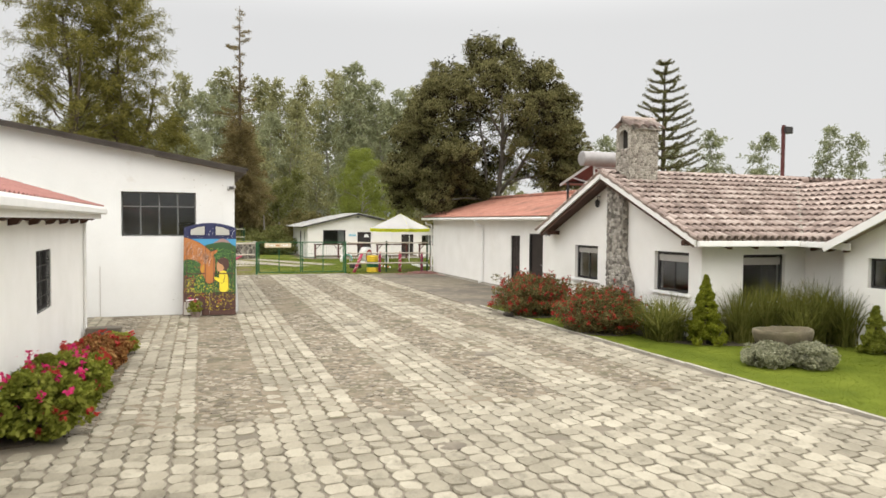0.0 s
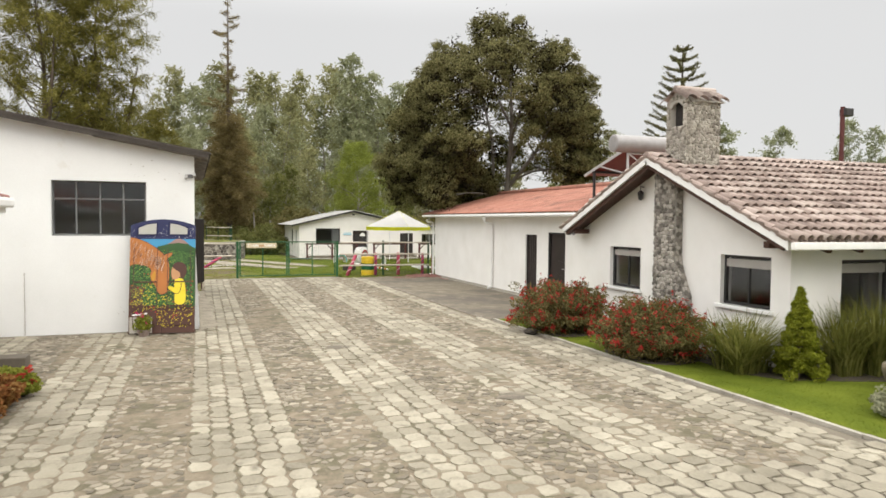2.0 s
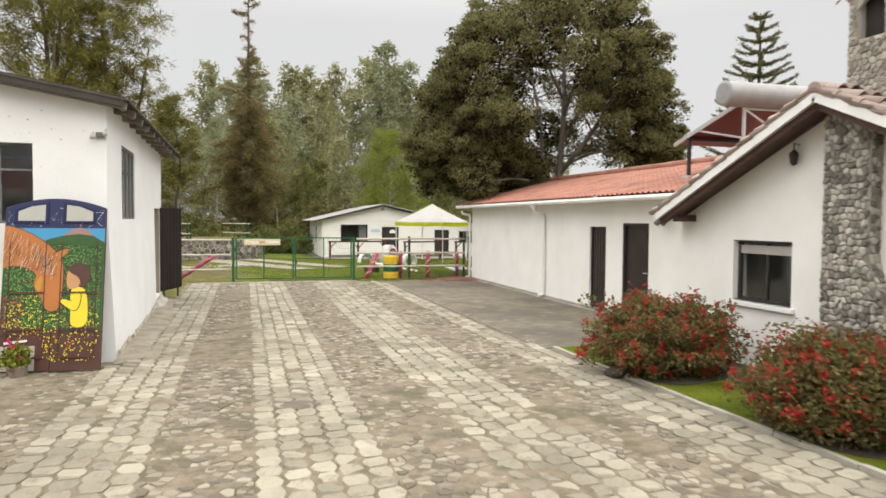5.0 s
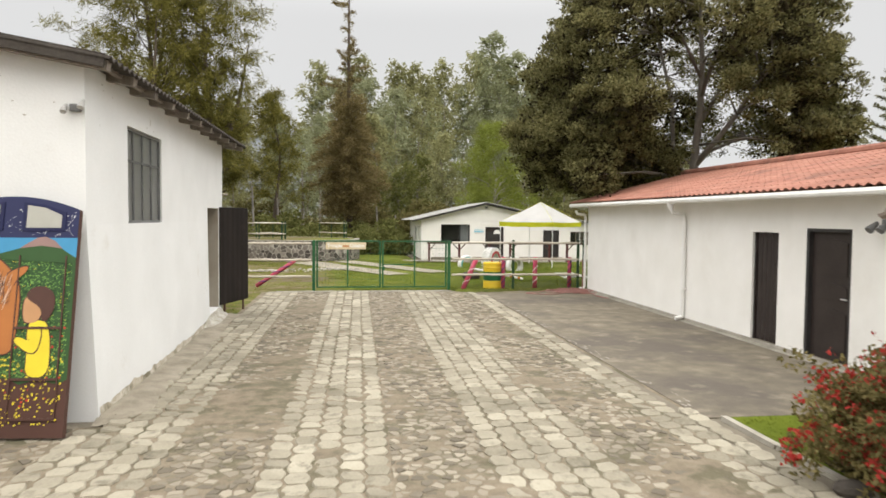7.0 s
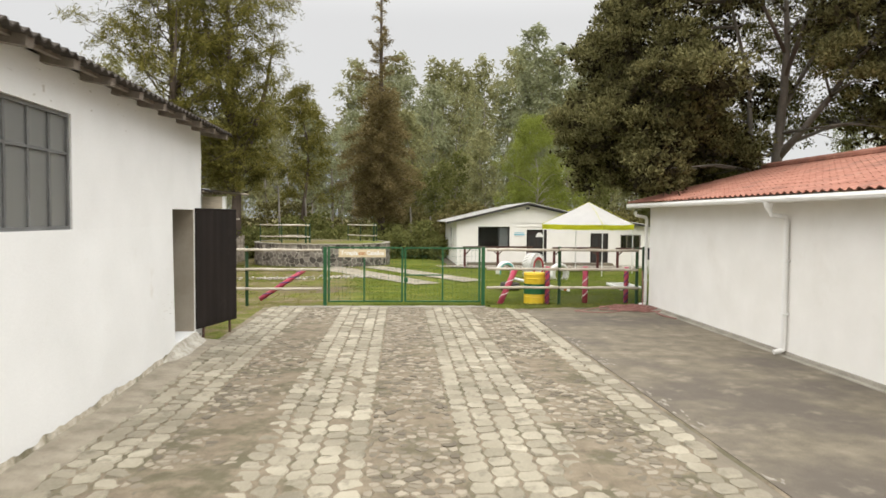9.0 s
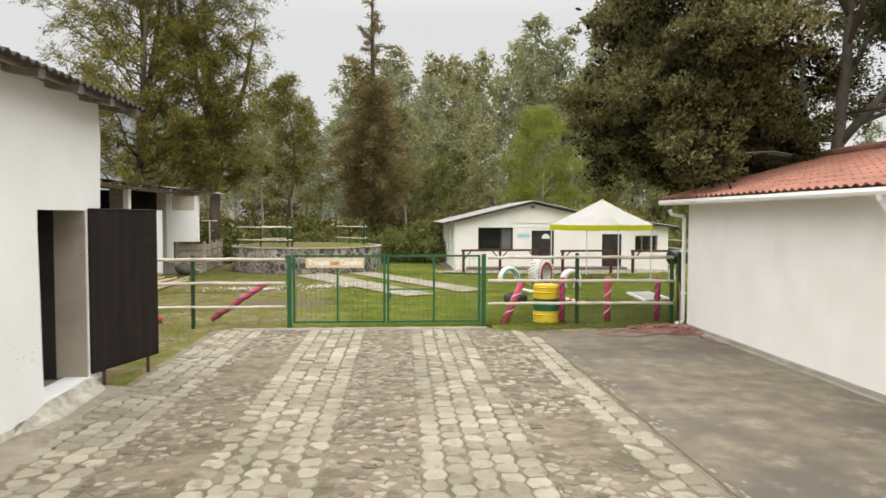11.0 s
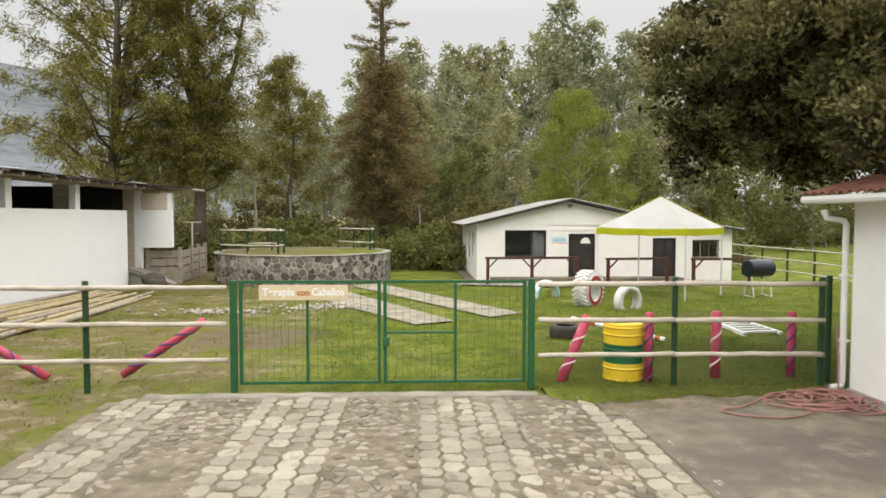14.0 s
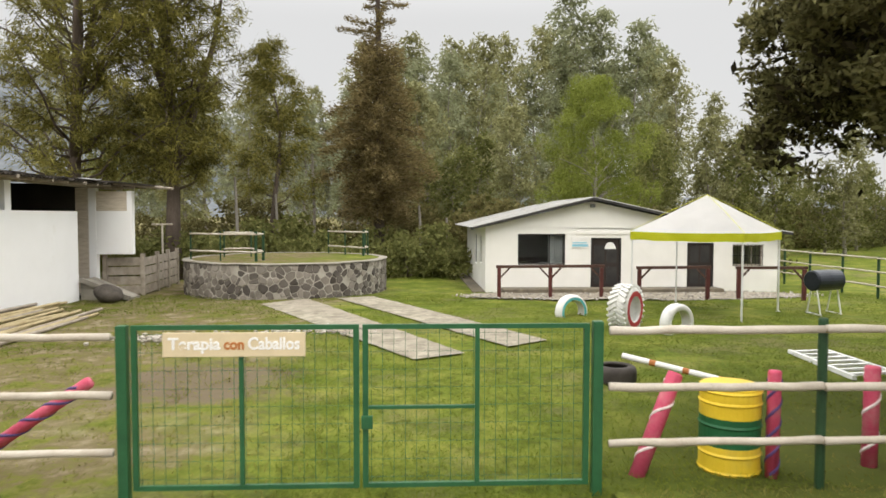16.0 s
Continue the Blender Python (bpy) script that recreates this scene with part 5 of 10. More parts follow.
ZE = ZA - 3.6 * GS
south_roof = part("roof", deck(bmesh.new(), (9.62, 12.23, ZE), (12.45, 12.23, ZE), (16.05, 15.83, ZA), (9.62, YA, ZA)), M["dark_wood"], villa, "south slope of weathered clay tiles")
north_roof = part("roof", deck(bmesh.new(), (9.62, 19.17, ZE + 0.12), (22.3, 19.17, ZE + 0.12), (22.3, YA, ZA), (9.62, YA, ZA)), M["clay_rest"], villa, "north slope of clay tiles")
wing_roof = part("roof", deck(bmesh.new(), (12.45, 12.23, ZE), (12.45, 11.2, ZE), (15.5, 11.2, ZE + 3.05 * GS), (15.5, 15.28, ZE + 3.05 * GS)), M["dark_wood"], villa, "west slope of the wing in clay tiles")
part("roof", deck(bmesh.new(), (16.05, 15.83, ZA), (15.5, 15.28, ZE + 3.05 * GS), (15.5, 5.8, ZE + 3.05 * GS), (22.3, 5.8, ZE - 0.1), (22.3, 15.83, ZA)), M["clay_rest"], villa)
porch_roof = part("roof", deck(bmesh.new(), (12.22, 11.45, 2.08), (15.6, 11.45, 2.08), (15.6, 8.65, 3.48), (12.22, 8.65, 3.48)), M["clay_rest"], villa)
part("roof", deck(bmesh.new(), (12.22, 5.85, 2.08), (15.6, 5.85, 2.08), (15.6, 8.65, 3.48), (12.22, 8.65, 3.48)), M["clay_rest"], villa)
part("gutter", B(9.58, 12.36, 12.04, 12.13, ZE - 0.1, ZE + 0.02, bevel=0.02), M["white_paint"], villa, "white box gutter under the tiles")
part("gutter", B(12.2, 12.29, 11.3, 12.03, ZE - 0.11, ZE + 0.01, bevel=0.02), M["white_paint"], villa)
# lantern in the gable
lan = part("lantern", T([(10.0, 16.55, 3.13), (10.0, 16.55, 3.08), (10.0, 16.55, 2.95), (10.0, 16.55, 2.92)], [0.02, 0.07, 0.05, 0.02], 6), M["frame_dark"], villa, "small dark lantern below the gable")
part("bracket", T([(10.09, 16.55, 3.2), (10.0, 16.55, 3.22), (10.0, 16.55, 3.12)], 0.01, 6), M["frame_dark"], lan)


# ---- chimney with river-stone cladding, part of the villa ----
def clad(parent, name, rng, panels, size, high, gap, mats, limit=300):
    """Stones over flat panels (origin, u way, v way, width, height): the first are single pieces, the others one mesh."""
    count, rest = 0, []
    for o, u, v, w, h in panels:
        o, u, v = Vector(o), Vector(u), Vector(v)
        n = u.cross(v)
        for poly in cells(0, w, 0, h, size, size * 0.85, rng):
            vs, fs = stone_data(poly, gap, high * rng.uniform(0.6, 1.25), size * 0.16, rng)
            vs = [tuple(o + u * a + v * b + n * c) for a, b, c in vs]
            if count < limit:
                me = bpy.data.meshes.new(name)
                me.from_pydata(vs, [], fs)
                me.update()
                me.materials.append(mats[0])
                under(new(name, me), parent)
                count += 1
            else:
                rest.append((vs, fs))
    if rest:
        ob = under(new(name + "_cladding", joined(name + "_cladding", rest, mats[1], lambda a, b, c: (a, b, c))), parent)
        tagged(ob, kind="stuff")


def chimney_y(z):
    """Half-width flare of the flue breast at height z on its south side."""
    return 15.28 - 0.32 * max(0.0, min(1.0, (1.75 - z) / 0.75)) ** 1.2


bm = bmesh.new()
zs = [0.0, 0.6, 1.0, 1.2, 1.4, 1.6, 1.8, 2.4, 3.2, 3.6]
prism(bm, [(15.96, -0.1), *[(chimney_y(z), z) for z in zs], (15.96, 3.62)], "x", 9.93, 10.09)
breast = part("chimney_breast", bm, M["grey_mortar"], villa, "river-stone chimney breast flaring towards its foot")
rng = random.Random(11)
count, loose = 0, []
for poly in cells(14.9, 15.96, 0.0, 3.5, 0.09, 0.078, rng):
    cx, cz = sum(p[0] for p in poly) / len(poly), sum(p[1] for p in poly) / len(poly)
    if cx < chimney_y(cz) + 0.03 or cz > 3.62 - abs(cx - YA) * GS - 0.1:
        continue
    vs, fs = stone_data(poly, 0.007, 0.03 * rng.uniform(0.6, 1.3), 0.02, rng)
    vs = [(9.93 - c, a, b) for a, b, c in vs]
    if count >= 300:
        loose.append((vs, fs))
        continue
    count += 1
    me = bpy.data.meshes.new("stone")
    me.from_pydata(vs, [], fs)
    me.update()
    me.materials.append(M["stone_part"])
    under(new("stone", me), breast)
for z0, z1 in zip(zs, zs[1:]):
    if z1 > 3.3:
        continue
    for poly in cells(9.93, 10.09, z0, z1, 0.08, 0.08, rng):
        vs, fs = stone_data(poly, 0.007, 0.02, 0.012, rng)
        loose.append(([(a, chimney_y(b) - c, b) for a, b, c in vs], fs))
tagged(under(new("stone_cladding", joined("stone_cladding", loose, M["stone"], lambda a, b, c: (a, b, c))), breast), kind="stuff")
CX0, CX1, CY0, CY1 = 10.02, 10.82, 15.13, 15.74
OY0, OY1, OZ0, OZ1 = 15.24, 15.63, 4.36, 4.72
bm = wall_plate(bmesh.new(), "x", CX0, 0.05, CY0, CY1, 4.2, OZ1, [(OY0, OY1, OZ0, OZ1)])
box(bm, CX0, CX1, CY0, CY1, 3.2, 4.2)
box(bm, CX1 - 0.16, CX1, CY0, CY1, 4.2, 4.8)
box(bm, CX0 + 0.05, CX1 - 0.16, CY0, CY0 + 0.12, 4.2, 4.8)
box(bm, CX0 + 0.05, CX1 - 0.16, CY1 - 0.12, CY1, 4.2, 4.8)
n = 10
ym = (CY0 + CY1) / 2
arch = [(OY0 + (OY1 - OY0) * i / n, OZ1 + 0.12 * math.sin(math.pi * i / n)) for i in range(n + 1)]
prism(bm, [(CY0, OZ1), *arch, (CY1, OZ1), (CY1, 4.86), (ym, 5.08), (CY0, 4.86)], "x", CX0, CX0 + 0.05)
stack = part("chimney_stack", bm, M["pale_mortar"], villa, "beige pebble-clad chimney stack with an arched smoke opening")
# flue floor in near black, shade put into its colour
part("flue_inside", B(CX0 + 0.055, CX1 - 0.165, CY0 + 0.125, CY1 - 0.125, 4.2, 4.3), M["inside_shade"], stack)
rng = random.Random(12)
W0, WY = CY1 - CY0, CX1 - CX0
panels = [((CX0, CY1, 3.55), (0, -1, 0), (0, 0, 1), W0, 0.81), ((CX0, CY1, 4.36), (0, -1, 0), (0, 0, 1), CY1 - OY1, 0.5), ((CX0, OY0, 4.36), (0, -1, 0), (0, 0, 1), OY0 - CY0, 0.5),
          ((CX0, CY0, 3.35), (1, 0, 0), (0, 0, 1), WY, 1.48), ((CX0, CY1 - 0.15, 4.88), (0, -1, 0), (0, 0, 1), W0 - 0.3, 0.1)]
clad(stack, "stone", rng, panels, 0.075, 0.022, 0.006, (M["pebble"], M["pebble_rest"]))
for i in range(4):
    x = CX0 + 0.02 + 0.26 * i
    for s_ in (-1, 1):
        for r in range(2):
            bm = bmesh.new()
            prof = [(math.cos(k * math.pi / 6) * 0.12, math.sin(k * math.pi / 6) * 0.1) for k in range(7)]
            ya, yb = ym + s_ * (0.43 - 0.2 * r), ym + s_ * (0.19 - 0.2 * r)
            za, zb = 4.83 + 0.1 * r, 4.96 + 0.1 * r
            lo = [bm.verts.new((x + p[0], ya, za + p[1])) for p in prof]
            hi = [bm.verts.new((x + p[0] * 0.88, yb, zb + p[1])) for p in prof]
            for k in range(6):
                bm.faces.new((lo[k], lo[k + 1], hi[k + 1], hi[k]))
            bmesh.ops.solidify(bm, geom=list(bm.faces), thickness=0.016)
            part("cap_tile", bm, M["clay"], stack)
part("cap_bed", prism(bmesh.new(), [(CY0 - 0.08, 4.82), (CY1 + 0.08, 4.82), (ym, 5.06)], "x", CX0 + 0.17, CX1 + 0.06), M["pale_mortar"], stack)
part("cap_ridge", T([(CX0 - 0.05, ym, 5.1), (CX1 + 0.1, ym, 5.1)], 0.075, 10), M["clay"], stack)

# sheet added just behind the arch; its near-black colour is the flue's shade
part("flue_lining", B(CX0 + 0.12, CX0 + 0.16, CY0 + 0.123, CY1 - 0.123, 4.21, 4.86), M["inside_shade"], stack, "near-black sheet behind the smoke opening, flue shade in its colour")
# ---- solar water heater on the store roof ----
heater = thing("solar_water_heater", (12.4, 21, 3.2), "solar water heater with a steel tank and reddish collector", "water heater")
part("tank", T([(11.52, 19.95, 4.56), (11.54, 19.95, 4.56), (13.6, 19.95, 4.56), (13.62, 19.95, 4.56)], [0.19, 0.235, 0.235, 0.19], 28), M["tank_steel"], heater, "pale steel storage tank", smooth=False)
bm = beam(bmesh.new(), (12.75, 20.15, 4.36), (12.75, 22.0, 3.84), 1.5, 0.03)
coll = part("collector", bm, M["red_board"], heater, "reddish collector panel")
for i in range(13):
    x = 12.05 + i * 0.117
    part("tube", T([(x, 20.1, 4.44), (x, 22.05, 3.88)], 0.024, 8), M["red_board"], coll)
for x in (12.0, 13.5):
    part("side_rail", beam(bmesh.new(), (x, 20.0, 4.44), (x, 22.12, 3.83), 0.05, 0.08), M["steel"], heater)
    part("leg", beam(bmesh.new(), (x, 19.95, 4.36), (x, 19.95, 2.95), 0.05, 0.05), M["steel"], heater, "pale steel leg")
    part("leg", beam(bmesh.new(), (x, 21.6, 3.9), (x, 21.6, 2.9), 0.06, 0.06), M["frame_dark"], heater, "dark steel leg")
    part("foot", B(x - 0.11, x + 0.11, 21.49, 21.71, 2.74 + (x - 10.68) * 0.255 - 0.02, 2.74 + (x - 10.68) * 0.255 + 0.06, bevel=0.02), M["pale_mortar"], heater, "pale mortar foot on the roof")
    part("brace", beam(bmesh.new(), (x, 19.95, 3.75), (x, 21.3, 4.05), 0.035, 0.035), M["steel"], heater)
part("brace", beam(bmesh.new(), (12.0, 19.95, 4.3), (13.45, 19.95, 3.5), 0.035, 0.035), M["steel"], heater)
part("brace", beam(bmesh.new(), (13.45, 19.95, 4.3), (12.0, 19.95, 3.5), 0.035, 0.035), M["steel"], heater)
part("cross_rail", beam(bmesh.new(), (11.98, 19.95, 4.3), (13.52, 19.95, 4.3), 0.035, 0.035), M["steel"], heater)
part("foot_rail", beam(bmesh.new(), (11.95, 21.6, 3.9), (13.55, 21.6, 3.9), 0.06, 0.05), M["frame_dark"], heater)

pole = thing("floodlight_pole", (20.0, 20.2, 0), "dark red floodlight pole behind the house", "lamp post")
part("pole", T([(20, 20.2, -0.1), (20, 20.2, 6.1)], 0.07, 10), M["red_pole"], pole)
part("lamp_head", B(19.97, 20.3, 20.05, 20.3, 5.8, 6.05, bevel=0.03), M["frame_dark"], pole, "dark floodlight head")

# ---- painted double door leaning by the hall ----
mural = thing("painted_door", (0.3, 19.9, 0), "old double door with a bright folk painting, leaning on the wall", "door")
MX0, MX1, MY = -0.33, 0.94, 19.86


def arch_z(x):
    return 2.27 + 0.13 * (1 - ((x - 0.305) / 0.635) ** 2)


def plate(poly, y0, y1):
    return prism(bmesh.new(), poly, "y", y0, y1)


xs = [MX0 + (MX1 - MX0) * i / 16 for i in range(17)]
for s, a, b in ((0, 0, 8), (1, 8, 16)):
    xx = [x + (0.004 if i == 8 and s else -0.004 if i == 8 else 0) for i, x in enumerate(xs)][a:b + 1]
    lfp = part("door_leaf", plate([(xx[0], 0.02), (xx[-1], 0.02), *[(x, arch_z(x)) for x in xx[::-1]]], MY + 0.02, MY + 0.09), M["brown_paint"], mural, "brown-painted wooden leaf")
rng = random.Random(21)
def rag(x0, x1, z, amp, n=14):
    return [(x0 + (x1 - x0) * i / n, z + amp * math.sin(i * 1.7 + z * 3) * rng.uniform(0.4, 1)) for i in range(n + 1)]
MC = 0.305
low = rag(MX0, MX1, 0.56, 0.06)
part("painted_field", plate([*low, (MX1, 1.78), *[(x, z) for x, z in rag(MX0, MX1, 1.82, 0.03)[::-1]]], MY + 0.014, MY + 0.02), M["field_paint"], mural, "painted green field")
part("painted_soil", plate([(MX0, 0.5), (-0.02, 0.5), (-0.08, 0.8), (-0.02, 0.95), (-0.12, 1.0), (MX0, 1.04)], MY + 0.0125, MY + 0.014), M["brown_paint"], mural, "painted brown soil")
part("painted_sky", plate([(MX0, 1.8), (MX1, 1.78), (MX1, 2.0), (MX0, 2.0)], MY + 0.012, MY + 0.02), M["sky_paint"], mural, "painted light blue strip")
part("painted_hill", plate([(MC - 0.18, 1.76), (MC - 0.1, 1.82), (MC + 0.08, 1.87), (MC + 0.2, 1.94), (MC + 0.42, 1.94), (MC + 0.52, 1.85), (MX1, 1.78), (MX1, 1.72)], MY + 0.009, MY + 0.012), M["field_paint"], mural, "painted green hill")
part("painted_hill", plate([(MC + 0.08, 1.87), (MC + 0.17, 1.93), (MC + 0.25, 1.98), (MC + 0.33, 1.99), (MC + 0.42, 1.95), (MC + 0.5, 1.87), (MC + 0.3, 1.9)], MY + 0.007, MY + 0.009), M["mauve_paint"], mural, "painted mauve hill top")
part("night_band", plate([(MX0, 1.98), (MX1, 1.98), *[(x, arch_z(x)) for x in xs[::-1]]], MY + 0.011, MY + 0.02), M["navy"], mural, "navy blue painted top")
for x0, x1, zl, zr in ((-0.17, 0.17, 2.21, 2.31), (0.44, 0.78, 2.31, 2.21)):
    bm = bmesh.new()
    prism(bm, [(x0 - 0.04, 2.05), (x1 + 0.04, 2.05), (x1 + 0.04, zr + 0.03), ((x0 + x1) / 2, (zl + zr) / 2 + 0.055), (x0 - 0.04, zl + 0.03)], "y", MY - 0.002, MY + 0.011)
    fr = part("light_frame", bm, M["navy_dark"], mural)
    part("light_pane", plate([(x0, 2.08), (x1, 2.08), (x1, zr), ((x0 + x1) / 2, (zl + zr) / 2 + 0.025), (x0, zl)], MY - 0.006, MY - 0.002), M["frosted"], fr, "frosted pale pane")


def smooth_ring(poly, rounds=2):
    for _ in range(rounds):
        poly = [(p[0] + (q[0] - p[0]) * f, p[1] + (q[1] - p[1]) * f) for p, q in zip(poly, poly[1:] + poly[:1]) for f in (0.25, 0.75)]
    return poly


def painted(ring, y0, mat, label="", line=0.012, rounds=2):
    """A plain painted shape in the door's plane with a dark painted outline behind it."""
    ring = smooth_ring([(MC + u, z) for u, z in ring], rounds)
    cx, cz = sum(p[0] for p in ring) / len(ring), sum(p[1] for p in ring) / len(ring)
    wide = [(x + line * (x - cx) / (math.hypot(x - cx, z - cz) + 1e-6), z + line * (z - cz) / (math.hypot(x - cx, z - cz) + 1e-6)) for x, z in ring]
    part("painted_outline", plate([(max(MX0, x), z) for x, z in wide], y0, y0 + 0.002), M["brown_paint"], mural)
    return part("painted_shape", plate([(max(MX0, x), z) for x, z in ring], y0 - 0.0015, y0), M[mat], mural, label)


# animal and figure as plain painted shapes
painted([(-0.7, 2.03), (-0.48, 1.98), (-0.3, 1.9), (-0.12, 1.78), (0.03, 1.64), (0.1, 1.54), (0.125, 1.4), (0.125, 1.2), (0.115, 1.02), (0.09, 0.85), (-0.02, 0.81), (-0.1, 0.88), (-0.13, 1.0), (-0.23, 1.13), (-0.235, 1.26), (-0.2, 1.33), (-0.33, 1.43), (-0.55, 1.46), (-0.7, 1.38)], MY + 0.006, "orange_paint", "plain orange-brown painted shape")
painted([(-0.235, 1.16), (-0.17, 1.3), (-0.14, 1.32), (-0.13, 1.22), (-0.16, 1.08)], MY + 0.004, "ochre_paint", line=0.0)
painted([(-0.03, 1.6), (0.06, 1.66), (0.19, 1.7), (0.17, 1.63), (0.06, 1.54), (0.02, 1.32), (-0.03, 1.34)], MY + 0.004, "orange_paint", "plain orange-brown painted shape")
painted([(0.22, 1.13), (0.32, 1.16), (0.42, 1.13), (0.46, 0.88), (0.45, 0.6), (0.235, 0.6), (0.24, 0.8)], MY + 0.006, "dot_yellow", "plain yellow painted shape")
painted([(0.1, 0.96), (0.13, 0.92), (0.27, 0.82), (0.34, 0.86), (0.37, 1.06), (0.31, 1.1), (0.27, 0.94), (0.14, 1.0)], MY + 0.004, "dot_yellow", "plain yellow painted shape")
painted([(0.17, 1.2), (0.2, 1.12), (0.33, 1.14), (0.36, 1.3), (0.24, 1.42), (0.17, 1.36)], MY + 0.005, "tan_paint", "plain tan painted shape")
painted([(0.19, 1.4), (0.26, 1.48), (0.38, 1.48), (0.46, 1.4), (0.46, 1.27), (0.4, 1.15), (0.35, 1.16), (0.34, 1.3), (0.24, 1.34)], MY + 0.003, "brown_paint", "plain brown painted shape")
strokes = []
rs_ = random.Random(23)
for i in range(210):
    t = rs_.random()
    x, z = MX0 + 0.02 + 0.66 * t, 2.0 - 0.4 * t ** 1.15 - rs_.random() * (0.5 - 0.25 * t)
    ln, w = rs_.uniform(0.05, 0.13), rs_.uniform(0.003, 0.006)
    y = MY + 0.002
    strokes.append(([(x, y, z), (x + w, y, z), (x + w - 0.012, y, z - ln * 0.5), (x - 0.03 + w, y, z - ln), (x - 0.03, y, z - ln), (x - 0.012, y, z - ln * 0.5)], [(0, 1, 2, 5), (5, 2, 3, 4)]))
for mat, k in (("tan_pale", 0), ("brown_paint", 1)):
    tagged(under(new("painted_strokes", joined("painted_strokes", strokes[k::2], M[mat], lambda a, b, c: (a, b, c))), mural), "fine painted strokes", kind="stuff")
part("grey_panel", plate([(MX0 + 0.02, 0.03), (0.12, 0.03), (0.12, 0.36), (MX0 + 0.02, 0.36)], MY + 0.004, MY + 0.02), M["grey_render"], mural, "grey unpainted lower panel")


def dots(name, mat, n, x0, x1, z0, z1, r0, r1, y):
    out = []
    for _ in range(n):
        x, z, r = rng.uniform(x0, x1), rng.uniform(z0, z1), rng.uniform(r0, r1)
        out.append(([(x + r * math.cos(a), y, z + r * math.sin(a)) for a in (0, 1.05, 2.1, 3.14, 4.2, 5.24)] + [(x, y - 0.003, z)], [(i, (i + 1) % 6, 6) for i in range(6)]))
    ob = under(new(name, joined(name, out, M[mat], lambda a, b, c: (a, b, c))), mural)
    tagged(ob, kind="stuff")


dots("painted_dots", "dot_yellow", 190, MC - 0.1, MX1 - 0.03, 0.14, 0.82, 0.006, 0.013, MY + 0.011)
dots("painted_dots", "dot_yellow", 130, MX0 + 0.03, 0.2, 0.45, 1.05, 0.006, 0.012, MY + 0.011)
dots("painted_dots", "dot_green", 2300, MX0 + 0.03, MX1 - 0.03, 0.6, 1.8, 0.004, 0.008, MY + 0.013)
dots("painted_dots", "field_dark", 900, MX0 + 0.03, MX1 - 0.03, 0.6, 1.8, 0.006, 0.014, MY + 0.0135)
dots("painted_dots", "dot_yellow", 160, MX0 + 0.03, MX1 - 0.03, 0.6, 1.75, 0.003, 0.006, MY + 0.0125)
dots("painted_dots", "dot_red", 60, MX0 + 0.05, MX1 - 0.05, 0.3, 1.25, 0.007, 0.015, MY + 0.01)
dots("painted_dots", "white_paint", 160, MX0 + 0.03, MX1 - 0.03, 2.0, 2.27, 0.003, 0.006, MY + 0.009)
for xa in (-0.25, 0.2, 0.4, 0.85):
    part("panel_stile", plate([(xa - 0.006, 0.18), (xa + 0.006, 0.18), (xa + 0.006, 1.8), (xa - 0.006, 1.8)], MY - 0.001, MY + 0.012), M["brown_paint"], mural)
for z in (0.2, 0.58, 1.08):
    for xa in (-0.25, 0.4):
        part("panel_rail", plate([(xa, z - 0.012), (xa + 0.45, z - 0.012), (xa + 0.45, z + 0.012), (xa, z + 0.012)], MY - 0.004, MY + 0.012), M["brown_paint"], mural)
part("signature", plate([(-0.26, 0.385), (0.02, 0.415), (0.02, 0.445), (-0.26, 0.415)], MY - 0.002, MY + 0.014), M["white_paint"], mural, "illegible white painted signature")

mural.matrix_basis = Matrix.Translation((0.3, 19.6, 0.0)) @ Matrix.Rotation(radians(-5), 4, "Z") @ Matrix.Rotation(radians(-11), 4, "X") @ Matrix.Diagonal((1.03, 1, 1.025, 1))
fpot = thing("flower_pot", (-0.03, 19.4, 0), "small terracotta pot with a pink flowering plant", "flower pot")
part("pot", T([(-0.03, 19.4, -0.01), (-0.03, 19.4, 0.02), (-0.03, 19.4, 0.14), (-0.03, 19.4, 0.15)], [0.09, 0.1, 0.14, 0.13], 14), M["clay"], fpot)
planter = solo("stone_bench", B(-2.12, -1.48, 15.95, 16.3, -0.01, 0.3, bevel=0.02), M["concrete"], "low dark concrete block at the wall corner", "bench")

# ---- fence and gate ----
rng = random.Random(31)


def log(p, q, r, mat, parent, name="rail", n=9, label=""):
    p, q = Vector(p), Vector(q)
    k = max(3, int((q - p).length / 0.25))
    pts = [p + (q - p) * (i / k) + Vector((0, rng.uniform(-1, 1), rng.uniform(-1, 1))) * r * 0.22 for i in range(k + 1)]
    return part(name, tube(bmesh.new(), pts, [r * rng.uniform(0.9, 1.1) for _ in pts], n), mat, parent, label, smooth=True)


def round_post(x, y, r, top, parent, mat="post_dark", base=-0.3):
    part("post", T([(x, y, base), (x, y, top - 0.015), (x, y, top)], [r, r, r * 0.85], 12), M[mat], parent)


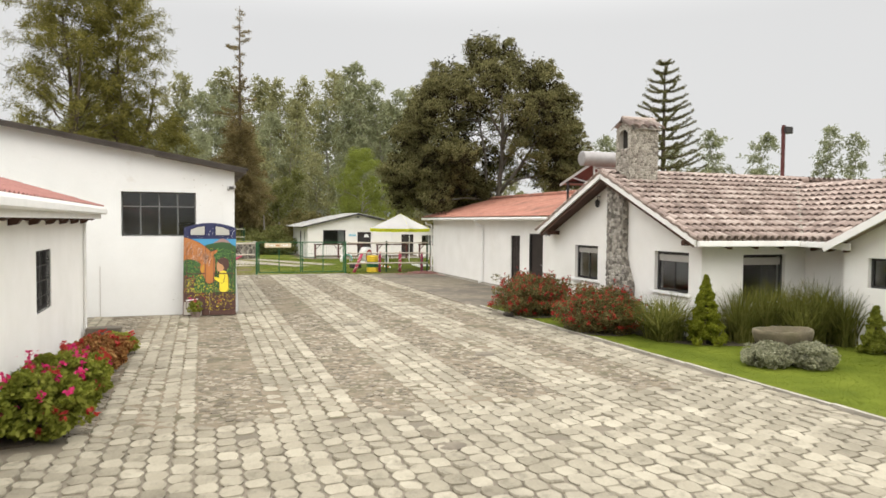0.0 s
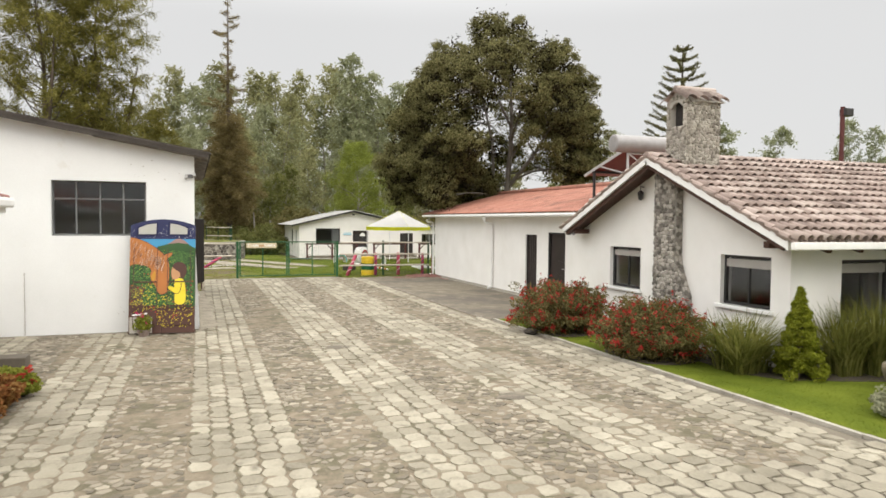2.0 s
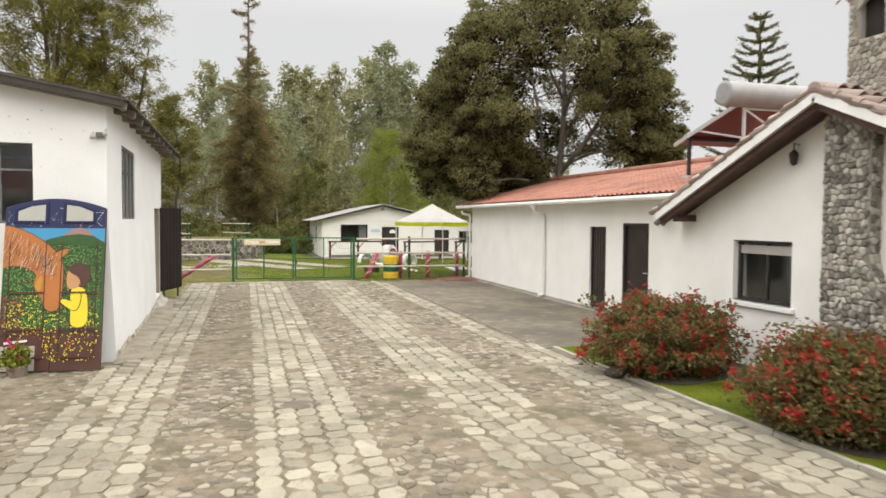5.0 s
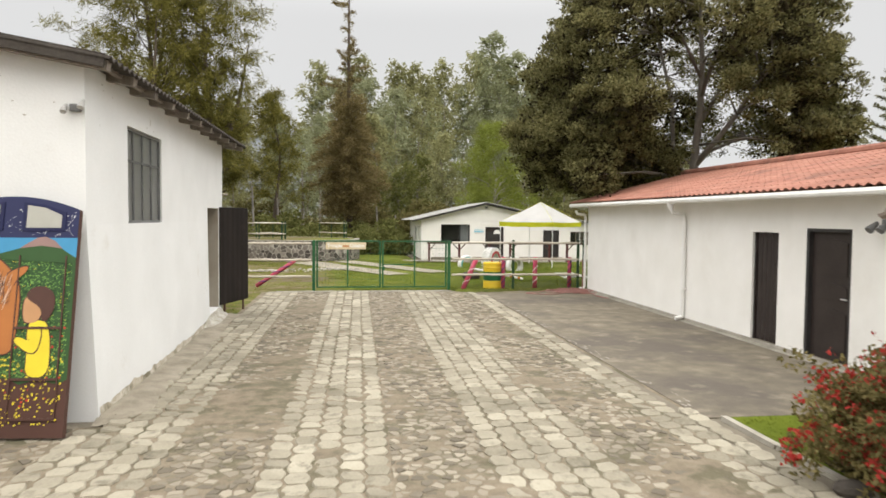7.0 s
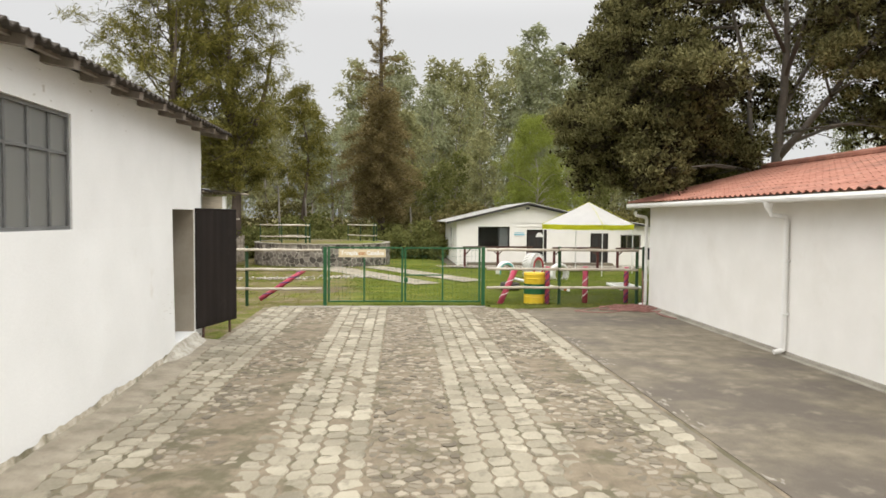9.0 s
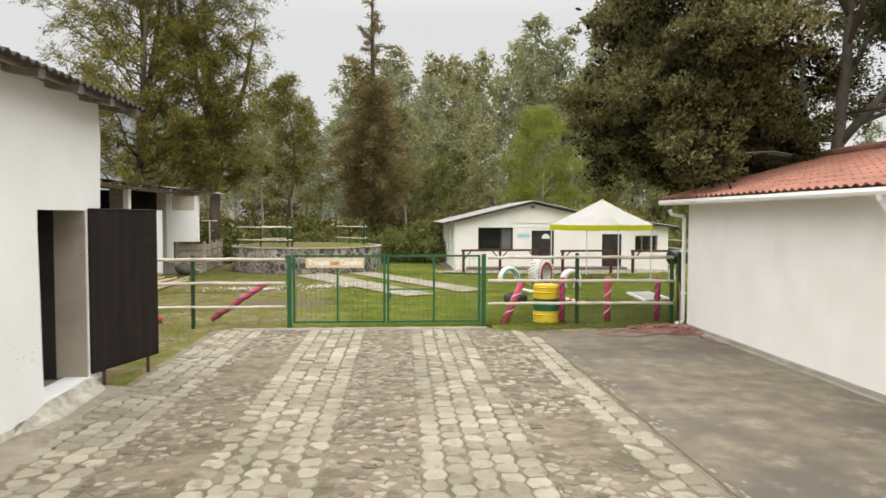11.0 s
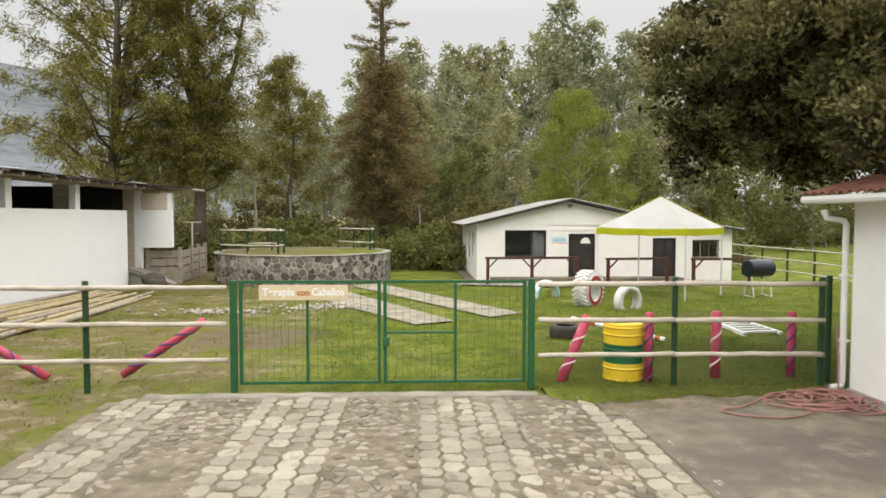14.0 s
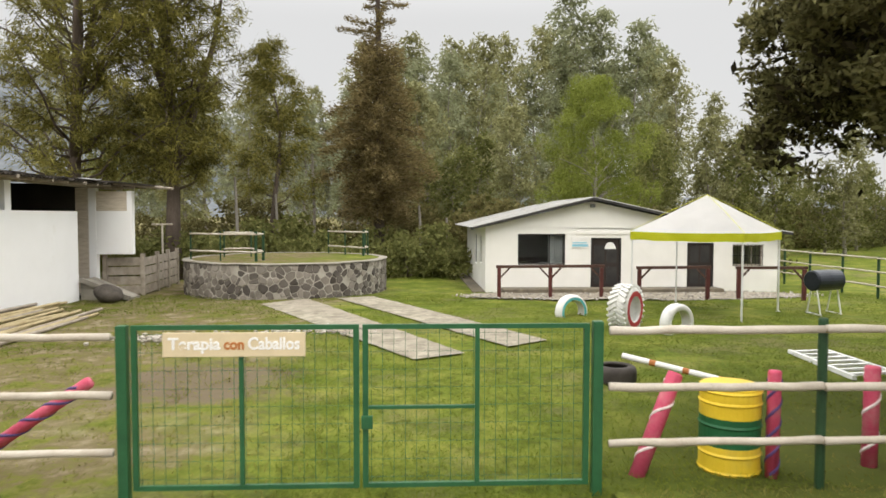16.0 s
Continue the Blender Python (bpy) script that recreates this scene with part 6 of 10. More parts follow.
fr = thing("fence", (8.9, 33.72, 0), "rail fence of bleached logs on dark green posts", "fence", "yard fences")
for x, y in ((8.86, 33.72), (10.93, 33.6), (11.22, 33.9)):
    round_post(x, y, 0.043, 1.56, fr)
for z in (0.47, 0.96, 1.47):
    log((6.9, 33.66, z), (8.82, 33.64, z), 0.037, M["pale_log"], fr)
    log((8.84, 33.64, z), (10.95, 33.56, z), 0.037, M["pale_log"], fr)
fl = thing("fence", (0.0, 33.75, 0), "rail fence of bleached logs on dark green posts", "fence", "yard fences")
for x in (0.66, -1.5, -3.6):
    round_post(x, 33.76, 0.042, 1.52, fl)
for z in (0.42, 0.92, 1.43):
    log((0.62, 33.7, z), (2.58, 33.72, z), 0.037, M["pale_log"], fl)
    log((-1.55, 33.7, z), (0.64, 33.7, z), 0.037, M["pale_log"], fl)
    log((-5.2, 33.8, z), (-1.5, 33.7, z), 0.037, M["pale_log"], fl)

gate = thing("gate", (4.7, 33.75, 0), "green steel gate with a welded wire mesh, shut", "gate")
GY = 33.75
part("gate_post", B(2.62, 2.71, GY - 0.045, GY + 0.045, -0.2, 1.52, bevel=0.008), M["green_paint"], gate)
part("gate_post", B(6.77, 6.86, GY - 0.045, GY + 0.045, -0.2, 1.54, bevel=0.008), M["green_paint"], gate)


def bar(x0, x1, z0, z1, t=0.02):
    return B(x0, x1, GY - t, GY + t, z0, z1, bevel=0.004)


for nm, x0, x1 in (("gate_leaf", 2.74, 4.70), ("gate_leaf", 4.73, 6.74)):
    bm = bar(x0, x0 + 0.05, 0.07, 1.52)
    box(bm, x1 - 0.05, x1, GY - 0.02, GY + 0.02, 0.07, 1.52)
    box(bm, x0 + 0.05, x1 - 0.05, GY - 0.02, GY + 0.02, 0.07, 0.11)
    box(bm, x0 + 0.05, x1 - 0.05, GY - 0.02, GY + 0.02, 1.48, 1.52)
    lf = part(nm, bm, M["green_paint"], gate)
    xm = 3.68 if x0 < 4 else 5.74
    part("stile", bar(xm - 0.02, xm + 0.02, 0.11, 1.48 if x0 > 4 else 1.26), M["green_paint"], lf)
    if x0 > 4:
        part("cross_bar", bar(4.78, 5.72, 0.77, 0.80), M["green_paint"], lf)
        part("latch", B(4.72, 4.82, GY - 0.05, GY - 0.02, 0.6, 0.72, bevel=0.01), M["green_paint"], lf)
    wires = []
    def wire(p, q, r):
        d = (Vector(q) - Vector(p)).normalized()
        s = d.orthogonal().normalized()
        u = d.cross(s)
        vs = [tuple(Vector(c) + (s * math.cos(k * math.tau / 4) + u * math.sin(k * math.tau / 4)) * r) for c in (p, q) for k in range(4)]
        wires.append((vs, [(k, (k + 1) % 4, 4 + (k + 1) % 4, 4 + k) for k in range(4)]))
    x = x0 + 0.075
    while x < x1 - 0.05:
        wire((x, GY, 0.1), (x, GY, 1.5), 0.0026)
        x += 0.1
    for i in range(9):
        wire((x0 + 0.04, GY + 0.004, 0.16 + i * 0.16), (x1 - 0.04, GY + 0.004, 0.16 + i * 0.16), 0.0018)
    tagged(under(new("wire_mesh", joined("wire_mesh", wires, M["wire"], lambda a, b, c: (a, b, c))), lf), kind="stuff")


def lettering(text, size, mat, parent, at, turn, label, spread=1.0):
    cu = bpy.data.curves.new("lettering", "FONT")
    cu.body, cu.size, cu.extrude, cu.align_x, cu.align_y = text, size, 0.002, "CENTER", "CENTER"
    cu.offset = 0.004
    tmp = bpy.data.objects.new("lettering_tmp", cu)
    me = bpy.data.meshes.new_from_object(tmp)
    bpy.data.objects.remove(tmp)
    me.materials.append(mat)
    m = Matrix.Translation(at) @ Euler(turn).to_matrix().to_4x4() @ Matrix.Diagonal((spread, 1, 1, 1))
    me.transform(m)
    return tagged(under(new("lettering", me), parent), label)


sign = thing("sign_board", (3.62, 33.7, 1.35), "tan wooden sign lettered Terapia con Caballos on the gate", "sign")
part("board", B(3.02, 4.24, GY - 0.045, GY - 0.022, 1.25, 1.46, bevel=0.005), M["sign_tan"], sign)
lettering("Terapia", 0.145, M["white_paint"], sign, (3.29, GY - 0.048, 1.36), (radians(90), 0, 0), "white painted lettering", 1.0)
lettering("con", 0.125, M["orange_paint"], sign, (3.63, GY - 0.048, 1.355), (radians(90), 0, 0), "orange painted lettering", 0.95)
lettering("Caballos", 0.145, M["white_paint"], sign, (3.97, GY - 0.048, 1.36), (radians(90), 0, 0), "white painted lettering", 0.9)


# ---- play things in the meadow ----
def painted_pole(p, q, r, label, stripe="purple"):
    th = thing("painted_pole", p, label, "pole", "pink poles")
    p, q = Vector(p), Vector(q)
    part("pole", tube(bmesh.new(), [p, p + (q - p) * 0.98, q], [r, r, r * 0.88], 16), M["pink"], th, smooth=True)
    d = (q - p).normalized()
    s = d.orthogonal().normalized()
    u = d.cross(s)
    for k, mat in ((0.0, stripe), (math.pi if stripe == "purple" else 0.5, stripe)) if stripe != "pink_white" else ((0.0, stripe),):
        pts = [p + (q - p) * (0.06 + 0.86 * i / 44) + (s * math.cos(k + i * 0.33) + u * math.sin(k + i * 0.33)) * (r - 0.006) for i in range(45)]
        part("stripe", tube(bmesh.new(), pts, [0.017] * 45, 6), M[mat], th)
    return th


def gz(x, y):
    return ground_z(x, y) - 0.03


painted_pole((7.33, 34.2, gz(7, 34)), (7.8, 34.45, 0.9), 0.078, "pink striped pole leaning beside the barrel", "pink_white")
for x, y, h in ((8.62, 34.1, 1.0), (9.72, 34.3, 0.99), (10.86, 34.25, 0.98)):
    painted_pole((x, y, gz(x, y)), (x + 0.01, y, h), 0.074 if 9 < x < 10 else 0.062, "upright pink pole with spiral stripes in the grass", "pink_white" if 9 < x < 10 else "purple")
painted_pole((0.86, 34.45, 0.06), (2.05, 34.5, 0.86), 0.06, "fallen pink pole propped on the fence rail")
painted_pole((-0.2, 34.4, 0.05), (-1.7, 34.6, 0.85), 0.06, "fallen pink pole propped on the fence rail")

barrel = thing("barrel", (8.2, 34.3, 0), "yellow steel barrel with a dark green band", "barrel")
bx, by, bz = 8.32, 34.36, gz(8.2, 34.3)


def ringed(z0, z1, r, ribs, mat, name, parent, label=""):
    zz, rr = [z0], [r]
    for rz in ribs:
        zz += [rz - 0.02, rz, rz + 0.02]
        rr += [r, r + 0.012, r]
    zz.append(z1), rr.append(r)
    return part(name, tube(bmesh.new(), [(bx, by, z) for z in zz], rr, 32), M[mat], parent, label, smooth=False)


ringed(bz, bz + 0.3, 0.29, [bz + 0.05, bz + 0.22], "yellow", "lower_body", barrel)
ringed(bz + 0.3, bz + 0.58, 0.2895, [bz + 0.5], "barrel_green", "band", barrel, "dark green painted band")
ringed(bz + 0.58, bz + 0.87, 0.29, [bz + 0.72, bz + 0.83], "yellow", "upper_body", barrel)
part("lid", tube(bmesh.new(), [(bx, by, bz + 0.868), (bx, by, bz + 0.88)], [0.275, 0.275], 32), M["yellow"], barrel)


def tyre(name, x, y, R, r, turn, sink, mats, label, lugs=False, flat=False, inner=""):
    th = thing(name, (x, y, ground_z(x, y)), label, "tyre", "painted tyres" if not flat else "")
    cz = ground_z(x, y) + (R + r - sink if not flat else r * 0.95)
    prof = [(0.62, -1.0), (0.9, -1.0), (1.05, -0.8), (1.1, -0.4), (1.1, 0.4), (1.05, 0.8), (0.9, 1.0), (0.62, 1.0), (0.55, 0.85), (0.8, 0.6), (0.85, 0.0), (0.8, -0.6), (0.55, -0.85)]
    def ring(bm, pr, sc=1.0):
        n = 40
        rows = []
        for i in range(n):
            a = i * math.tau / n
            row = []
            for pr_r, pr_w in pr:
                rad, w = R + (pr_r - 0.85) * r * 2.0 * sc, pr_w * r * 1.05
                if flat:
                    c = Vector((rad * math.cos(a), rad * math.sin(a), w))
                else:
                    c = Vector((rad * math.cos(a), w, rad * math.sin(a)))
                    c = Euler((0, 0, turn)).to_matrix() @ c
                row.append(bm.verts.new(c + Vector((x, y, cz))))
            rows.append(row)
        m = len(pr)
        for i in range(n):
            a, b = rows[i], rows[(i + 1) % n]
            for k in range(m):
                bm.faces.new((a[k], a[(k + 1) % m], b[(k + 1) % m], b[k]))
        return bm
    body = part("carcass", ring(bmesh.new(), prof), M[mats[0]], th, smooth=True)
    if inner:
        pr2 = [(0.6, -1.01), (0.86, -1.012), (0.86, -1.03), (0.6, -1.03)]
        part("painted_rim", ring(bmesh.new(), pr2), M[inner], th, "painted rim band")
    if lugs:
        for i in range(26):
            a = i * math.tau / 26
            for s in (-1, 1):
                a2 = a + (0.0 if s < 0 else 0.12)
                c = Vector(((R + 0.33 * r * 1.7) * math.cos(a2), s * r * 0.5, (R + 0.33 * r * 1.7) * math.sin(a2)))
                m = Matrix.Translation((x, y, cz)) @ Matrix.Rotation(turn, 4, "Z") @ Matrix.Translation(c) @ Matrix.Rotation(-a2, 4, "Y") @ Matrix.Rotation(s * 0.5, 4, "X")
                bm = B(-0.035, 0.035, -r * 0.5, r * 0.5, -0.03, 0.03)
                bmesh.ops.transform(bm, matrix=m, verts=bm.verts)
                part("tread_block", bm, M[mats[0]], body)
    return th


tyre("tyre", 9.35, 45.6, 0.39, 0.13, radians(24), 0.42, ["rubber_white"], "white and teal tyre half sunk in the grass", inner="rubber_teal")
tyre("tyre", 10.2, 43.7, 0.42, 0.22, radians(48), 0.22, ["rubber_white"], "big white tractor tyre with a red inner rim", lugs=True, inner="rubber_red")
tyre("tyre", 11.05, 42.75, 0.37, 0.13, radians(27), 0.29, ["rubber_white"], "white painted tyre half sunk in the grass")
tyre("tyre", 8.28, 38.1, 0.26, 0.13, 0, 0, ["rubber"], "worn black tyre lying flat in the grass", flat=True)

beamp = thing("balance_pole", (9.0, 38.4, 0.2), "white pole with orange bands resting on the tyre", "pole")
p, q = Vector((8.45, 38.3, 0.3)), Vector((10.1, 37.4, -0.0))
part("pole", tube(bmesh.new(), [p, q], 0.045, 12), M["white_paint"], beamp)
for k in (0.22, 0.48, 0.75, 0.9):
    part("band", tube(bmesh.new(), [p + (q - p) * k, p + (q - p) * (k + 0.05)], 0.047, 12), M["orange_paint"], beamp)
ladder = thing("ladder", (12.1, 39, 0), "white wooden ladder lying in the grass", "ladder")
a0, a1, b0, b1 = Vector((12.2, 40.2, 0)), Vector((12.0, 38.0, 0)), Vector((12.9, 40.3, 0)), Vector((12.85, 38.15, 0))
for p, q in ((a0, a1), (b0, b1)):
    part("side_rail", beam(bmesh.new(), p + Vector((0, 0, ground_z(*p.xy) + 0.05)), q + Vector((0, 0, ground_z(*q.xy) + 0.05)), 0.07, 0.07), M["white_paint"], ladder)
for i in range(7):
    t = (i + 0.5) / 7
    p, q = a0.lerp(a1, t), b0.lerp(b1, t)
    part("rung", beam(bmesh.new(), p + Vector((0, 0, ground_z(*p.xy) + 0.07)), q + Vector((0, 0, ground_z(*q.xy) + 0.07)), 0.08, 0.04), M["white_paint"], ladder)

# hitching rails before the cottage
for (xa, ya), (xb, yb), nposts in (((7.98, 49.75), (11.28, 49.7), 3), ((12.35, 49.2), (14.5, 49.1), 2), ((15.5, 49.1), (17.42, 48.75), 2)):
    th = thing("hitching_rail", ((xa + xb) / 2, ya, ground_z(xa, ya)), "reddish-brown timber hitching rail with braces", "rail", "hitching rails")
    part("rail", beam(bmesh.new(), (xa - 0.1, ya, 0.86), (xb + 0.1, yb, 0.88), 0.1, 0.09), M["dark_wood"], th)
    for i in range(nposts):
        t = i / (nposts - 1)
        x, y = xa + (xb - xa) * t, ya + (yb - ya) * t
        part("post", B(x - 0.055, x + 0.055, y - 0.055, y + 0.055, ground_z(x, y) - 0.2, 0.83, bevel=0.008), M["red_pole"], th)
        for s in (-1, 1):
            if 0 <= t + s * 0.01 <= 1:
                part("brace", beam(bmesh.new(), (x + s * 0.03, y, 0.5), (x + s * 0.34, y, 0.82), 0.05, 0.05), M["dark_wood"], th)

# pop-up tent
tent = thing("canopy_tent", (13.45, 46.3, ground_z(13, 46)), "white pop-up canopy tent with a lime-yellow valance", "tent")
TC = Vector((13.2, 46.25, 0))
e1, e2 = Vector((1.0, 1.02, 0)).normalized(), Vector((-1.02, 1.0, 0)).normalized()
cor = [TC + e1 * a * 1.45 + e2 * b * 1.45 for a, b in ((-1, -1), (1, -1), (1, 1), (-1, 1))]
for c in cor:
    z0 = ground_z(c.x, c.y)
    lg = part("leg", B(c.x - 0.018, c.x + 0.018, c.y - 0.018, c.y + 0.018, z0, 1.98), M["white_metal"], tent, "thin white metal leg")
    part("foot", B(c.x - 0.05, c.x + 0.05, c.y - 0.05, c.y + 0.05, z0, z0 + 0.01), M["white_metal"], lg)
bm = bmesh.new()
ap = bm.verts.new((TC.x, TC.y, 3.06))
n = 8
ring = []
for i in range(4):
    a, b = cor[i] + (cor[i] - TC) * 0.03, cor[(i + 1) % 4] + (cor[(i + 1) % 4] - TC) * 0.03
    for k in range(n):
        t = k / n
        p = a.lerp(b, t)
        ring.append((p, 2.06 - 0.02 * math.sin(math.pi * t)))
mid = [bm.verts.new((TC.x + (p.x - TC.x) * 0.5, TC.y + (p.y - TC.y) * 0.5, 3.06 + (z - 3.06) * 0.52)) for p, z in ring]
low = [bm.verts.new((p.x, p.y, z)) for p, z in ring]
for i in range(len(ring)):
    j = (i + 1) % len(ring)
    bm.faces.new((ap, mid[i], mid[j]))
    bm.faces.new((mid[i], low[i], low[j], mid[j]))
bmesh.ops.solidify(bm, geom=list(bm.faces), thickness=0.008)
part("canopy", bm, M["canvas"], tent, "white canopy cloth")
bm = bmesh.new()
up = [bm.verts.new((p.x, p.y, z + 0.005)) for p, z in ring]
dn = [bm.verts.new((p.x, p.y, z - 0.21 + 0.012 * math.sin(i * 2.1))) for i, (p, z) in enumerate(ring)]
for i in range(len(ring)):
    j = (i + 1) % len(ring)
    bm.faces.new((up[i], up[j], dn[j], dn[i]))
bmesh.ops.solidify(bm, geom=list(bm.faces), thickness=0.006)
part("valance", bm, M["neon"], tent, "lime-yellow valance")
for c in cor:
    o = (c - TC) * 1.035
    part("seam", T([(TC.x, TC.y, 3.07), (TC.x + o.x * 0.5, TC.y + o.y * 0.5, 2.61), (TC.x + o.x, TC.y + o.y, 2.07)], 0.005, 6), M["neon"], tent, "thin yellow piping")

# drum on a stand
drum = thing("drum_stand", (16.2, 45.7, ground_z(16, 45.7)), "blue-black plastic drum on a thin white stand", "drum")
dz = 0.78
part("drum", T([(15.75, 45.55, dz), (15.78, 45.56, dz), (16.2, 45.7, dz), (16.62, 45.84, dz), (16.65, 45.85, dz)], [0.24, 0.275, 0.285, 0.275, 0.24], 24), M["black_plastic"], drum)
for x, y in ((15.85, 45.58), (16.55, 45.82)):
    for s in (-1, 1):
        part("leg", T([(x, y + s * 0.12, dz - 0.2), (x, y + s * 0.32, ground_z(x, y))], 0.018, 8), M["white_metal"], drum)
    part("foot_bar", T([(x, y - 0.36, ground_z(x, y) + 0.02), (x, y + 0.36, ground_z(x, y) + 0.02)], 0.018, 8), M["white_metal"], drum)

# fence of the paddock on the far side
pf = thing("paddock_fence", (21, 52, ground_z(21, 52)), "fence of pale rails on dark posts round the paddock", "fence")
line = [(20.1 + 0.06 * math.sin(k * 1.7), 58.4 - 1.83 * k) for k in range(11)]
for x, y in line:
    part("post", T([(x, y, ground_z(x, y) - 0.2), (x, y, 1.2)], 0.045, 8), M["post_dark"], pf)
for (x0, y0), (x1, y1) in zip(line, line[1:]):
    for z in (0.25, 0.7, 1.14):
        log((x0 - 0.05, y0, z), (x1 - 0.05, y1, z + 0.01), 0.03, M["pale_log"], pf)

# ---- cottage ----
cot = thing("cottage", (12.7, 55, -0.15), "low white cottage with a grey sheet roof", "house")
CY, CZ = 51.7, -0.2
cw = [(8.88, 10.55, 0.78, 1.86), (11.45, 12.53, CZ, 1.72), (14.88, 15.84, CZ, 1.55), (16.51, 17.6, 0.75, 1.47)]
part("wall", wall_plate(bmesh.new(), "y", CY, 0.2, 7.75, 18.15, CZ - 0.1, 2.0, cw), M["plaster"], cot)
bm = bmesh.new()
prism(bm, [(7.75, 2.0), (18.15, 2.0), (18.15, 1.93), (14.2, 2.42), (11.47, 3.0), (7.75, 2.1)], "y", CY, CY + 0.2)
part("gable", bm, M["plaster"], cot)
sw = [(53.0, 53.7, 0.75, 1.75), (54.9, 55.9, 0.6, 1.75)]
part("wall", wall_plate(bmesh.new(), "x", 7.75, 0.2, CY + 0.2, 59.5, CZ - 0.1, 2.12, sw), M["plaster"], cot)
part("wall", wall_plate(bmesh.new(), "x", 18.15, -0.2, CY + 0.2, 59.5, CZ - 0.1, 1.95), M["plaster"], cot)
part("wall", wall_plate(bmesh.new(), "y", 59.5, -0.2, 7.95, 17.75, CZ - 0.1, 2.0), M["plaster"], cot)
# added near-black back and ceiling, the cottage's inner shade as colour
part("inner_wall", B(8.0, 17.7, 54.2, 54.3, CZ, 1.95), M["inside_shade"], cot)
part("shade_ceiling", B(8.0, 17.7, 52.0, 59.2, 1.95, 2.0), M["inside_shade"], cot)
part("step", B(8.3, 15.9, 50.95, CY, CZ - 0.1, 0.0, bevel=0.02), M["concrete"], cot, "low concrete step along the front")
part("plinth", B(7.3, 7.75, CY, 59.5, CZ - 0.1, CZ + 0.06), M["concrete"], cot)
window(cot, "y", CY, -1, *cw[0], bars_u=[10.0], fw=0.05, depth=0.1, curtain=(9.98, 10.5))
window(cot, "y", CY, -1, *cw[3], bars_u=[16.87, 17.23], fw=0.04, depth=0.1, frame_mat="grey_wood")
grille = thing("window_grille", (17.05, CY - 0.05, 0.75), "dark iron grille before the cottage window", "grille")
for k in range(9):
    part("bar", T([(16.53 + k * 0.131, CY - 0.04, 0.73), (16.53 + k * 0.131, CY - 0.04, 1.49)], 0.009, 6), M["frame_dark"], grille)
for z in (0.75, 1.1, 1.47):
    part("bar", T([(16.48, CY - 0.035, z), (17.63, CY - 0.035, z)], 0.01, 6), M["frame_dark"], grille)
for a, b, c, d in sw:
    window(cot, "x", 7.75, -1, a, b, c, d, fw=0.06, depth=0.1)
for a, b, c, d in (cw[1], cw[2]):
    dd = part("door", B(a + 0.05, b - 0.05, CY + 0.08, CY + 0.12, c + 0.15, d - 0.04, bevel=0.005), M["dark_metal"], cot, "dark panelled door, shut")
    bm = bmesh.new()
    for x0, x1, z0, z1 in ((a, a + 0.05, c, d), (b - 0.05, b, c, d), (a + 0.05, b - 0.05, d - 0.04, d)):
        box(bm, x0, x1, CY + 0.03, CY + 0.15, z0, z1)
    part("door_frame", bm, M["frame_dark"], dd)
    for za in (0.1, 0.85):
        for xa in (a + 0.14, (a + b) / 2 + 0.04):
            part("raised_panel", B(xa, xa + (b - a) / 2 - 0.18, CY + 0.07, CY + 0.08, za, za + 0.6), M["frame_dark"], dd)
bm = bmesh.new()
prism(bm, [(12.15 + 0.2 * math.cos(a * math.pi / 8), 1.33 + 0.24 * math.sin(a * math.pi / 8)) for a in range(9)], "y", CY + 0.06, CY + 0.068)
part("door_emblem", bm, M["white_paint"], cot, "plain white half-round emblem on the door")
sg = part("wall_sign", B(10.76, 11.36, CY - 0.03, CY, 1.38, 1.74, bevel=0.004), M["white_paint"], cot, "pale blue and white wall sign")
part("sign_stripe", B(10.78, 11.34, CY - 0.034, CY - 0.03, 1.42, 1.5), M["sign_blue"], sg)
part("sign_stripe", B(10.8, 11.3, CY - 0.034, CY - 0.03, 1.53, 1.57), M["sign_blue"], sg)
part("lintel_band", B(10.9, 13.0, CY - 0.03, CY - 0.002, 1.85, 1.92), M["plaster"], cot)
for x0, z0, x1, z1 in ((7.2, 2.1, 11.47, 3.14), (18.5, 1.93, 14.2, 2.55), ):
    bm = bmesh.new()
    wave_sheet(bm, (x0, CY - 0.35, z0), (0, 8.5, 0), (x1 - x0, 0, z1 - z0), 6, 1, 0.25, 0.02, 0.02)
    part("roof", bm, M["old_zinc"], cot, "pale grey ribbed sheet roof")
bm = bmesh.new()
wave_sheet(bm, (14.25, CY - 0.35, 2.545), (0, 8.5, 0), (-2.78, 0, 0.59), 6, 1, 0.25, 0.02, 0.02)
part("roof", bm, M["old_zinc"], cot)
for p, q in (((7.2, 2.05), (11.47, 3.09)), ((11.47, 3.09), (14.2, 2.5)), ((14.2, 2.5), (18.5, 1.88))):
    part("barge_board", beam(bmesh.new(), (p[0], CY - 0.33, p[1]), (q[0], CY - 0.33, q[1]), 0.03, 0.1), M["frame_dark"], cot, "dark barge board")
part("gable_lamp", B(11.4, 11.56, CY - 0.15, CY, 2.78, 2.9, bevel=0.02), M["frame_grey"], cot)
bm = bmesh.new()
vs = []
rg = random.Random(3)
for i in range(60):
    a = i * math.tau / 60
    vs.append((12.7 + 5.8 * math.cos(a) * rg.uniform(0.9, 1.04), 50.2 + 1.35 * math.sin(a) * rg.uniform(0.75, 1.12), ground_z(0, 50) + 0.045))
bm.faces.new([bm.verts.new(v) for v in vs])
bmesh.ops.triangulate(bm, faces=list(bm.faces))
solo("gravel", bm, M["dust"], "thin pale gravel before the cottage", "gravel", kind="structure")
rs = np.random.RandomState(33)
heap = []
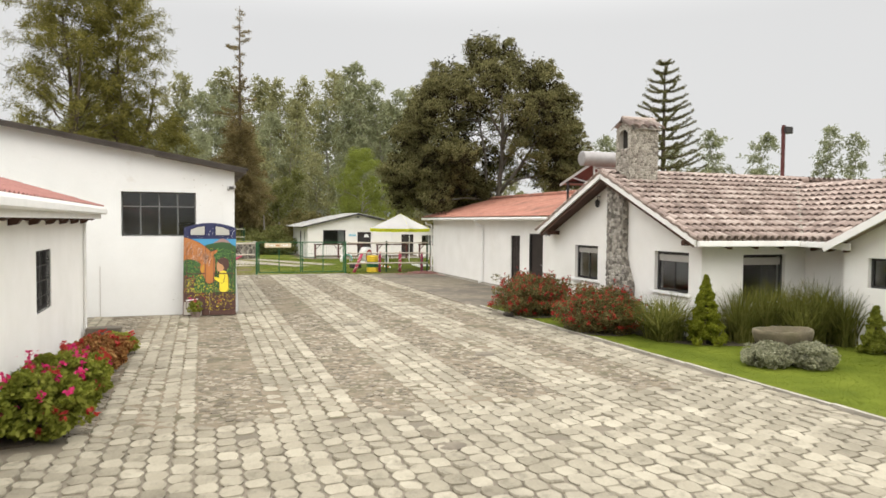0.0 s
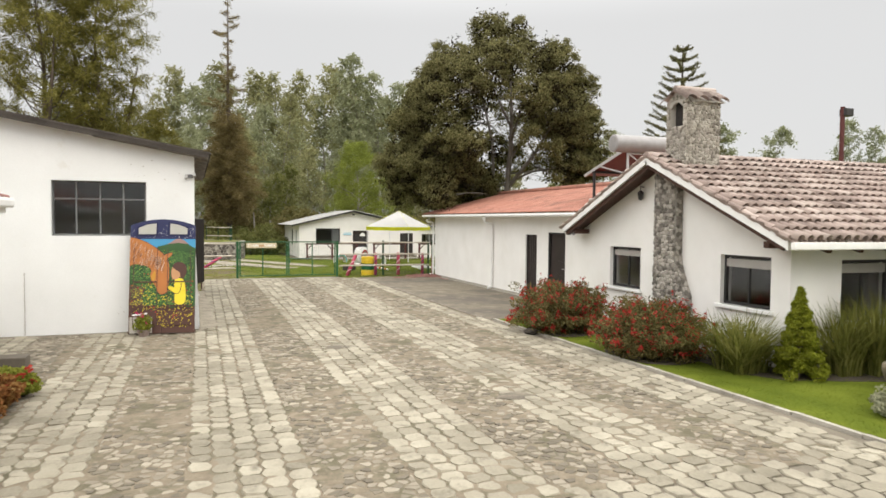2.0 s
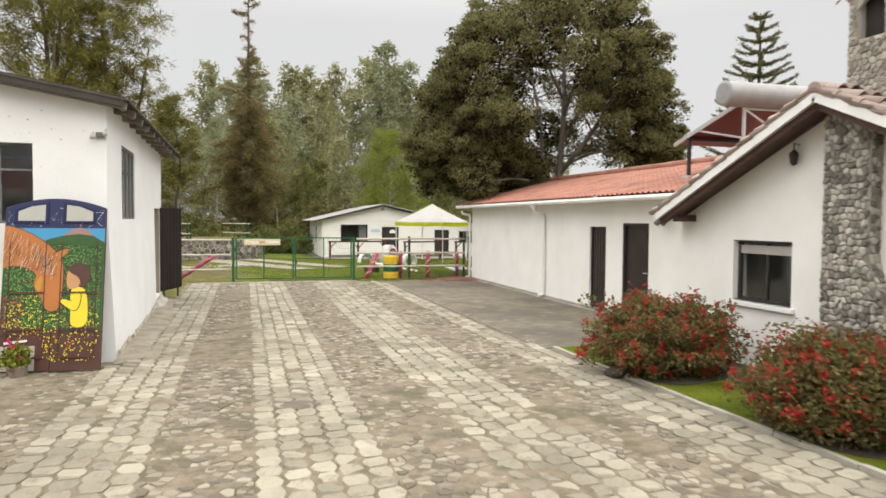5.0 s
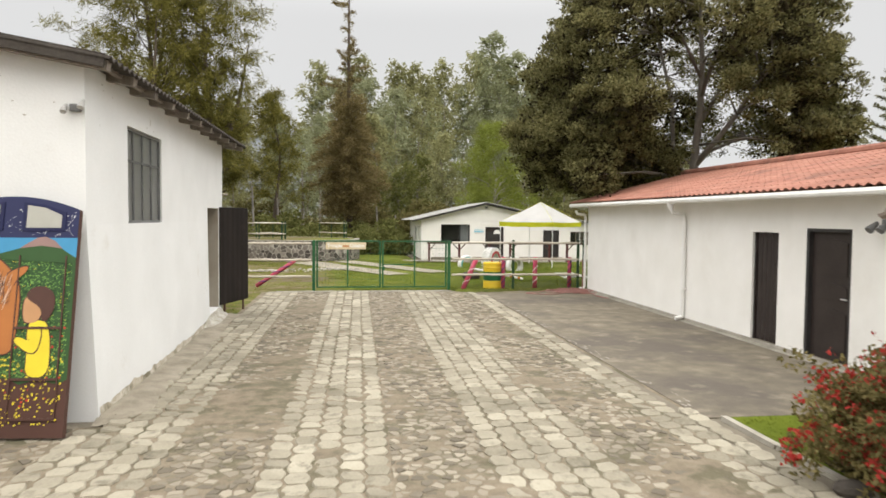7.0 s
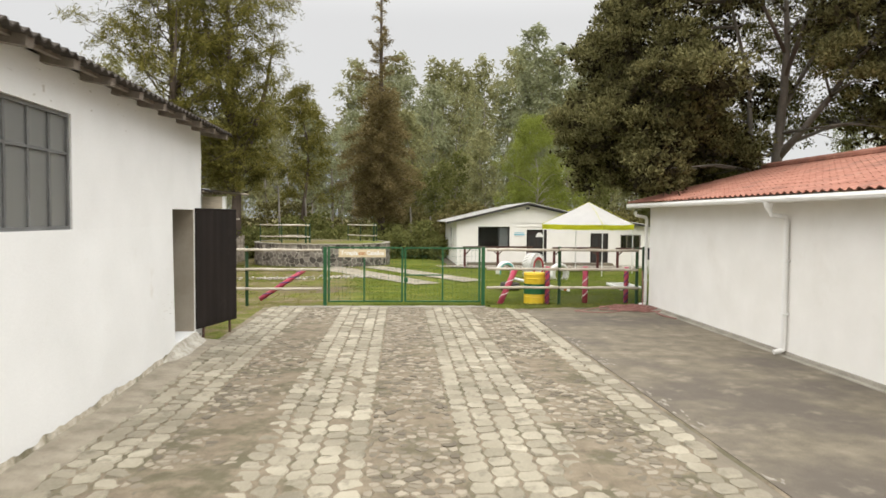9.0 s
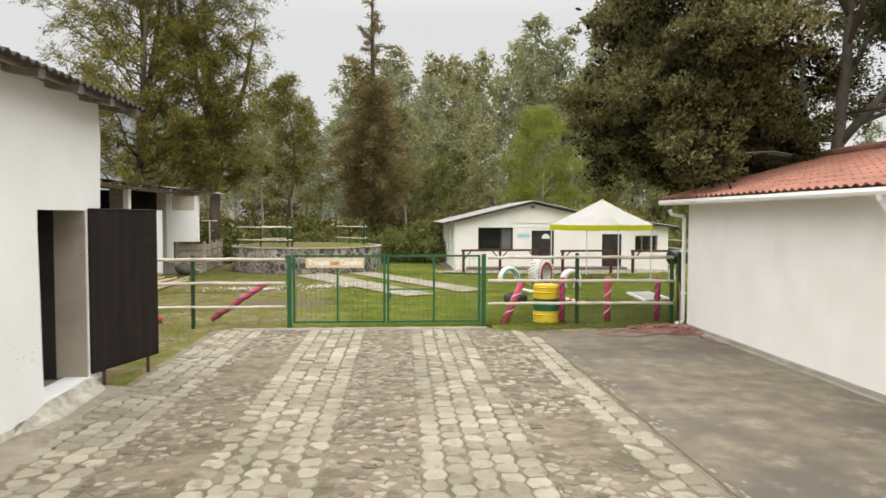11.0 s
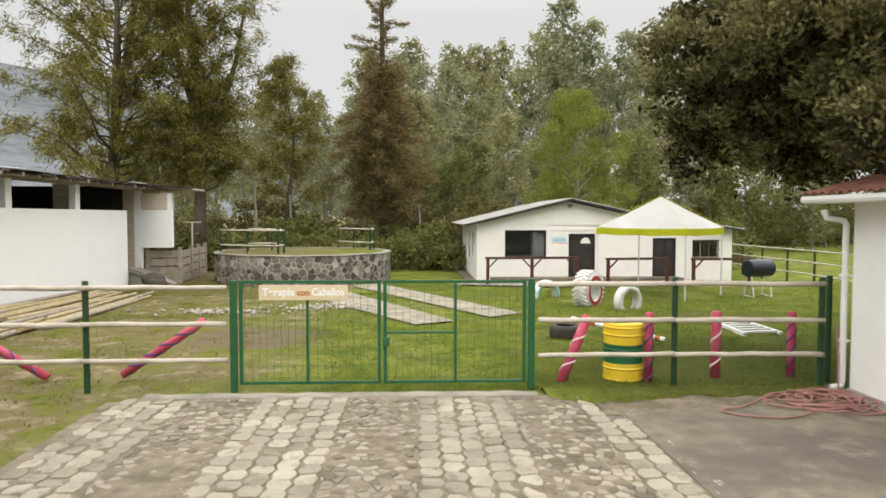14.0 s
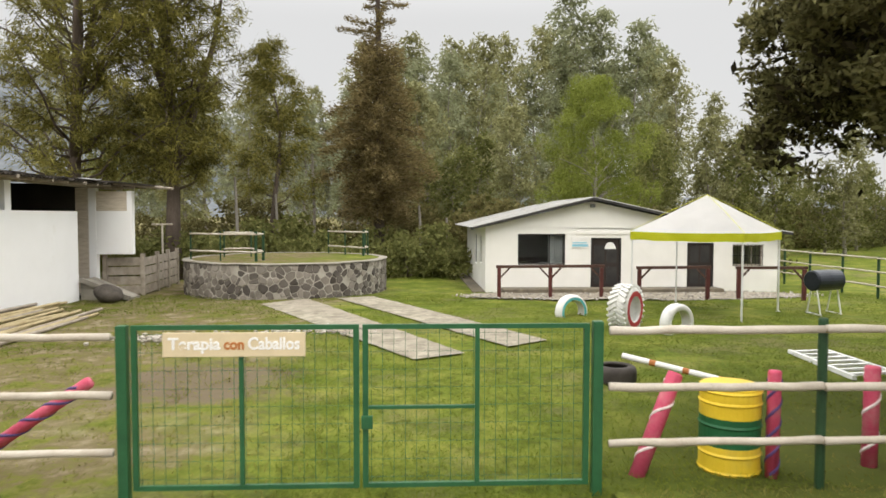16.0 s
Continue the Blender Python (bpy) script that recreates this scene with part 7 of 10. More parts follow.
for _ in range(1300):
    a, k = rs.uniform(0, math.tau), math.sqrt(rs.uniform()) * 1.05
    x, y, r = 12.7 + 5.9 * k * math.cos(a), 50.2 + 1.45 * k * math.sin(a), rs.uniform(0.02, 0.05)
    z = ground_z(0, 50) + 0.045
    heap.append(([(x + r, y, z), (x, y + r * 0.8, z), (x - r, y, z), (x, y - r * 0.8, z), (x + r * 0.2, y, z + r * rs.uniform(0.5, 0.9))], [(0, 1, 4), (1, 2, 4), (2, 3, 4), (3, 0, 4)]))
tagged(new("gravel_stones", joined("gravel_stones", heap, M["stone"], lambda a, b, c: (a, b, c))), "loose grey gravel before the cottage", "gravel", kind="stuff")

# ---- round stone terrace with rails ----
ter = thing("stone_terrace", (0.72, 53.0, -0.15), "round grassed terrace held by a dark rubble wall", "terrace")
TX, TY, TR, TZ = 0.72, 53.0, 3.58, 0.98
part("core", T([(TX, TY, -0.4), (TX, TY, TZ - 0.06)], TR - 0.052, 56), M["terrace_mortar"], ter, "whitish mortar joints")
part("grass_top", T([(TX, TY, TZ - 0.1), (TX, TY, TZ - 0.01)], TR - 0.25, 48), M["grass_ground"], ter, "grass on the terrace")
bm = bmesh.new()
n = 56
rows = [[bm.verts.new((TX + r * math.cos(i * math.tau / n), TY + r * math.sin(i * math.tau / n), z + 0.008 * math.sin(i * 1.3))) for r, z in ((TR - 0.3, TZ - 0.04), (TR - 0.005, TZ - 0.04), (TR + 0.005, TZ - 0.03), (TR - 0.01, TZ), (TR - 0.3, TZ))] for i in range(n)]
for i in range(n):
    p_, q_ = rows[i], rows[(i + 1) % n]
    for k in range(5):
        bm.faces.new((p_[k], p_[(k + 1) % 5], q_[(k + 1) % 5], q_[k]))
part("coping", bm, M["kerb"], ter, "pale concrete coping")
rng = random.Random(44)
for poly in cells(0, math.pi * 1.1 * TR, -0.35, TZ - 0.04, 0.26, 0.21, rng, 0.48):
    if rng.random() < 0.05:
        continue
    vs, fs = stone_data(rounded(poly, 0.16), rng.uniform(0.008, 0.026), 0.026 * rng.uniform(0.5, 1.4), 0.02, rng, soft=False)
    def bend(u, v, h):
        a = math.pi * 0.95 + u / TR
        return (TX + (TR - 0.06 + h) * math.cos(a), TY + (TR - 0.06 + h) * math.sin(a), v)
    me = bpy.data.meshes.new("stone")
    me.from_pydata([bend(*c) for c in vs], [], fs)
    me.update()
    me.materials.append(M["dark_stone"])
    under(new("stone", me), ter)


def terrace_rail(ps, bold, label):
    """Posts at ps, two white rails between them; the bold ones are stout green posts."""
    th = thing("terrace_rail", (*ps[0], TZ), label, "fence", "terrace rails")
    ps = [Vector((*p, 0)) for p in ps]
    for i, p in enumerate(ps):
        part("post", T([(p.x, p.y, TZ - 0.1), (p.x, p.y, TZ + 0.98)], 0.048 if i in bold else 0.028, 10), M["post_dark"], th)
    for a, b in zip(ps, ps[1:]):
        for z in (0.3, 0.88):
            log((a.x, a.y - 0.05, TZ + z), (b.x, b.y - 0.05, TZ + z), 0.032, M["pale_log"], th)


terrace_rail(((-2.38, 51.87), (-1.18, 51.14), (0.07, 50.78), (0.2, 51.3), (-0.7, 53.5), (-1.6, 53.2)), (2, 3), "white rail with a corner on green posts on the terrace")
terrace_rail(((1.85, 55.8), (2.6, 54.9), (3.38, 53.9), (3.5, 54.6), (3.35, 55.4)), (2,), "white rail with a corner on green posts on the terrace")

# ---- stone tracks across the meadow ----
rng = random.Random(51)
for q in (((5.2, 39.8), (6.15, 40.35), (1.9, 49.6), (0.75, 48.2)), ((7.05, 41.0), (7.95, 41.7), (3.95, 50.2), (2.85, 49.7))):
    th = thing("stone_track", (q[0][0], q[0][1], 0), "strip of worn flat stones sunk in the grass", "path", "stone tracks", kind="structure")
    A, Bq, C, D = [Vector((*p, 0)) for p in q]
    L = (D - A).length
    bm = bmesh.new()
    edge = [[bm.verts.new((*(A.lerp(D, j / 30)).lerp(Bq.lerp(C, j / 30), i / 4 + (0.05 * noise.noise((j * 0.7, i, 3)) if i in (0, 4) else 0)).xy, ground_z(0, (A.lerp(D, j / 30)).y) + 0.036 + 0.006 * noise.noise((i * 1.1, j * 0.9, 7)))) for i in range(5)] for j in range(31)]
    for r0, r1 in zip(edge, edge[1:]):
        for i in range(4):
            bm.faces.new((r0[i], r0[i + 1], r1[i + 1], r1[i]))
    part("bed", bm, M["dust"], th, "sandy dirt between the stones")
    for poly in cells(0, 1, 0, L, 0.17, 0.2, rng):
        if rng.random() < 0.1:
            continue
        vs, fs = stone_data([(u * 1.05, v) for u, v in poly], 0.008, 0.03, 0.015, rng)
        out = []
        for u, v, h in vs:
            p = (A.lerp(D, v / L)).lerp(Bq.lerp(C, v / L), u / 1.05)
            out.append((p.x, p.y, ground_z(p.x, p.y) + 0.03 + h * 0.35))
        me = bpy.data.meshes.new("flagstone")
        me.from_pydata(out, [], fs)
        me.update()
        me.materials.append(M["paver"])
        under(new("flagstone", me), th)

# ---- stable ----
stb = thing("stable", (-7.5, 46, 0), "white-walled stable with open upper bays and a dark roof", "stable")
SX = -5.0
part("wall", wall_plate(bmesh.new(), "x", SX, -0.2, 34.5, 49.4, -0.4, 2.6), M["fresh_white"], stb)
part("wall", wall_plate(bmesh.new(), "y", 49.4, -0.2, -12, SX - 0.2, -0.4, 2.6), M["fresh_white"], stb)
for y in (35.6, 38.75, 42.1, 45.75):
    part("pillar", B(SX - 0.2, SX - 0.003, y - 0.14, y + 0.14, 2.6, 3.36), M["fresh_white"], stb, "white pillar")
    part("pier_side", B(SX - 0.75, SX - 0.21, y + 0.02, y + 0.13, 2.6, 3.36), M["pale_board"], stb, "weathered board return beside the pillar")
part("pillar", B(-5.62, -5.22, 50.6, 50.8, -0.3, 3.36), M["pale_board"], stb, "pillar clad in weathered boards")
part("pillar", B(-5.21, -4.98, 50.58, 50.82, -0.3, 3.36), M["fresh_white"], stb)
part("wall", B(-4.97, -3.83, 50.6, 50.8, 1.22, 2.62), M["fresh_white"], stb, "white end wall panel")
part("board_panel", B(-4.97, -4.0, 50.62, 50.78, 2.62, 3.25), M["pale_board"], stb, "weathered boards under the roof")
part("pillar", B(-3.99, -3.83, 50.58, 50.82, 2.62, 3.26), M["fresh_white"], stb)
# added near-black walls keep light out of the bays; shade in their colour
part("inner_wall", B(-11.5, -11.3, 34.5, 51, -0.3, 3.85), M["inside_shade"], stb)
part("inner_wall", B(-11.3, -5.63, 50.62, 50.8, -0.3, 3.5), M["inside_shade"], stb)
part("inner_wall", B(-11.3, -5.2, 34.5, 34.7, -0.3, 3.5), M["inside_shade"], stb)
part("inner_floor", B(-11.3, -5.2, 34.7, 50.6, -0.3, -0.05), M["soil"], stb)
part("cross_beam", beam(bmesh.new(), (SX - 0.1, 34.5, 3.4), (SX - 0.1, 52.9, 3.4), 0.12, 0.1), M["grey_wood"], stb)
bm = bmesh.new()
wave_sheet(bm, (SX + 0.62, 34.2, 3.48), (0, 19.1, 0), (-7.2, 0, 0.45), 6, 1, 0.18, 0.022, 0.02)
part("roof", bm, M["dark_roof"], stb, "dark sheet roof")
rng = random.Random(66)
for i in range(21):
    y = 34.5 + i * 0.88
    part("rafter", T([(SX + 0.58 + rng.uniform(-0.05, 0.12), y, 3.42), (SX - 3, y, 3.64)], 0.055, 8), M["grey_wood"], stb, "round pole rafter")
for y in (41.4, 49.3):
    part("loose_sheet", beam(bmesh.new(), (SX + 0.66, y, 3.56), (SX + 0.1, y + 0.3, 3.62), 0.35, 0.012), M["zinc"], stb, "loose pale roof sheet")
for i in range(24):
    y = 34.4 + i * 0.77 + rng.uniform(-0.1, 0.1)
    w = rng.uniform(0.5, 0.95)
    part("roof_sheet", beam(bmesh.new(), (SX + 0.58 + rng.uniform(0.0, 0.22), y, 3.5 + rng.uniform(0.0, 0.03)), (SX - 1.2, y + rng.uniform(-0.15, 0.15), 3.62 + rng.uniform(0, 0.03)), w, 0.018), M["dark_roof"], stb, "dark weathered roof sheet with an uneven edge")
for x0, x1, y, w, z in ((-3.05, -5.3, 50.55, 0.7, 3.44), (-3.3, -5.6, 51.15, 0.75, 3.47), (-3.2, -5.4, 51.8, 0.7, 3.46), (-3.4, -5.6, 52.5, 0.8, 3.48)):
    part("roof_sheet", beam(bmesh.new(), (x0, y, z), (x1, y + 0.06, z + 0.2), w, 0.022), M["dark_roof"], stb, "dark weathered roof sheet with an uneven edge")
    part("rafter", T([(x0 + 0.25, y, z - 0.07), (x1, y, z + 0.12)], 0.045, 8), M["grey_wood"], stb, "round pole rafter")
ramp = thing("stable_ramp", (-4.5, 50.2, 0), "sloping rough concrete ramp at the stable door", "ramp")
bm = bmesh.new()
prism(bm, [(-5.0, -0.3), (-3.6, -0.3), (-3.6, -0.1), (-5.0, 0.5)], "y", 49.5, 50.5)
part("slab", bm, M["kerb"], ramp)
part("cheek", beam(bmesh.new(), (-5.0, 49.45, 0.52), (-3.5, 49.45, -0.08), 0.12, 0.14), M["kerb"], ramp)
pen = thing("wooden_pen", (-4, 53, 0), "low pen of weathered grey boards", "pen")
for a, b in (((-4.95, 50.95), (-3.65, 51.1)), ((-3.65, 51.1), (-3.95, 55.2))):
    for k in range(4):
        z = -0.1 + 0.31 * k
        part("plank", beam(bmesh.new(), (*a, z + 0.12), (*b, z + 0.12 + rng.uniform(-0.02, 0.02)), 0.035, 0.27), M["grey_wood"], pen)
for x, y in ((-4.88, 50.97), (-3.7, 51.08), (-3.74, 52.5), (-3.85, 53.9), (-3.95, 55.2)):
    part("post", B(x - 0.06, x + 0.06, y - 0.06, y + 0.06, -0.4, 1.22), M["grey_wood"], pen)
tp = thing("water_post", (-4.6, 56, 0), "thin pale post with a crossbar", "post")
part("post", T([(-4.6, 55.5, -0.2), (-4.6, 55.5, 2.15)], 0.04, 8), M["pale_log"], tp)
part("crossbar", T([(-5.0, 55.5, 2.13), (-4.2, 55.5, 2.13)], 0.03, 8), M["pale_log"], tp)
bou = bmesh.new()
bmesh.ops.create_icosphere(bou, subdivisions=3, radius=0.36)
for v in bou.verts:
    v.co *= 1 + 0.25 * noise.noise(v.co * 3)
    v.co = Vector((v.co.x * 1.2 - 3.95, v.co.y + 49.0, v.co.z * 0.8 + 0.12))
solo("boulder", bou, M["dark_rock"], "dark boulder beside the stable ramp", "rock", smooth=True)
# bamboo poles on the ground
rng = random.Random(61)
for i in range(16):
    k = i / 15
    x0 = -4.68 + 1.75 * k + rng.uniform(-0.05, 0.05)
    a = Vector((x0 + 0.15 * k, 36.2 + rng.uniform(0, 3.5) + 1.2 * k, 0.0))
    b = Vector((x0 - 0.12 + rng.uniform(-0.2, 0.35), 46.6 + rng.uniform(-1.2, 1.0) - 1.0 * k, 0.0))
    heap = 0.05 + 0.3 * (1 - k) ** 2
    za, zb = ground_z(*a.xy) + heap + 0.05 * (i % 2), ground_z(*b.xy) + heap * 0.7 + 0.06 * ((i + 1) % 2)
    m = a.lerp(b, 0.5)
    bm = T([(a.x, a.y, za), (m.x + rng.uniform(-0.05, 0.05), m.y, (za + zb) / 2 - 0.01), (b.x, b.y, zb)], [0.06, 0.052, 0.04], 9)
    solo("bamboo_pole", bm, M["bamboo" if i % 3 else "grey_wood"], "cut bamboo pole lying in a heap by the stable wall", "pole", "bamboo poles")
# loose pale stones near the poles
for i in range(2):
    bm = bmesh.new()
    cx, cy = ((0.4, 42.2), (2.9, 43.2))[i]
    for k in range(150):
        x, y, r = cx + rng.gauss(0, 0.75), cy + rng.gauss(0, 0.35), rng.uniform(0.02, 0.07)
        m = Matrix.Translation((x, y, ground_z(x, y) + 0.03 + r * 0.3)) @ Matrix.Diagonal((r, r * rng.uniform(0.6, 1), r * 0.6, 1))
        bmesh.ops.create_icosphere(bm, subdivisions=1, radius=1, matrix=m)
    solo("rubble_heap", bm, M["pebble_rest"], "small heap of pale rubble on bare earth", "rubble", kind="stuff")
# hose by the store corner
bm = bmesh.new()
pts = []
for i in range(230):
    a = i * 0.29
    r = 0.5 + 0.2 * math.sin(i * 0.083) + 0.09 * math.sin(i * 0.31) + 0.03 * math.sin(i * 1.3)
    pts.append((10.42 + r * 0.95 * math.cos(a) + 0.16 * math.sin(i * 0.047), 32.7 + r * 0.62 * math.sin(a) + 0.12 * math.sin(i * 0.031), 0.022 + 0.018 * (i % 7) * (1.15 - r)))
tube(bm, pts, 0.0125, 6)
tube(bm, [(10.56, 33.1, 0.05), (10.2, 33.12, 0.06), (9.93, 33.02, 0.06), (9.65, 32.76, 0.055), (9.3, 32.52, 0.035), (9.02, 32.44, 0.025), (8.93, 32.36, 0.025), (9.04, 32.22, 0.025), (9.26, 32.09, 0.024), (9.55, 32.04, 0.022), (9.8, 32.11, 0.022), (10.1, 32.3, 0.03)], 0.012, 6)
tube(bm, [(10.7, 32.6, 0.03), (10.9, 32.2, 0.025), (10.8, 31.5, 0.025), (10.95, 31.0, 0.02)], 0.015, 6)
tube(bm, [(10.95, 33.2, 0.03), (11.0, 33.3, 0.5), (10.98, 33.34, 0.95)], 0.014, 6)
solo("garden_hose", bm, M["hose"], "faded red hose coiled on the concrete", "hose")
# trough on a pedestal
tr = thing("stone_trough", (9.93, 10.2, 0), "mossy carved stone trough on a stone foot", "trough")
n = 28
bm = bmesh.new()
rng = random.Random(71)
prof = [(0.25, 0.28), (0.44, 0.31), (0.53, 0.42), (0.57, 0.56), (0.56, 0.62), (0.49, 0.62), (0.45, 0.5), (0.3, 0.42), (0.0, 0.41)]
rows = []
for i in range(n):
    a = i * math.tau / n
    w = 1 + 0.05 * math.sin(3 * a) + rng.uniform(-0.02, 0.02)
    rows.append([bm.verts.new((9.93 + r * w * math.cos(a) * 1.05, 10.2 + r * w * math.sin(a) * 0.72, z + rng.uniform(-0.012, 0.012))) for r, z in prof[:-1]])
for i in range(n):
    a, b = rows[i], rows[(i + 1) % n]
    for k in range(len(prof) - 2):
        bm.faces.new((a[k], b[k], b[k + 1], a[k + 1]))
bm.faces.new([r[-1] for r in rows]), bm.faces.new([r[0] for r in rows][::-1])
part("basin", bm, M["rock"], tr, smooth=True)
part("foot", T([(9.93, 10.2, 0.0), (9.93, 10.2, 0.2), (9.93, 10.2, 0.38)], [0.32, 0.24, 0.3], 14), M["rock"], tr)
bm = bmesh.new()
bmesh.ops.create_icosphere(bm, subdivisions=2, radius=0.13, matrix=Matrix.Translation((7.86, 17.4, 0.05)) @ Matrix.Diagonal((1.3, 1, 0.6, 1)))
solo("kerb_rock", bm, M["dark_rock"], "dark rough stone on the kerb", "rock")


# ---- plants ----
def leaf_quads(rs, centres, length, width, droop=0.0, upright=0.0, base=None):
    """A small rhomb at each centre, turned at random; droop pulls the tips down, upright lifts them."""
    n = len(centres)
    d = rs.normal(size=(n, 3))
    d[:, 2] += upright - droop
    if base is not None:
        d = d * 0.45 + base
    d /= np.linalg.norm(d, axis=1, keepdims=True)
    s = np.cross(d, rs.normal(size=(n, 3)))
    s /= np.linalg.norm(s, axis=1, keepdims=True) + 1e-9
    L = (length * rs.uniform(0.6, 1.3, (n, 1))) / 2
    W = (width * rs.uniform(0.7, 1.3, (n, 1))) / 2
    v = np.stack([centres - d * L, centres + s * W, centres + d * L, centres - s * W], 1)
    return v.reshape(-1, 3)


def clump_cloud(rs, spots, sizes, per, flat=0.75):
    """Points in uneven clumps about the spots."""
    c = np.repeat(spots, per, 0)
    r = np.repeat(sizes, per)[:, None]
    p = rs.normal(size=c.shape)
    p /= np.linalg.norm(p, axis=1, keepdims=True)
    p *= rs.uniform(0.25, 1.0, (len(c), 1)) ** 0.5 * r
    p[:, 2] *= flat
    return c + p


def crown_spots(rs, n, height, z0, z1, radius, shell=0.55):
    """Places of clumps in a crown: radius is a function of 0..1 up the crown."""
    t = rs.uniform(0, 1, n)
    a = rs.uniform(0, math.tau, n)
    R = np.array([radius(x) for x in t])
    r = R * (shell + (1 - shell) * rs.uniform(0, 1, n)) ** 1.0 * rs.uniform(0.55, 1.0, n) ** 0.5
    return np.stack([r * np.cos(a), r * np.sin(a), z0 + (z1 - z0) * t], 1)


def limbs(bm, rs, spots, trunk, base_r, count, n=6):
    """Tapered limbs that leave the trunk (a list of points) for some of the spots."""
    zs = [p[2] for p in trunk]
    for i in rs.choice(len(spots), min(count, len(spots)), replace=False):
        s = spots[i]
        reach = math.hypot(s[0], s[1])
        zj = max(zs[0] + 0.25 * (zs[-1] - zs[0]), min(s[2] - 0.55 * reach, zs[-1] * 0.96))
        k = int(np.searchsorted(zs, zj))
        k = min(max(k, 1), len(zs) - 1)
        f = (zj - zs[k - 1]) / max(1e-6, zs[k] - zs[k - 1])
        j = Vector(trunk[k - 1]).lerp(Vector(trunk[k]), max(0, min(1, f)))
        e = Vector(s)
        m = j.lerp(e, 0.5) + Vector((rs.normal() * 0.2, rs.normal() * 0.2, 0.12 * reach))
        r = base_r * (1 - 0.75 * (zj / max(zs[-1], 1e-6))) * 0.45
        r = max(r, 0.012)
        tube(bm, [j, j.lerp(m, 0.5) + Vector((0, 0, 0.04 * reach)), m, e], [r, r * 0.8, r * 0.55, r * 0.2], n)


def build_tree(name, seed, height, trunk_r, spots, sizes, per, leaf, leaf_mat, bark, label, category="tree", flat=0.75, droop=0.0, n_limbs=30, bend=0.3, group="", trunk_top=0.95, upright=0.0):
    rs = np.random.RandomState(seed)
    root = thing(name, (0, 0, 0), label, category, group)
    k = 9
    ph = rs.uniform(0, 6)
    trunk = [(bend * math.sin(ph + i * 0.7) * i / k, bend * math.cos(ph * 1.7 + i * 0.6) * i / k, height * trunk_top * i / k - (0.3 if i == 0 else 0)) for i in range(k + 1)]
    bm = tube(bmesh.new(), trunk, [trunk_r * (1.25 if i == 0 else 1 - 0.88 * i / k) for i in range(k + 1)], 10)
    if n_limbs:
        limbs(bm, rs, spots, trunk, trunk_r, n_limbs)
    part("trunk", bm, M[bark], root, smooth=True)
    pts = clump_cloud(rs, spots, sizes, per, flat)
    me = fast_mesh("crown", leaf_quads(rs, pts, leaf[0], leaf[1], droop, upright), 4, M[leaf_mat])
    tagged(under(new("crown", me), root), kind="")
    return root


def move(root, x, y, z=None, turn=0.0, scale=1.0):
    root.matrix_basis = Matrix.Translation((x, y, ground_z(x, y) if z is None else z)) @ Matrix.Rotation(turn, 4, "Z") @ Matrix.Diagonal((scale, scale, scale, 1))
    return root


# the broad dark tree behind the store
def round_crown(k0, k1, R):
    return lambda t: R * max(0.05, 1 - abs((t - k0) / (k1 if t > k0 else k0 * 1.25)) ** 2.2) ** 0.6


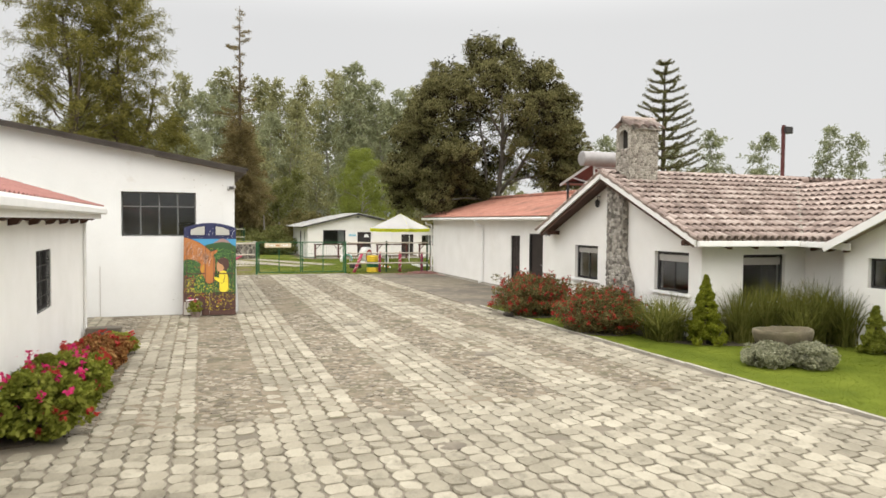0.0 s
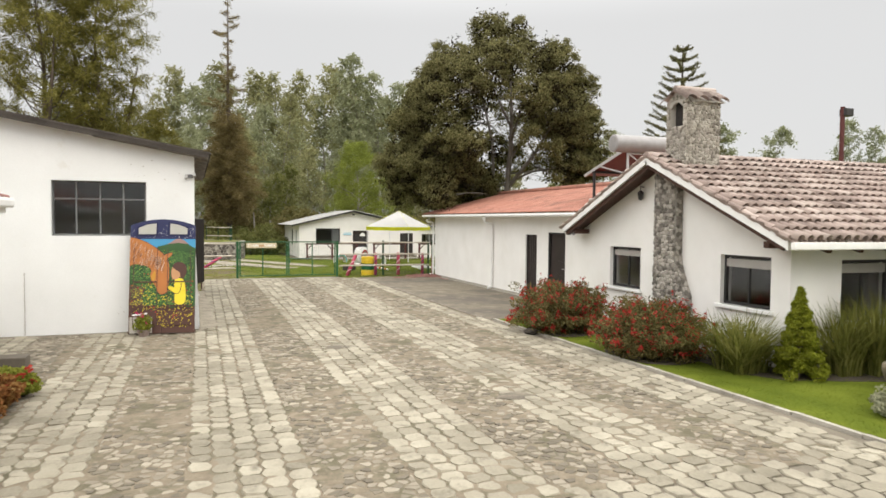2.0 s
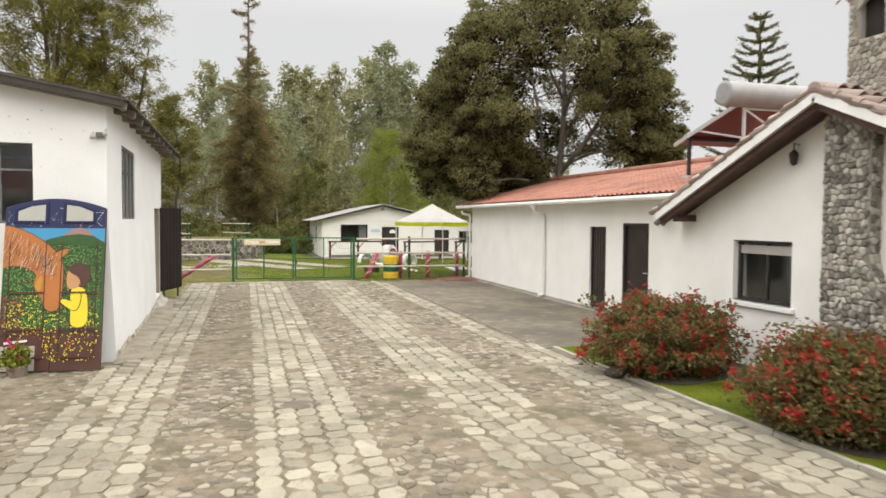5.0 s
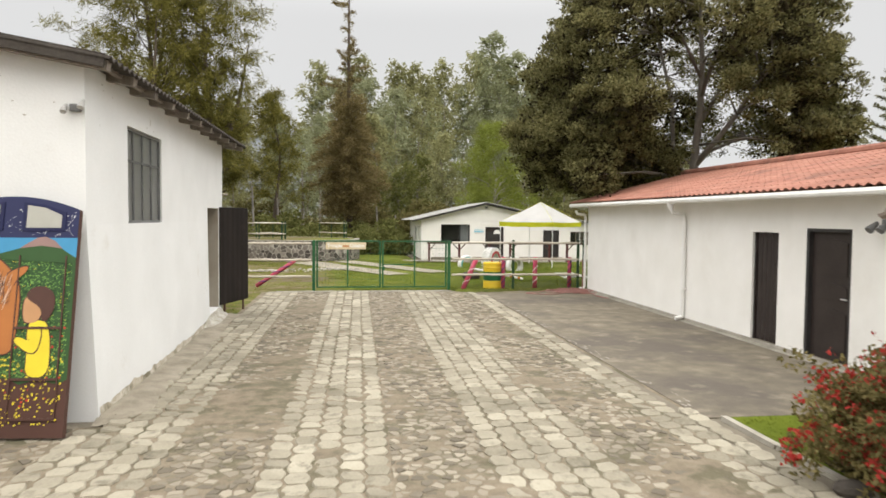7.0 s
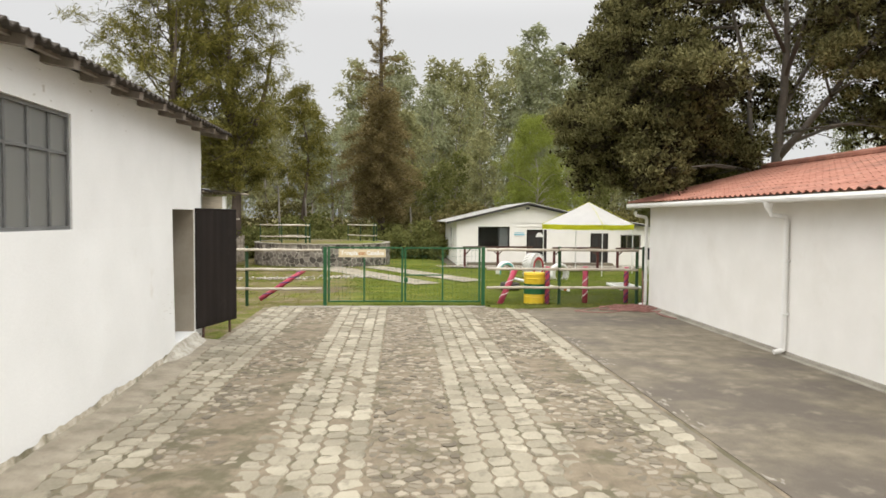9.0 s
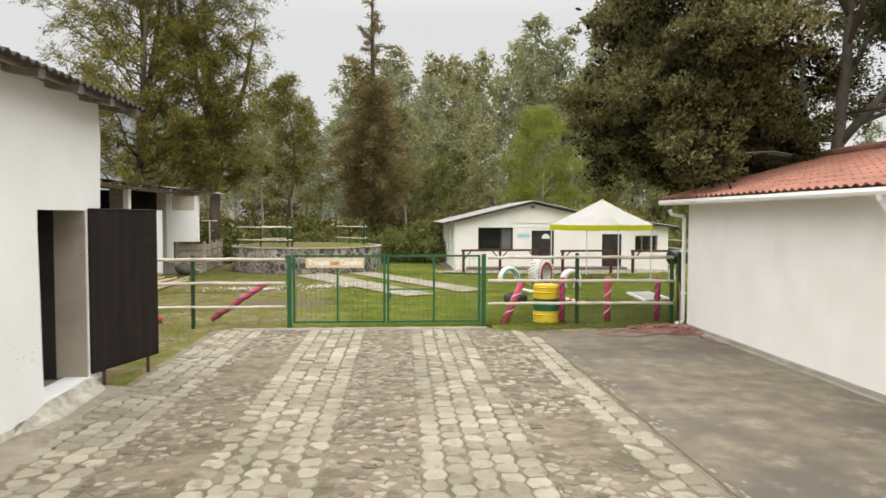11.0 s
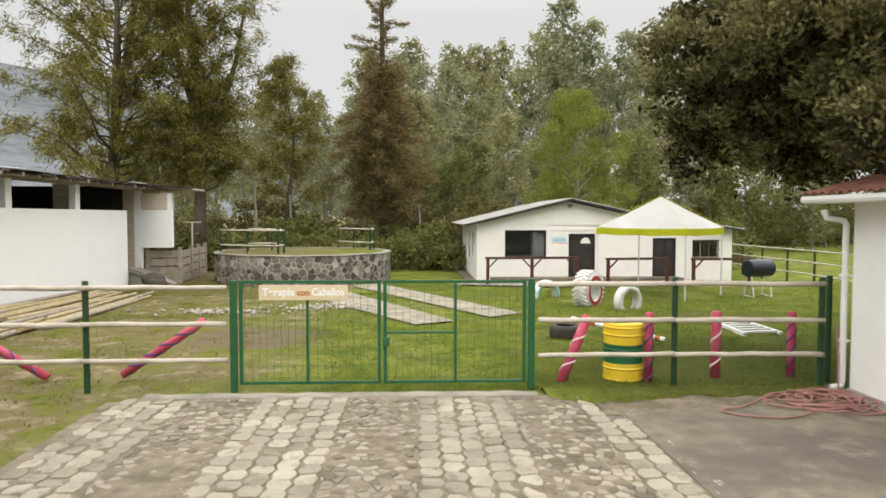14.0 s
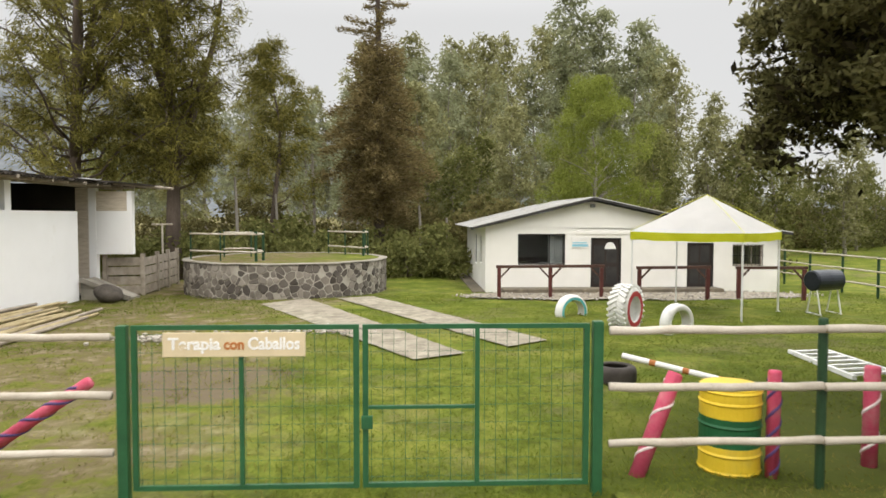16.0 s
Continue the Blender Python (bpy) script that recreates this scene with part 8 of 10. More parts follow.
def broad_cypress(x, y):
    """Forked grey stems under a domed crown of many billowing lobes, each set with dense leafy tufts."""
    rs = np.random.RandomState(1)
    root = thing("cypress_tree", (x, y, 0), "broad dark green cypress with grey forked trunk", "tree")

    def at(side, deep, z):
        return Vector((0.9 * side + 0.44 * deep, -0.44 * side + 0.9 * deep, z))

    stems = [([at(0, 0, -0.4), at(0, 0, 2.6), at(0.02, 0, 4.2), at(0.16, 0.05, 6.0), at(0.2, 0, 7.5), at(0.1, 0.2, 9.5), at(-0.2, 0.3, 11.2)], [0.24, 0.18, 0.14, 0.11, 0.085, 0.05, 0.02]),
             ([at(0.03, 0, 4.1), at(0.55, -0.05, 4.75), at(1.3, -0.1, 5.75), at(2.0, -0.1, 6.95), at(3.1, 0.1, 8.2)], [0.115, 0.095, 0.075, 0.05, 0.02]),
             ([at(0.0, 0, 3.1), at(-1.0, -0.5, 3.75), at(-1.75, -0.9, 4.4), at(-2.3, -1.15, 4.95)], [0.1, 0.08, 0.055, 0.03]),
             ([at(-1.6, -0.82, 4.3), at(-1.75, -1.0, 4.8), at(-2.0, -1.1, 5.4)], [0.05, 0.04, 0.02]),
             ([at(-0.1, 0, 3.3), at(-0.65, 0.2, 4.6), at(-0.75, 0.3, 6.4), at(-1.3, 0.6, 8.8), at(-1.6, 0.7, 10.6)], [0.1, 0.075, 0.06, 0.04, 0.02]),
             ([at(0.1, 0, 5.4), at(0.9, 1.7, 7.0), at(1.6, 3.0, 8.3)], [0.08, 0.06, 0.03]),
             ([at(0.0, 0, 3.4), at(-2.2, 0.9, 4.6), at(-4.2, 1.0, 5.2)], [0.11, 0.08, 0.03]),
             ([at(0.3, 0, 4.5), at(1.2, 0.2, 4.9), at(2.6, 0.3, 5.2), at(4.2, 0.4, 5.6)], [0.06, 0.045, 0.035, 0.015]),
             ([at(0.18, 0, 6.4), at(0.75, -0.3, 8.2), at(1.3, -0.6, 10.2)], [0.07, 0.05, 0.02]),
             ([at(0.18, 0, 7.0), at(-0.6, -0.5, 8.6), at(-1.0, -0.8, 10.0)], [0.06, 0.045, 0.02])]
    bm = bmesh.new()
    joints = []
    for pts, rad in stems:
        tube(bm, pts, rad, 10)
        for a, b in zip(pts[1:], pts[2:]):
            joints += [Vector(a).lerp(Vector(b), k / 3) for k in range(1, 4)]
    lobes = []
    # domed upper crown
    heights, widths = (4.4, 5.2, 6.4, 7.8, 9.0, 10.1, 11.0, 11.7), (4.3, 5.0, 5.3, 5.1, 4.4, 3.3, 2.0, 0.5)
    for ring, (z, count) in enumerate(((4.9, 14), (5.8, 16), (6.7, 16), (7.6, 16), (8.5, 14), (9.4, 11), (10.3, 8), (11.1, 4), (11.7, 1))):
        R = np.interp(z, heights, widths)
        for i in range(count):
            a = (i + 0.5 * (ring % 2)) * math.tau / count + rs.uniform(-0.22, 0.22)
            r = rs.uniform(0.75, 1.25)
            k = R - r * 0.8 + rs.uniform(-0.5, 0.3)
            lobes.append((k * math.cos(a) * (0.93 if math.cos(a) > 0 else 1.0) - 0.3, k * math.sin(a), z + rs.uniform(-0.4, 0.4), r, 1.0))
    # spreading lower tier on one side, and loose sprays within
    for i in range(74):
        a, k = rs.uniform(math.radians(150), math.radians(275)), 5.5 * rs.uniform(0.25, 1.0) ** 0.6
        side, deep = k * math.cos(a), k * math.sin(a) * 0.95
        if side > -0.9 + 0.25 * min(0, deep):
            continue
        lobes.append((side - 0.3, deep, rs.uniform(3.5, 6.2) - 0.12 * abs(side + 2.5), rs.uniform(0.6, 1.0), 1.0))
    for i in range(24):
        a, k = rs.uniform(math.radians(100), math.radians(200)), rs.uniform(2.0, 5.0)
        lobes.append((k * math.cos(a), k * math.sin(a), rs.uniform(3.5, 5.4), rs.uniform(0.7, 1.0), 1.0))
    for i in range(34):
        lobes.append((rs.uniform(-3.6, 4.0), rs.uniform(-1.5, 2.5), rs.uniform(5.0, 10.2), rs.uniform(0.5, 0.9), 0.7))
    for i in range(9):
        lobes.append((rs.uniform(2.2, 4.1), rs.uniform(-2.2, 1.5), rs.uniform(4.6, 5.2), rs.uniform(0.55, 0.85), 1.0))
    for i in range(20):
        lobes.append((rs.uniform(-2.6, -0.6), rs.uniform(-1.8, 1.2), rs.uniform(3.5, 4.9), rs.uniform(0.45, 0.7), 1.0))
    pts, out, inner = [], [], []
    for side, deep, z, r, full in lobes:
        # open hollow round the bare fork
        hollow = -0.55 < side < 1.0 and 4.0 < z < 9.2
        gap = 0.9 <= side < 2.3 and z < 7.6
        if (hollow and rs.uniform() < (0.9 if deep < 0 else 0.74)) or (gap and rs.uniform() < 0.6) or (0.2 < side < 2.2 and z < 5.0):
            continue
        if hollow or gap:
            r *= 0.62
        c = at(side, deep, z)
        j = min(joints, key=lambda q: (q - c).length + (0 if q.z < z + 0.3 else 2))
        m = j.lerp(c, 0.55) + Vector((rs.normal() * 0.15, rs.normal() * 0.15, 0.2))
        tube(bm, [j, m, c], [0.042, 0.028, 0.01], 5)
        n = int(19 * r * r * full) + 4
        d = rs.normal(size=(n, 3)) + np.array((c.x * 0.16, c.y * 0.16, 0.45))
        d /= np.linalg.norm(d, axis=1, keepdims=True)
        spots = np.array(c) + d * (r * rs.uniform(0.55, 1.05, (n, 1))) * np.array((1, 1, 0.78))
        per = 98 if deep < 1.5 else 50
        size = np.repeat(rs.uniform(0.2, 0.42, (n, 1)), per, 0)
        q = np.repeat(spots, per, 0)
        e = rs.normal(size=q.shape)
        e /= np.linalg.norm(e, axis=1, keepdims=True)
        pts.append(q + e * (rs.uniform(0.05, 1, (len(q), 1)) ** 0.6) * size * np.array((1, 1, 0.62)))
        out.append(np.repeat(d, per, 0) * 0.3 + e * 0.3 + np.array((0, 0, 0.22)))
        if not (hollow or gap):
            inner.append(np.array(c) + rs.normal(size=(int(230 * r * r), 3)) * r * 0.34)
    # thin level sprays in the hollow, mostly behind the fork
    for i in range(250):
        side, deep, z = rs.uniform(-0.75, 2.5), rs.uniform(0.25, 4.4), rs.uniform(4.5, 9.4)
        if 0.3 < side < 1.9 and z < 4.9 or noise.noise((side * 1.1, z * 1.3, 5)) < -0.22:
            continue
        c = at(side, deep, z)
        j = min(joints, key=lambda q: (q - c).length + (0 if q.z < z + 0.3 else 2))
        tube(bm, [j, j.lerp(c, 0.55) + Vector((0, 0, 0.12)), c], [0.022, 0.015, 0.006], 4)
        n, w = 110, rs.uniform(0.3, 0.6)
        e = rs.normal(size=(n, 3)) * np.array((0.5, 0.5, 0.22))
        pts.append(np.array(c) + e * w)
        out.append(e * 0.5 + np.array((0, 0, 0.2)))
    pts, out, inner = np.concatenate(pts), np.concatenate(out), np.concatenate(inner)
    part("trunk", bm, M["bark_cypress"], root, smooth=True)
    # inner twigs bring the crown's depth shade as dark colour
    tagged(under(new("inner_crown", fast_mesh("inner_crown", leaf_quads(rs, inner, 0.19, 0.085), 4, M["shaded_twigs"])), root), "dense twigs within the crown, its inner shade put into their colour")
    under(new("crown", fast_mesh("crown", leaf_quads(rs, pts, 0.112, 0.046, base=out), 4, M["leaf_cypress"])), root)
    return root


move(broad_cypress(0, 0), 15.2, 34.5, -0.05)

def limb_tree(name, seed, h, trunk_r, z0, R, n_limbs, twigs, per, leaf, leaf_mat, bark, label, rise=0.6, twig=(0.7, 1.3), droop=0.5, spread=0.13, bend=0.4, group="", fork=0):
    """A tree grown limb by limb: rising limbs, twigs on their outer halves, and leaves strung along the twigs."""
    rs = np.random.RandomState(seed)
    root = thing(name, (0, 0, 0), label, "tree", group)
    k, ph = 9, rs.uniform(0, 6)
    trunk = [(bend * math.sin(ph + i * 0.7) * i / k, bend * math.cos(ph * 1.7 + i * 0.6) * i / k, h * 0.97 * i / k - (0.3 if i == 0 else 0)) for i in range(k + 1)]
    bm = tube(bmesh.new(), trunk, [trunk_r * (1.25 if i == 0 else 0.05 + 0.95 * (1 - i / k) ** 1.4) for i in range(k + 1)], 9)
    for i in range(fork):
        a = ph + i * 2.4
        o = Vector((math.cos(a), math.sin(a), 0))
        b = Vector(trunk[2 + i])
        tube(bm, [b, b + o * 0.8 + Vector((0, 0, h * 0.1)), b + o * 1.7 + Vector((0, 0, h * 0.24)), b + o * 2.3 + Vector((0, 0, h * 0.4))], [trunk_r * 0.6, trunk_r * 0.5, trunk_r * 0.33, 0.03], 7)
    zs = [p[2] for p in trunk]
    pts, out = [], []
    for i in range(n_limbs):
        t = (i + rs.uniform(0, 1)) / n_limbs
        z = z0 + (h * 0.95 - z0) * t
        j = min(int(z / (h * 0.97) * k), k - 1)
        base = Vector(trunk[j]).lerp(Vector(trunk[j + 1]), (z - zs[j]) / (zs[j + 1] - zs[j]))
        a = i * 2.39996 + rs.uniform(-0.5, 0.5)
        o = Vector((math.cos(a), math.sin(a), 0))
        reach = R(t) * rs.uniform(0.5, 1.1)
        up = reach * rise * rs.uniform(0.6, 1.3)
        p1 = base + o * reach * 0.5 + Vector((rs.normal() * 0.1, rs.normal() * 0.1, up * 0.6))
        p2 = base + o * reach + Vector((rs.normal() * 0.15, rs.normal() * 0.15, up))
        r = max(0.01, trunk_r * 0.2 * (1 - t) + 0.01)
        p3 = p2 + Vector((o.x * 0.1, o.y * 0.1, 0.25 * up))
        tube(bm, [base, base.lerp(p1, 0.55) + Vector((rs.normal() * 0.12, rs.normal() * 0.12, -0.08 * reach)), p1, p2, p3], [r, r * 0.75, r * 0.55, r * 0.25, r * 0.1], 4)
        for q in range(twigs):
            f = rs.uniform(0.08, 1.0) ** 0.7
            org = base.lerp(p1, f * 2) if f < 0.5 else p1.lerp(p2, f * 2 - 1)
            d = Vector((o.x * 0.5 + rs.normal() * 0.55, o.y * 0.5 + rs.normal() * 0.55, 0.15 + rs.normal() * 0.4)).normalized()
            ln = rs.uniform(*twig) * (0.6 + 0.4 * min(1.0, reach))
            sl = rs.uniform(0.1, 1.0, (per, 1))
            c = np.array(org) + np.array(d) * ln * sl + np.array((0, 0, -droop * ln)) * sl ** 2
            pts.append(c + rs.normal(size=(per, 3)) * spread)
            out.append(np.tile(np.array((d.x * 0.6, d.y * 0.6, d.z * 0.4 - droop)), (per, 1)))
    part("trunk", bm, M[bark], root, smooth=True)
    under(new("crown", fast_mesh("crown", leaf_quads(rs, np.concatenate(pts), leaf[0], leaf[1], base=np.concatenate(out)), 4, M[leaf_mat])), root)
    return root


# tall loose trees with olive needle sprays beyond the stable
for x, y, h, seed, z0, R, nl in ((-4.9, 57.5, 22, 7, 3.6, lambda t: 2.0 + 2.3 * min(1.0, t * 1.9) if t < 0.62 else 4.3 * (1 - t) / 0.38 + 0.4, 112),
                                 (-8.6, 57.0, 23, 8, 3.2, lambda t: 4.6 if t < 0.55 else 4.6 * (1 - t) / 0.45 + 0.5, 128),
                                 (-1.4, 61.5, 11.5, 10, 3.2, lambda t: 1.8 * (1 - t) ** 0.5 + 0.2, 22)):
    move(limb_tree("casuarina_tree", seed, h, 0.34 if h > 15 else 0.2, z0, R, nl, 13, 42, (0.35, 0.039), "leaf_casuarina", "bark", "tall loose tree with olive-green needle sprays", rise=0.6, twig=(0.6, 1.2), droop=0.35, spread=0.14, bend=0.6, group="needle trees", fork=2 if h > 15 else 0), x, y)

# conifer: a dense brownish cone below, a thin spire with a few level branches above
rs = np.random.RandomState(20)
root = thing("conifer", (0, 0, 0), "slender brownish-green conifer with a thin spire", "tree")
bm = tube(bmesh.new(), [(0, 0, -0.4), (0.05, 0, 6), (0, 0.04, 12), (0, 0, 20.6)], [0.3, 0.22, 0.12, 0.02], 9)
lv, ld = [], []
for i in range(190):
    t = (i / 189) ** 1.05
    z = 2.7 + 17.5 * t
    R = (1.25 + 1.25 * math.sin(math.pi * min(1.0, 0.12 + t / 0.42))) * (1 + 0.25 * math.sin(i * 0.55)) if t < 0.46 else rs.choice((0.6, 0.9, 1.3, 2.6)) * (1.3 - t)
    if t > 0.46 and i % 3 == 1 or t > 0.66 and i % 2:
        continue
    R *= rs.uniform(0.7, 1.1)
    a = i * 2.39996 + rs.uniform(-0.3, 0.3)
    o = Vector((math.cos(a), math.sin(a), 0))
    pts = [Vector((0, 0, z)), Vector((0, 0, z)) + o * R * 0.55 + Vector((0, 0, 0.06 * R)), Vector((0, 0, z + (0.16 if t > 0.5 else -0.1) * R)) + o * R]
    tube(bm, pts, [0.035, 0.025, 0.008], 5)
    n = int(R * (300 if t < 0.46 else 120)) + 8
    s = rs.uniform(0.12, 1.0, n)
    c = np.array([pts[0].lerp(pts[1], k / 0.55) if k < 0.55 else pts[1].lerp(pts[2], (k - 0.55) / 0.45) for k in s])
    sw = (0.17 + 0.24 * (1 - s)) * (1.0 if t < 0.5 else 0.42)
    lv.append(c + rs.normal(size=(n, 3)) * sw[:, None] * np.array((1, 1, 0.85)) + np.array((0, 0, -0.04)))
    ld.append(np.tile(np.array((o.x, o.y, 0.1)), (n, 1)))
part("trunk", bm, M["bark"], root, smooth=True)
under(new("crown", fast_mesh("crown", leaf_quads(rs, np.concatenate(lv), 0.22, 0.05, base=np.concatenate(ld)), 4, M["leaf_conifer"])), root)
move(root, 3.6, 61.5)

# bright willow-like tree
rs = np.random.RandomState(30)
sp = crown_spots(rs, 210, 8.8, 1.6, 8.7, round_crown(0.5, 0.52, 3.1), 0.3)
sp = np.array([s for s in sp if noise.noise(Vector(s) * 0.6 + Vector((5, 1, 0))) > -0.3])
wil = build_tree("willow_tree", 30, 7.6, 0.13, sp, rs.uniform(0.3, 0.6, len(sp)), 260, (0.14, 0.032), "leaf_willow", "bark_pale", "young tree with bright yellow-green drooping leaves", flat=0.9, droop=0.9, n_limbs=40, bend=0.25)
move(wil, 13.35, 58.9)

# star-shaped conifer with tiers of upswept branches
rs = np.random.RandomState(40)
root = thing("araucaria_tree", (0, 0, 0), "araucaria with regular tiers of upswept branches", "tree")
bm = tube(bmesh.new(), [(0, 0, -0.3), (0, 0, 7), (0, 0, 14.6)], [0.28, 0.16, 0.03], 10)
lv = []
for i in range(17):
    z = 3.0 + 11.3 * (i / 16) ** 0.95
    R = 3.6 * (1 - i / 17) ** 0.72 + 0.15
    nb = 7 if i < 12 else 5
    for k in range(nb):
        a = k * math.tau / nb + i * 0.45 + rs.uniform(-0.1, 0.1)
        pts = [Vector((math.cos(a) * R * t, math.sin(a) * R * t, z - 0.1 * R * t + 0.36 * R * t * t)) for t in (0, 0.35, 0.7, 1.0)]
        tube(bm, pts, [0.05, 0.04, 0.03, 0.012], 5)
        for t in np.linspace(0.12, 1.0, int(8 + R * 16)):
            c = pts[0].lerp(pts[1], t / 0.35) if t < 0.35 else pts[1].lerp(pts[2], (t - 0.35) / 0.35) if t < 0.7 else pts[2].lerp(pts[3], (t - 0.7) / 0.3)
            for _ in range(7):
                lv.append((c.x + rs.normal() * 0.065, c.y + rs.normal() * 0.065, c.z + rs.normal() * 0.05 + 0.02))
part("trunk", bm, M["bark"], root)
under(new("crown", fast_mesh("crown", leaf_quads(rs, np.array(lv), 0.17, 0.06, 0, 0.5), 4, M["leaf_araucaria"])), root)
move(root, 32.4, 43.4)

# eucalypts and mixed wood behind the meadow
kinds = []
for seed, h, wide, z0, nl, tw, mat, rise in ((51, 16, 2.6, 2.0, 46, 5, "leaf_eucalypt", 0.8), (52, 19, 2.3, 2.4, 48, 5, "leaf_wood", 1.0), (53, 13, 2.8, 1.2, 44, 5, "leaf_wood", 0.7), (54, 20, 1.8, 7.5, 34, 6, "leaf_eucalypt", 0.9), (55, 11, 2.7, 0.8, 44, 5, "leaf_hedge", 0.6), (56, 17, 2.1, 3.0, 38, 5, "leaf_eucalypt", 1.2)):
    kinds.append(limb_tree("eucalyptus_tree", seed, h, 0.2, z0, lambda t, w=wide, q=seed: w * (1.0 if t < 0.5 else ((1 - t) / 0.5) ** 0.6) * (0.7 + 0.3 * math.sin(t * 17 + q)) + 0.3, nl, tw, 16, (0.42, 0.16), mat, "bark_pale", "tall slim eucalyptus in the wood behind the meadow", rise=rise, twig=(0.6, 1.5), droop=0.35, spread=0.2, bend=0.7, group="woodland trees"))
rng = random.Random(80)
spots = []
for i in range(34):
    x = -22 + i * 1.95 + rng.uniform(-0.9, 0.9)
    spots.append((x, 133 + rng.uniform(-7, 7), rng.choice((0, 1, 1, 5, 5)), rng.uniform(1.42, 1.7) * (0.72 if -23 < x < -4 else 1.0)))
for i in range(34):
    x = -24 + i * 1.9 + rng.uniform(-0.8, 0.8)
    spots.append((x, 92 + rng.uniform(-8, 8), rng.choice((0, 0, 1, 5, 2)), rng.uniform(0.72, 0.98) * (1 if x < 22 else max(0.45, 1 - (x - 22) * 0.025))))
for i in range(20):
    spots.append(((-14 if i < 3 else -3) + i * 2.2 + rng.uniform(-0.8, 0.8), 70 + rng.uniform(-2, 4), rng.choice((2, 4, 4)), rng.uniform(0.6, 0.9) * (1 if i < 15 else 0.75)))
for x, y, k, s_ in ((58.5, 68.4, 0, 0.9), (62.5, 64.7, 0, 0.86), (55.5, 71, 5, 0.75), (67.0, 60, 3, 0.72), (69, 58.5, 5, 0.78), (72, 55.9, 3, 0.66), (48.5, 75.5, 0, 0.88), (46, 77, 5, 0.75)):
    spots.append((x, y, k, s_))
spots += [(20.5, 90.0, 3, 1.2), (18.6, 92, 3, 0.95), (23.0, 90, 3, 1.1), (25.4, 90, 3, 1.05), (25.0, 80, 1, 0.8), (10.5, 82, 1, 0.9), (8.2, 80, 0, 0.95), (0.9, 78, 3, 0.62), (6.0, 74, 2, 0.9)]
for x, y in ((33, 77), (36, 76), (39, 77), (31, 80), (42, 73), (29.5, 79)):
    spots.append((x, y, rng.choice((2, 4, 4)), rng.uniform(0.5, 0.66)))
used = set()
spots = [p for i, p in enumerate(spots) if not (-7 < p[0] < 0.6 and 66 < p[1] < 76) and not (-12 < p[0] < -2 and 83 < p[1] < 101 and i % 3)]
for x, y, k, s in spots:
    src = kinds[k]
    if k not in used:
        used.add(k)
        move(src, x, y, None, rng.uniform(0, 6), s)
    else:
        c = copy_thing(src, Matrix.Identity(4))
        c.matrix_basis = Matrix.Translation((x, y, ground_z(x, y))) @ Matrix.Rotation(rng.uniform(0, 6), 4, "Z") @ Matrix.Diagonal((s, s, s, 1))

# undergrowth
shrubs = []
for seed, R, H, mat in ((91, 1.6, 2.2, "leaf_hedge"), (92, 2.0, 1.6, "leaf_hedge"), (93, 1.5, 2.6, "leaf_bush"), (94, 2.2, 3.0, "leaf_bush")):
    rs = np.random.RandomState(seed)
    sp = crown_spots(rs, 70, H, 0.15, H, round_crown(0.3, 0.75, R), 0.35)
    shrubs.append(build_tree("shrub", seed, H * 0.7, 0.05, sp, rs.uniform(0.3, 0.6, len(sp)), 21, (0.27, 0.125), mat, "bark", "dense green shrub at the edge of the wood", "shrub", flat=0.8, n_limbs=4, bend=0.2, group="wood edge shrubs"))
rng = random.Random(95)
place = []
for i in range(44):
    place.append((-16 + i * 1.25 + rng.uniform(-0.5, 0.5), 63.5 + rng.uniform(-1.5, 4.5), rng.randrange(4), rng.uniform(0.75, 1.25)))
place += [(9.6, 61.5, 3, 1.05), (8.0, 62.5, 2, 1.0), (19.5, 60.5, 3, 0.95), (21.5, 61.5, 2, 1.1), (17.0, 61.2, 3, 1.0)]
for x, y, k, s_ in ((-6.5, 61.0, 1, 1.1), (-5.2, 60.2, 0, 1.0), (-4.0, 61.4, 1, 1.2), (-2.6, 60.4, 1, 1.0), (-1.6, 61.8, 0, 1.2), (0.6, 60.6, 1, 1.1), (1.6, 61.6, 0, 0.95), (2.4, 60.0, 1, 0.9), (5.0, 60.6, 1, 1.0), (6.2, 61.4, 0, 1.1), (7.0, 59.8, 1, 0.85), (-8.2, 60.6, 0, 1.1), (20.5, 58.8, 1, 1.1), (22.4, 59.6, 0, 1.2), (-0.5, 63.2, 0, 1.3), (4.2, 63.0, 1, 1.3)):
    place.append((x, y - 2.2, k, s_ * 0.9))
for i in range(16):
    place.append((30 + i * 1.7, 73.5 - i * 0.95 + rng.uniform(-1, 1), rng.choice((2, 3)), rng.uniform(1.2, 1.7)))
place = [(x, y + min(13.0, max(0.0, (x - 19.0) * 1.3)), k, s_) for x, y, k, s_ in place]
used = set()
for x, y, k, s in place:
    if k not in used:
        used.add(k)
        move(shrubs[k], x, y, None, rng.uniform(0, 6), s)
    else:
        c = copy_thing(shrubs[k], Matrix.Identity(4))
        c.matrix_basis = Matrix.Translation((x, y, ground_z(x, y))) @ Matrix.Rotation(rng.uniform(0, 6), 4, "Z") @ Matrix.Diagonal((s, s, s, 1))

# bare trunks and posts at the wood's edge
for x, y, h in ((-2.6, 59.0, 4.2), (0.4, 62.0, 5.5), (-1.2, 61, 3.5), (5.6, 62, 3.0), (7.0, 63, 2.4)):
    tr_ = thing("dead_trunk", (x, y, 0), "thin pale leafless trunk at the wood's edge", "tree", "bare trunks")
    part("trunk", T([(x, y, -0.5), (x + 0.05, y, h * 0.5), (x - 0.03, y, h)], [0.09, 0.07, 0.05], 8), M["bark_pale"], tr_)


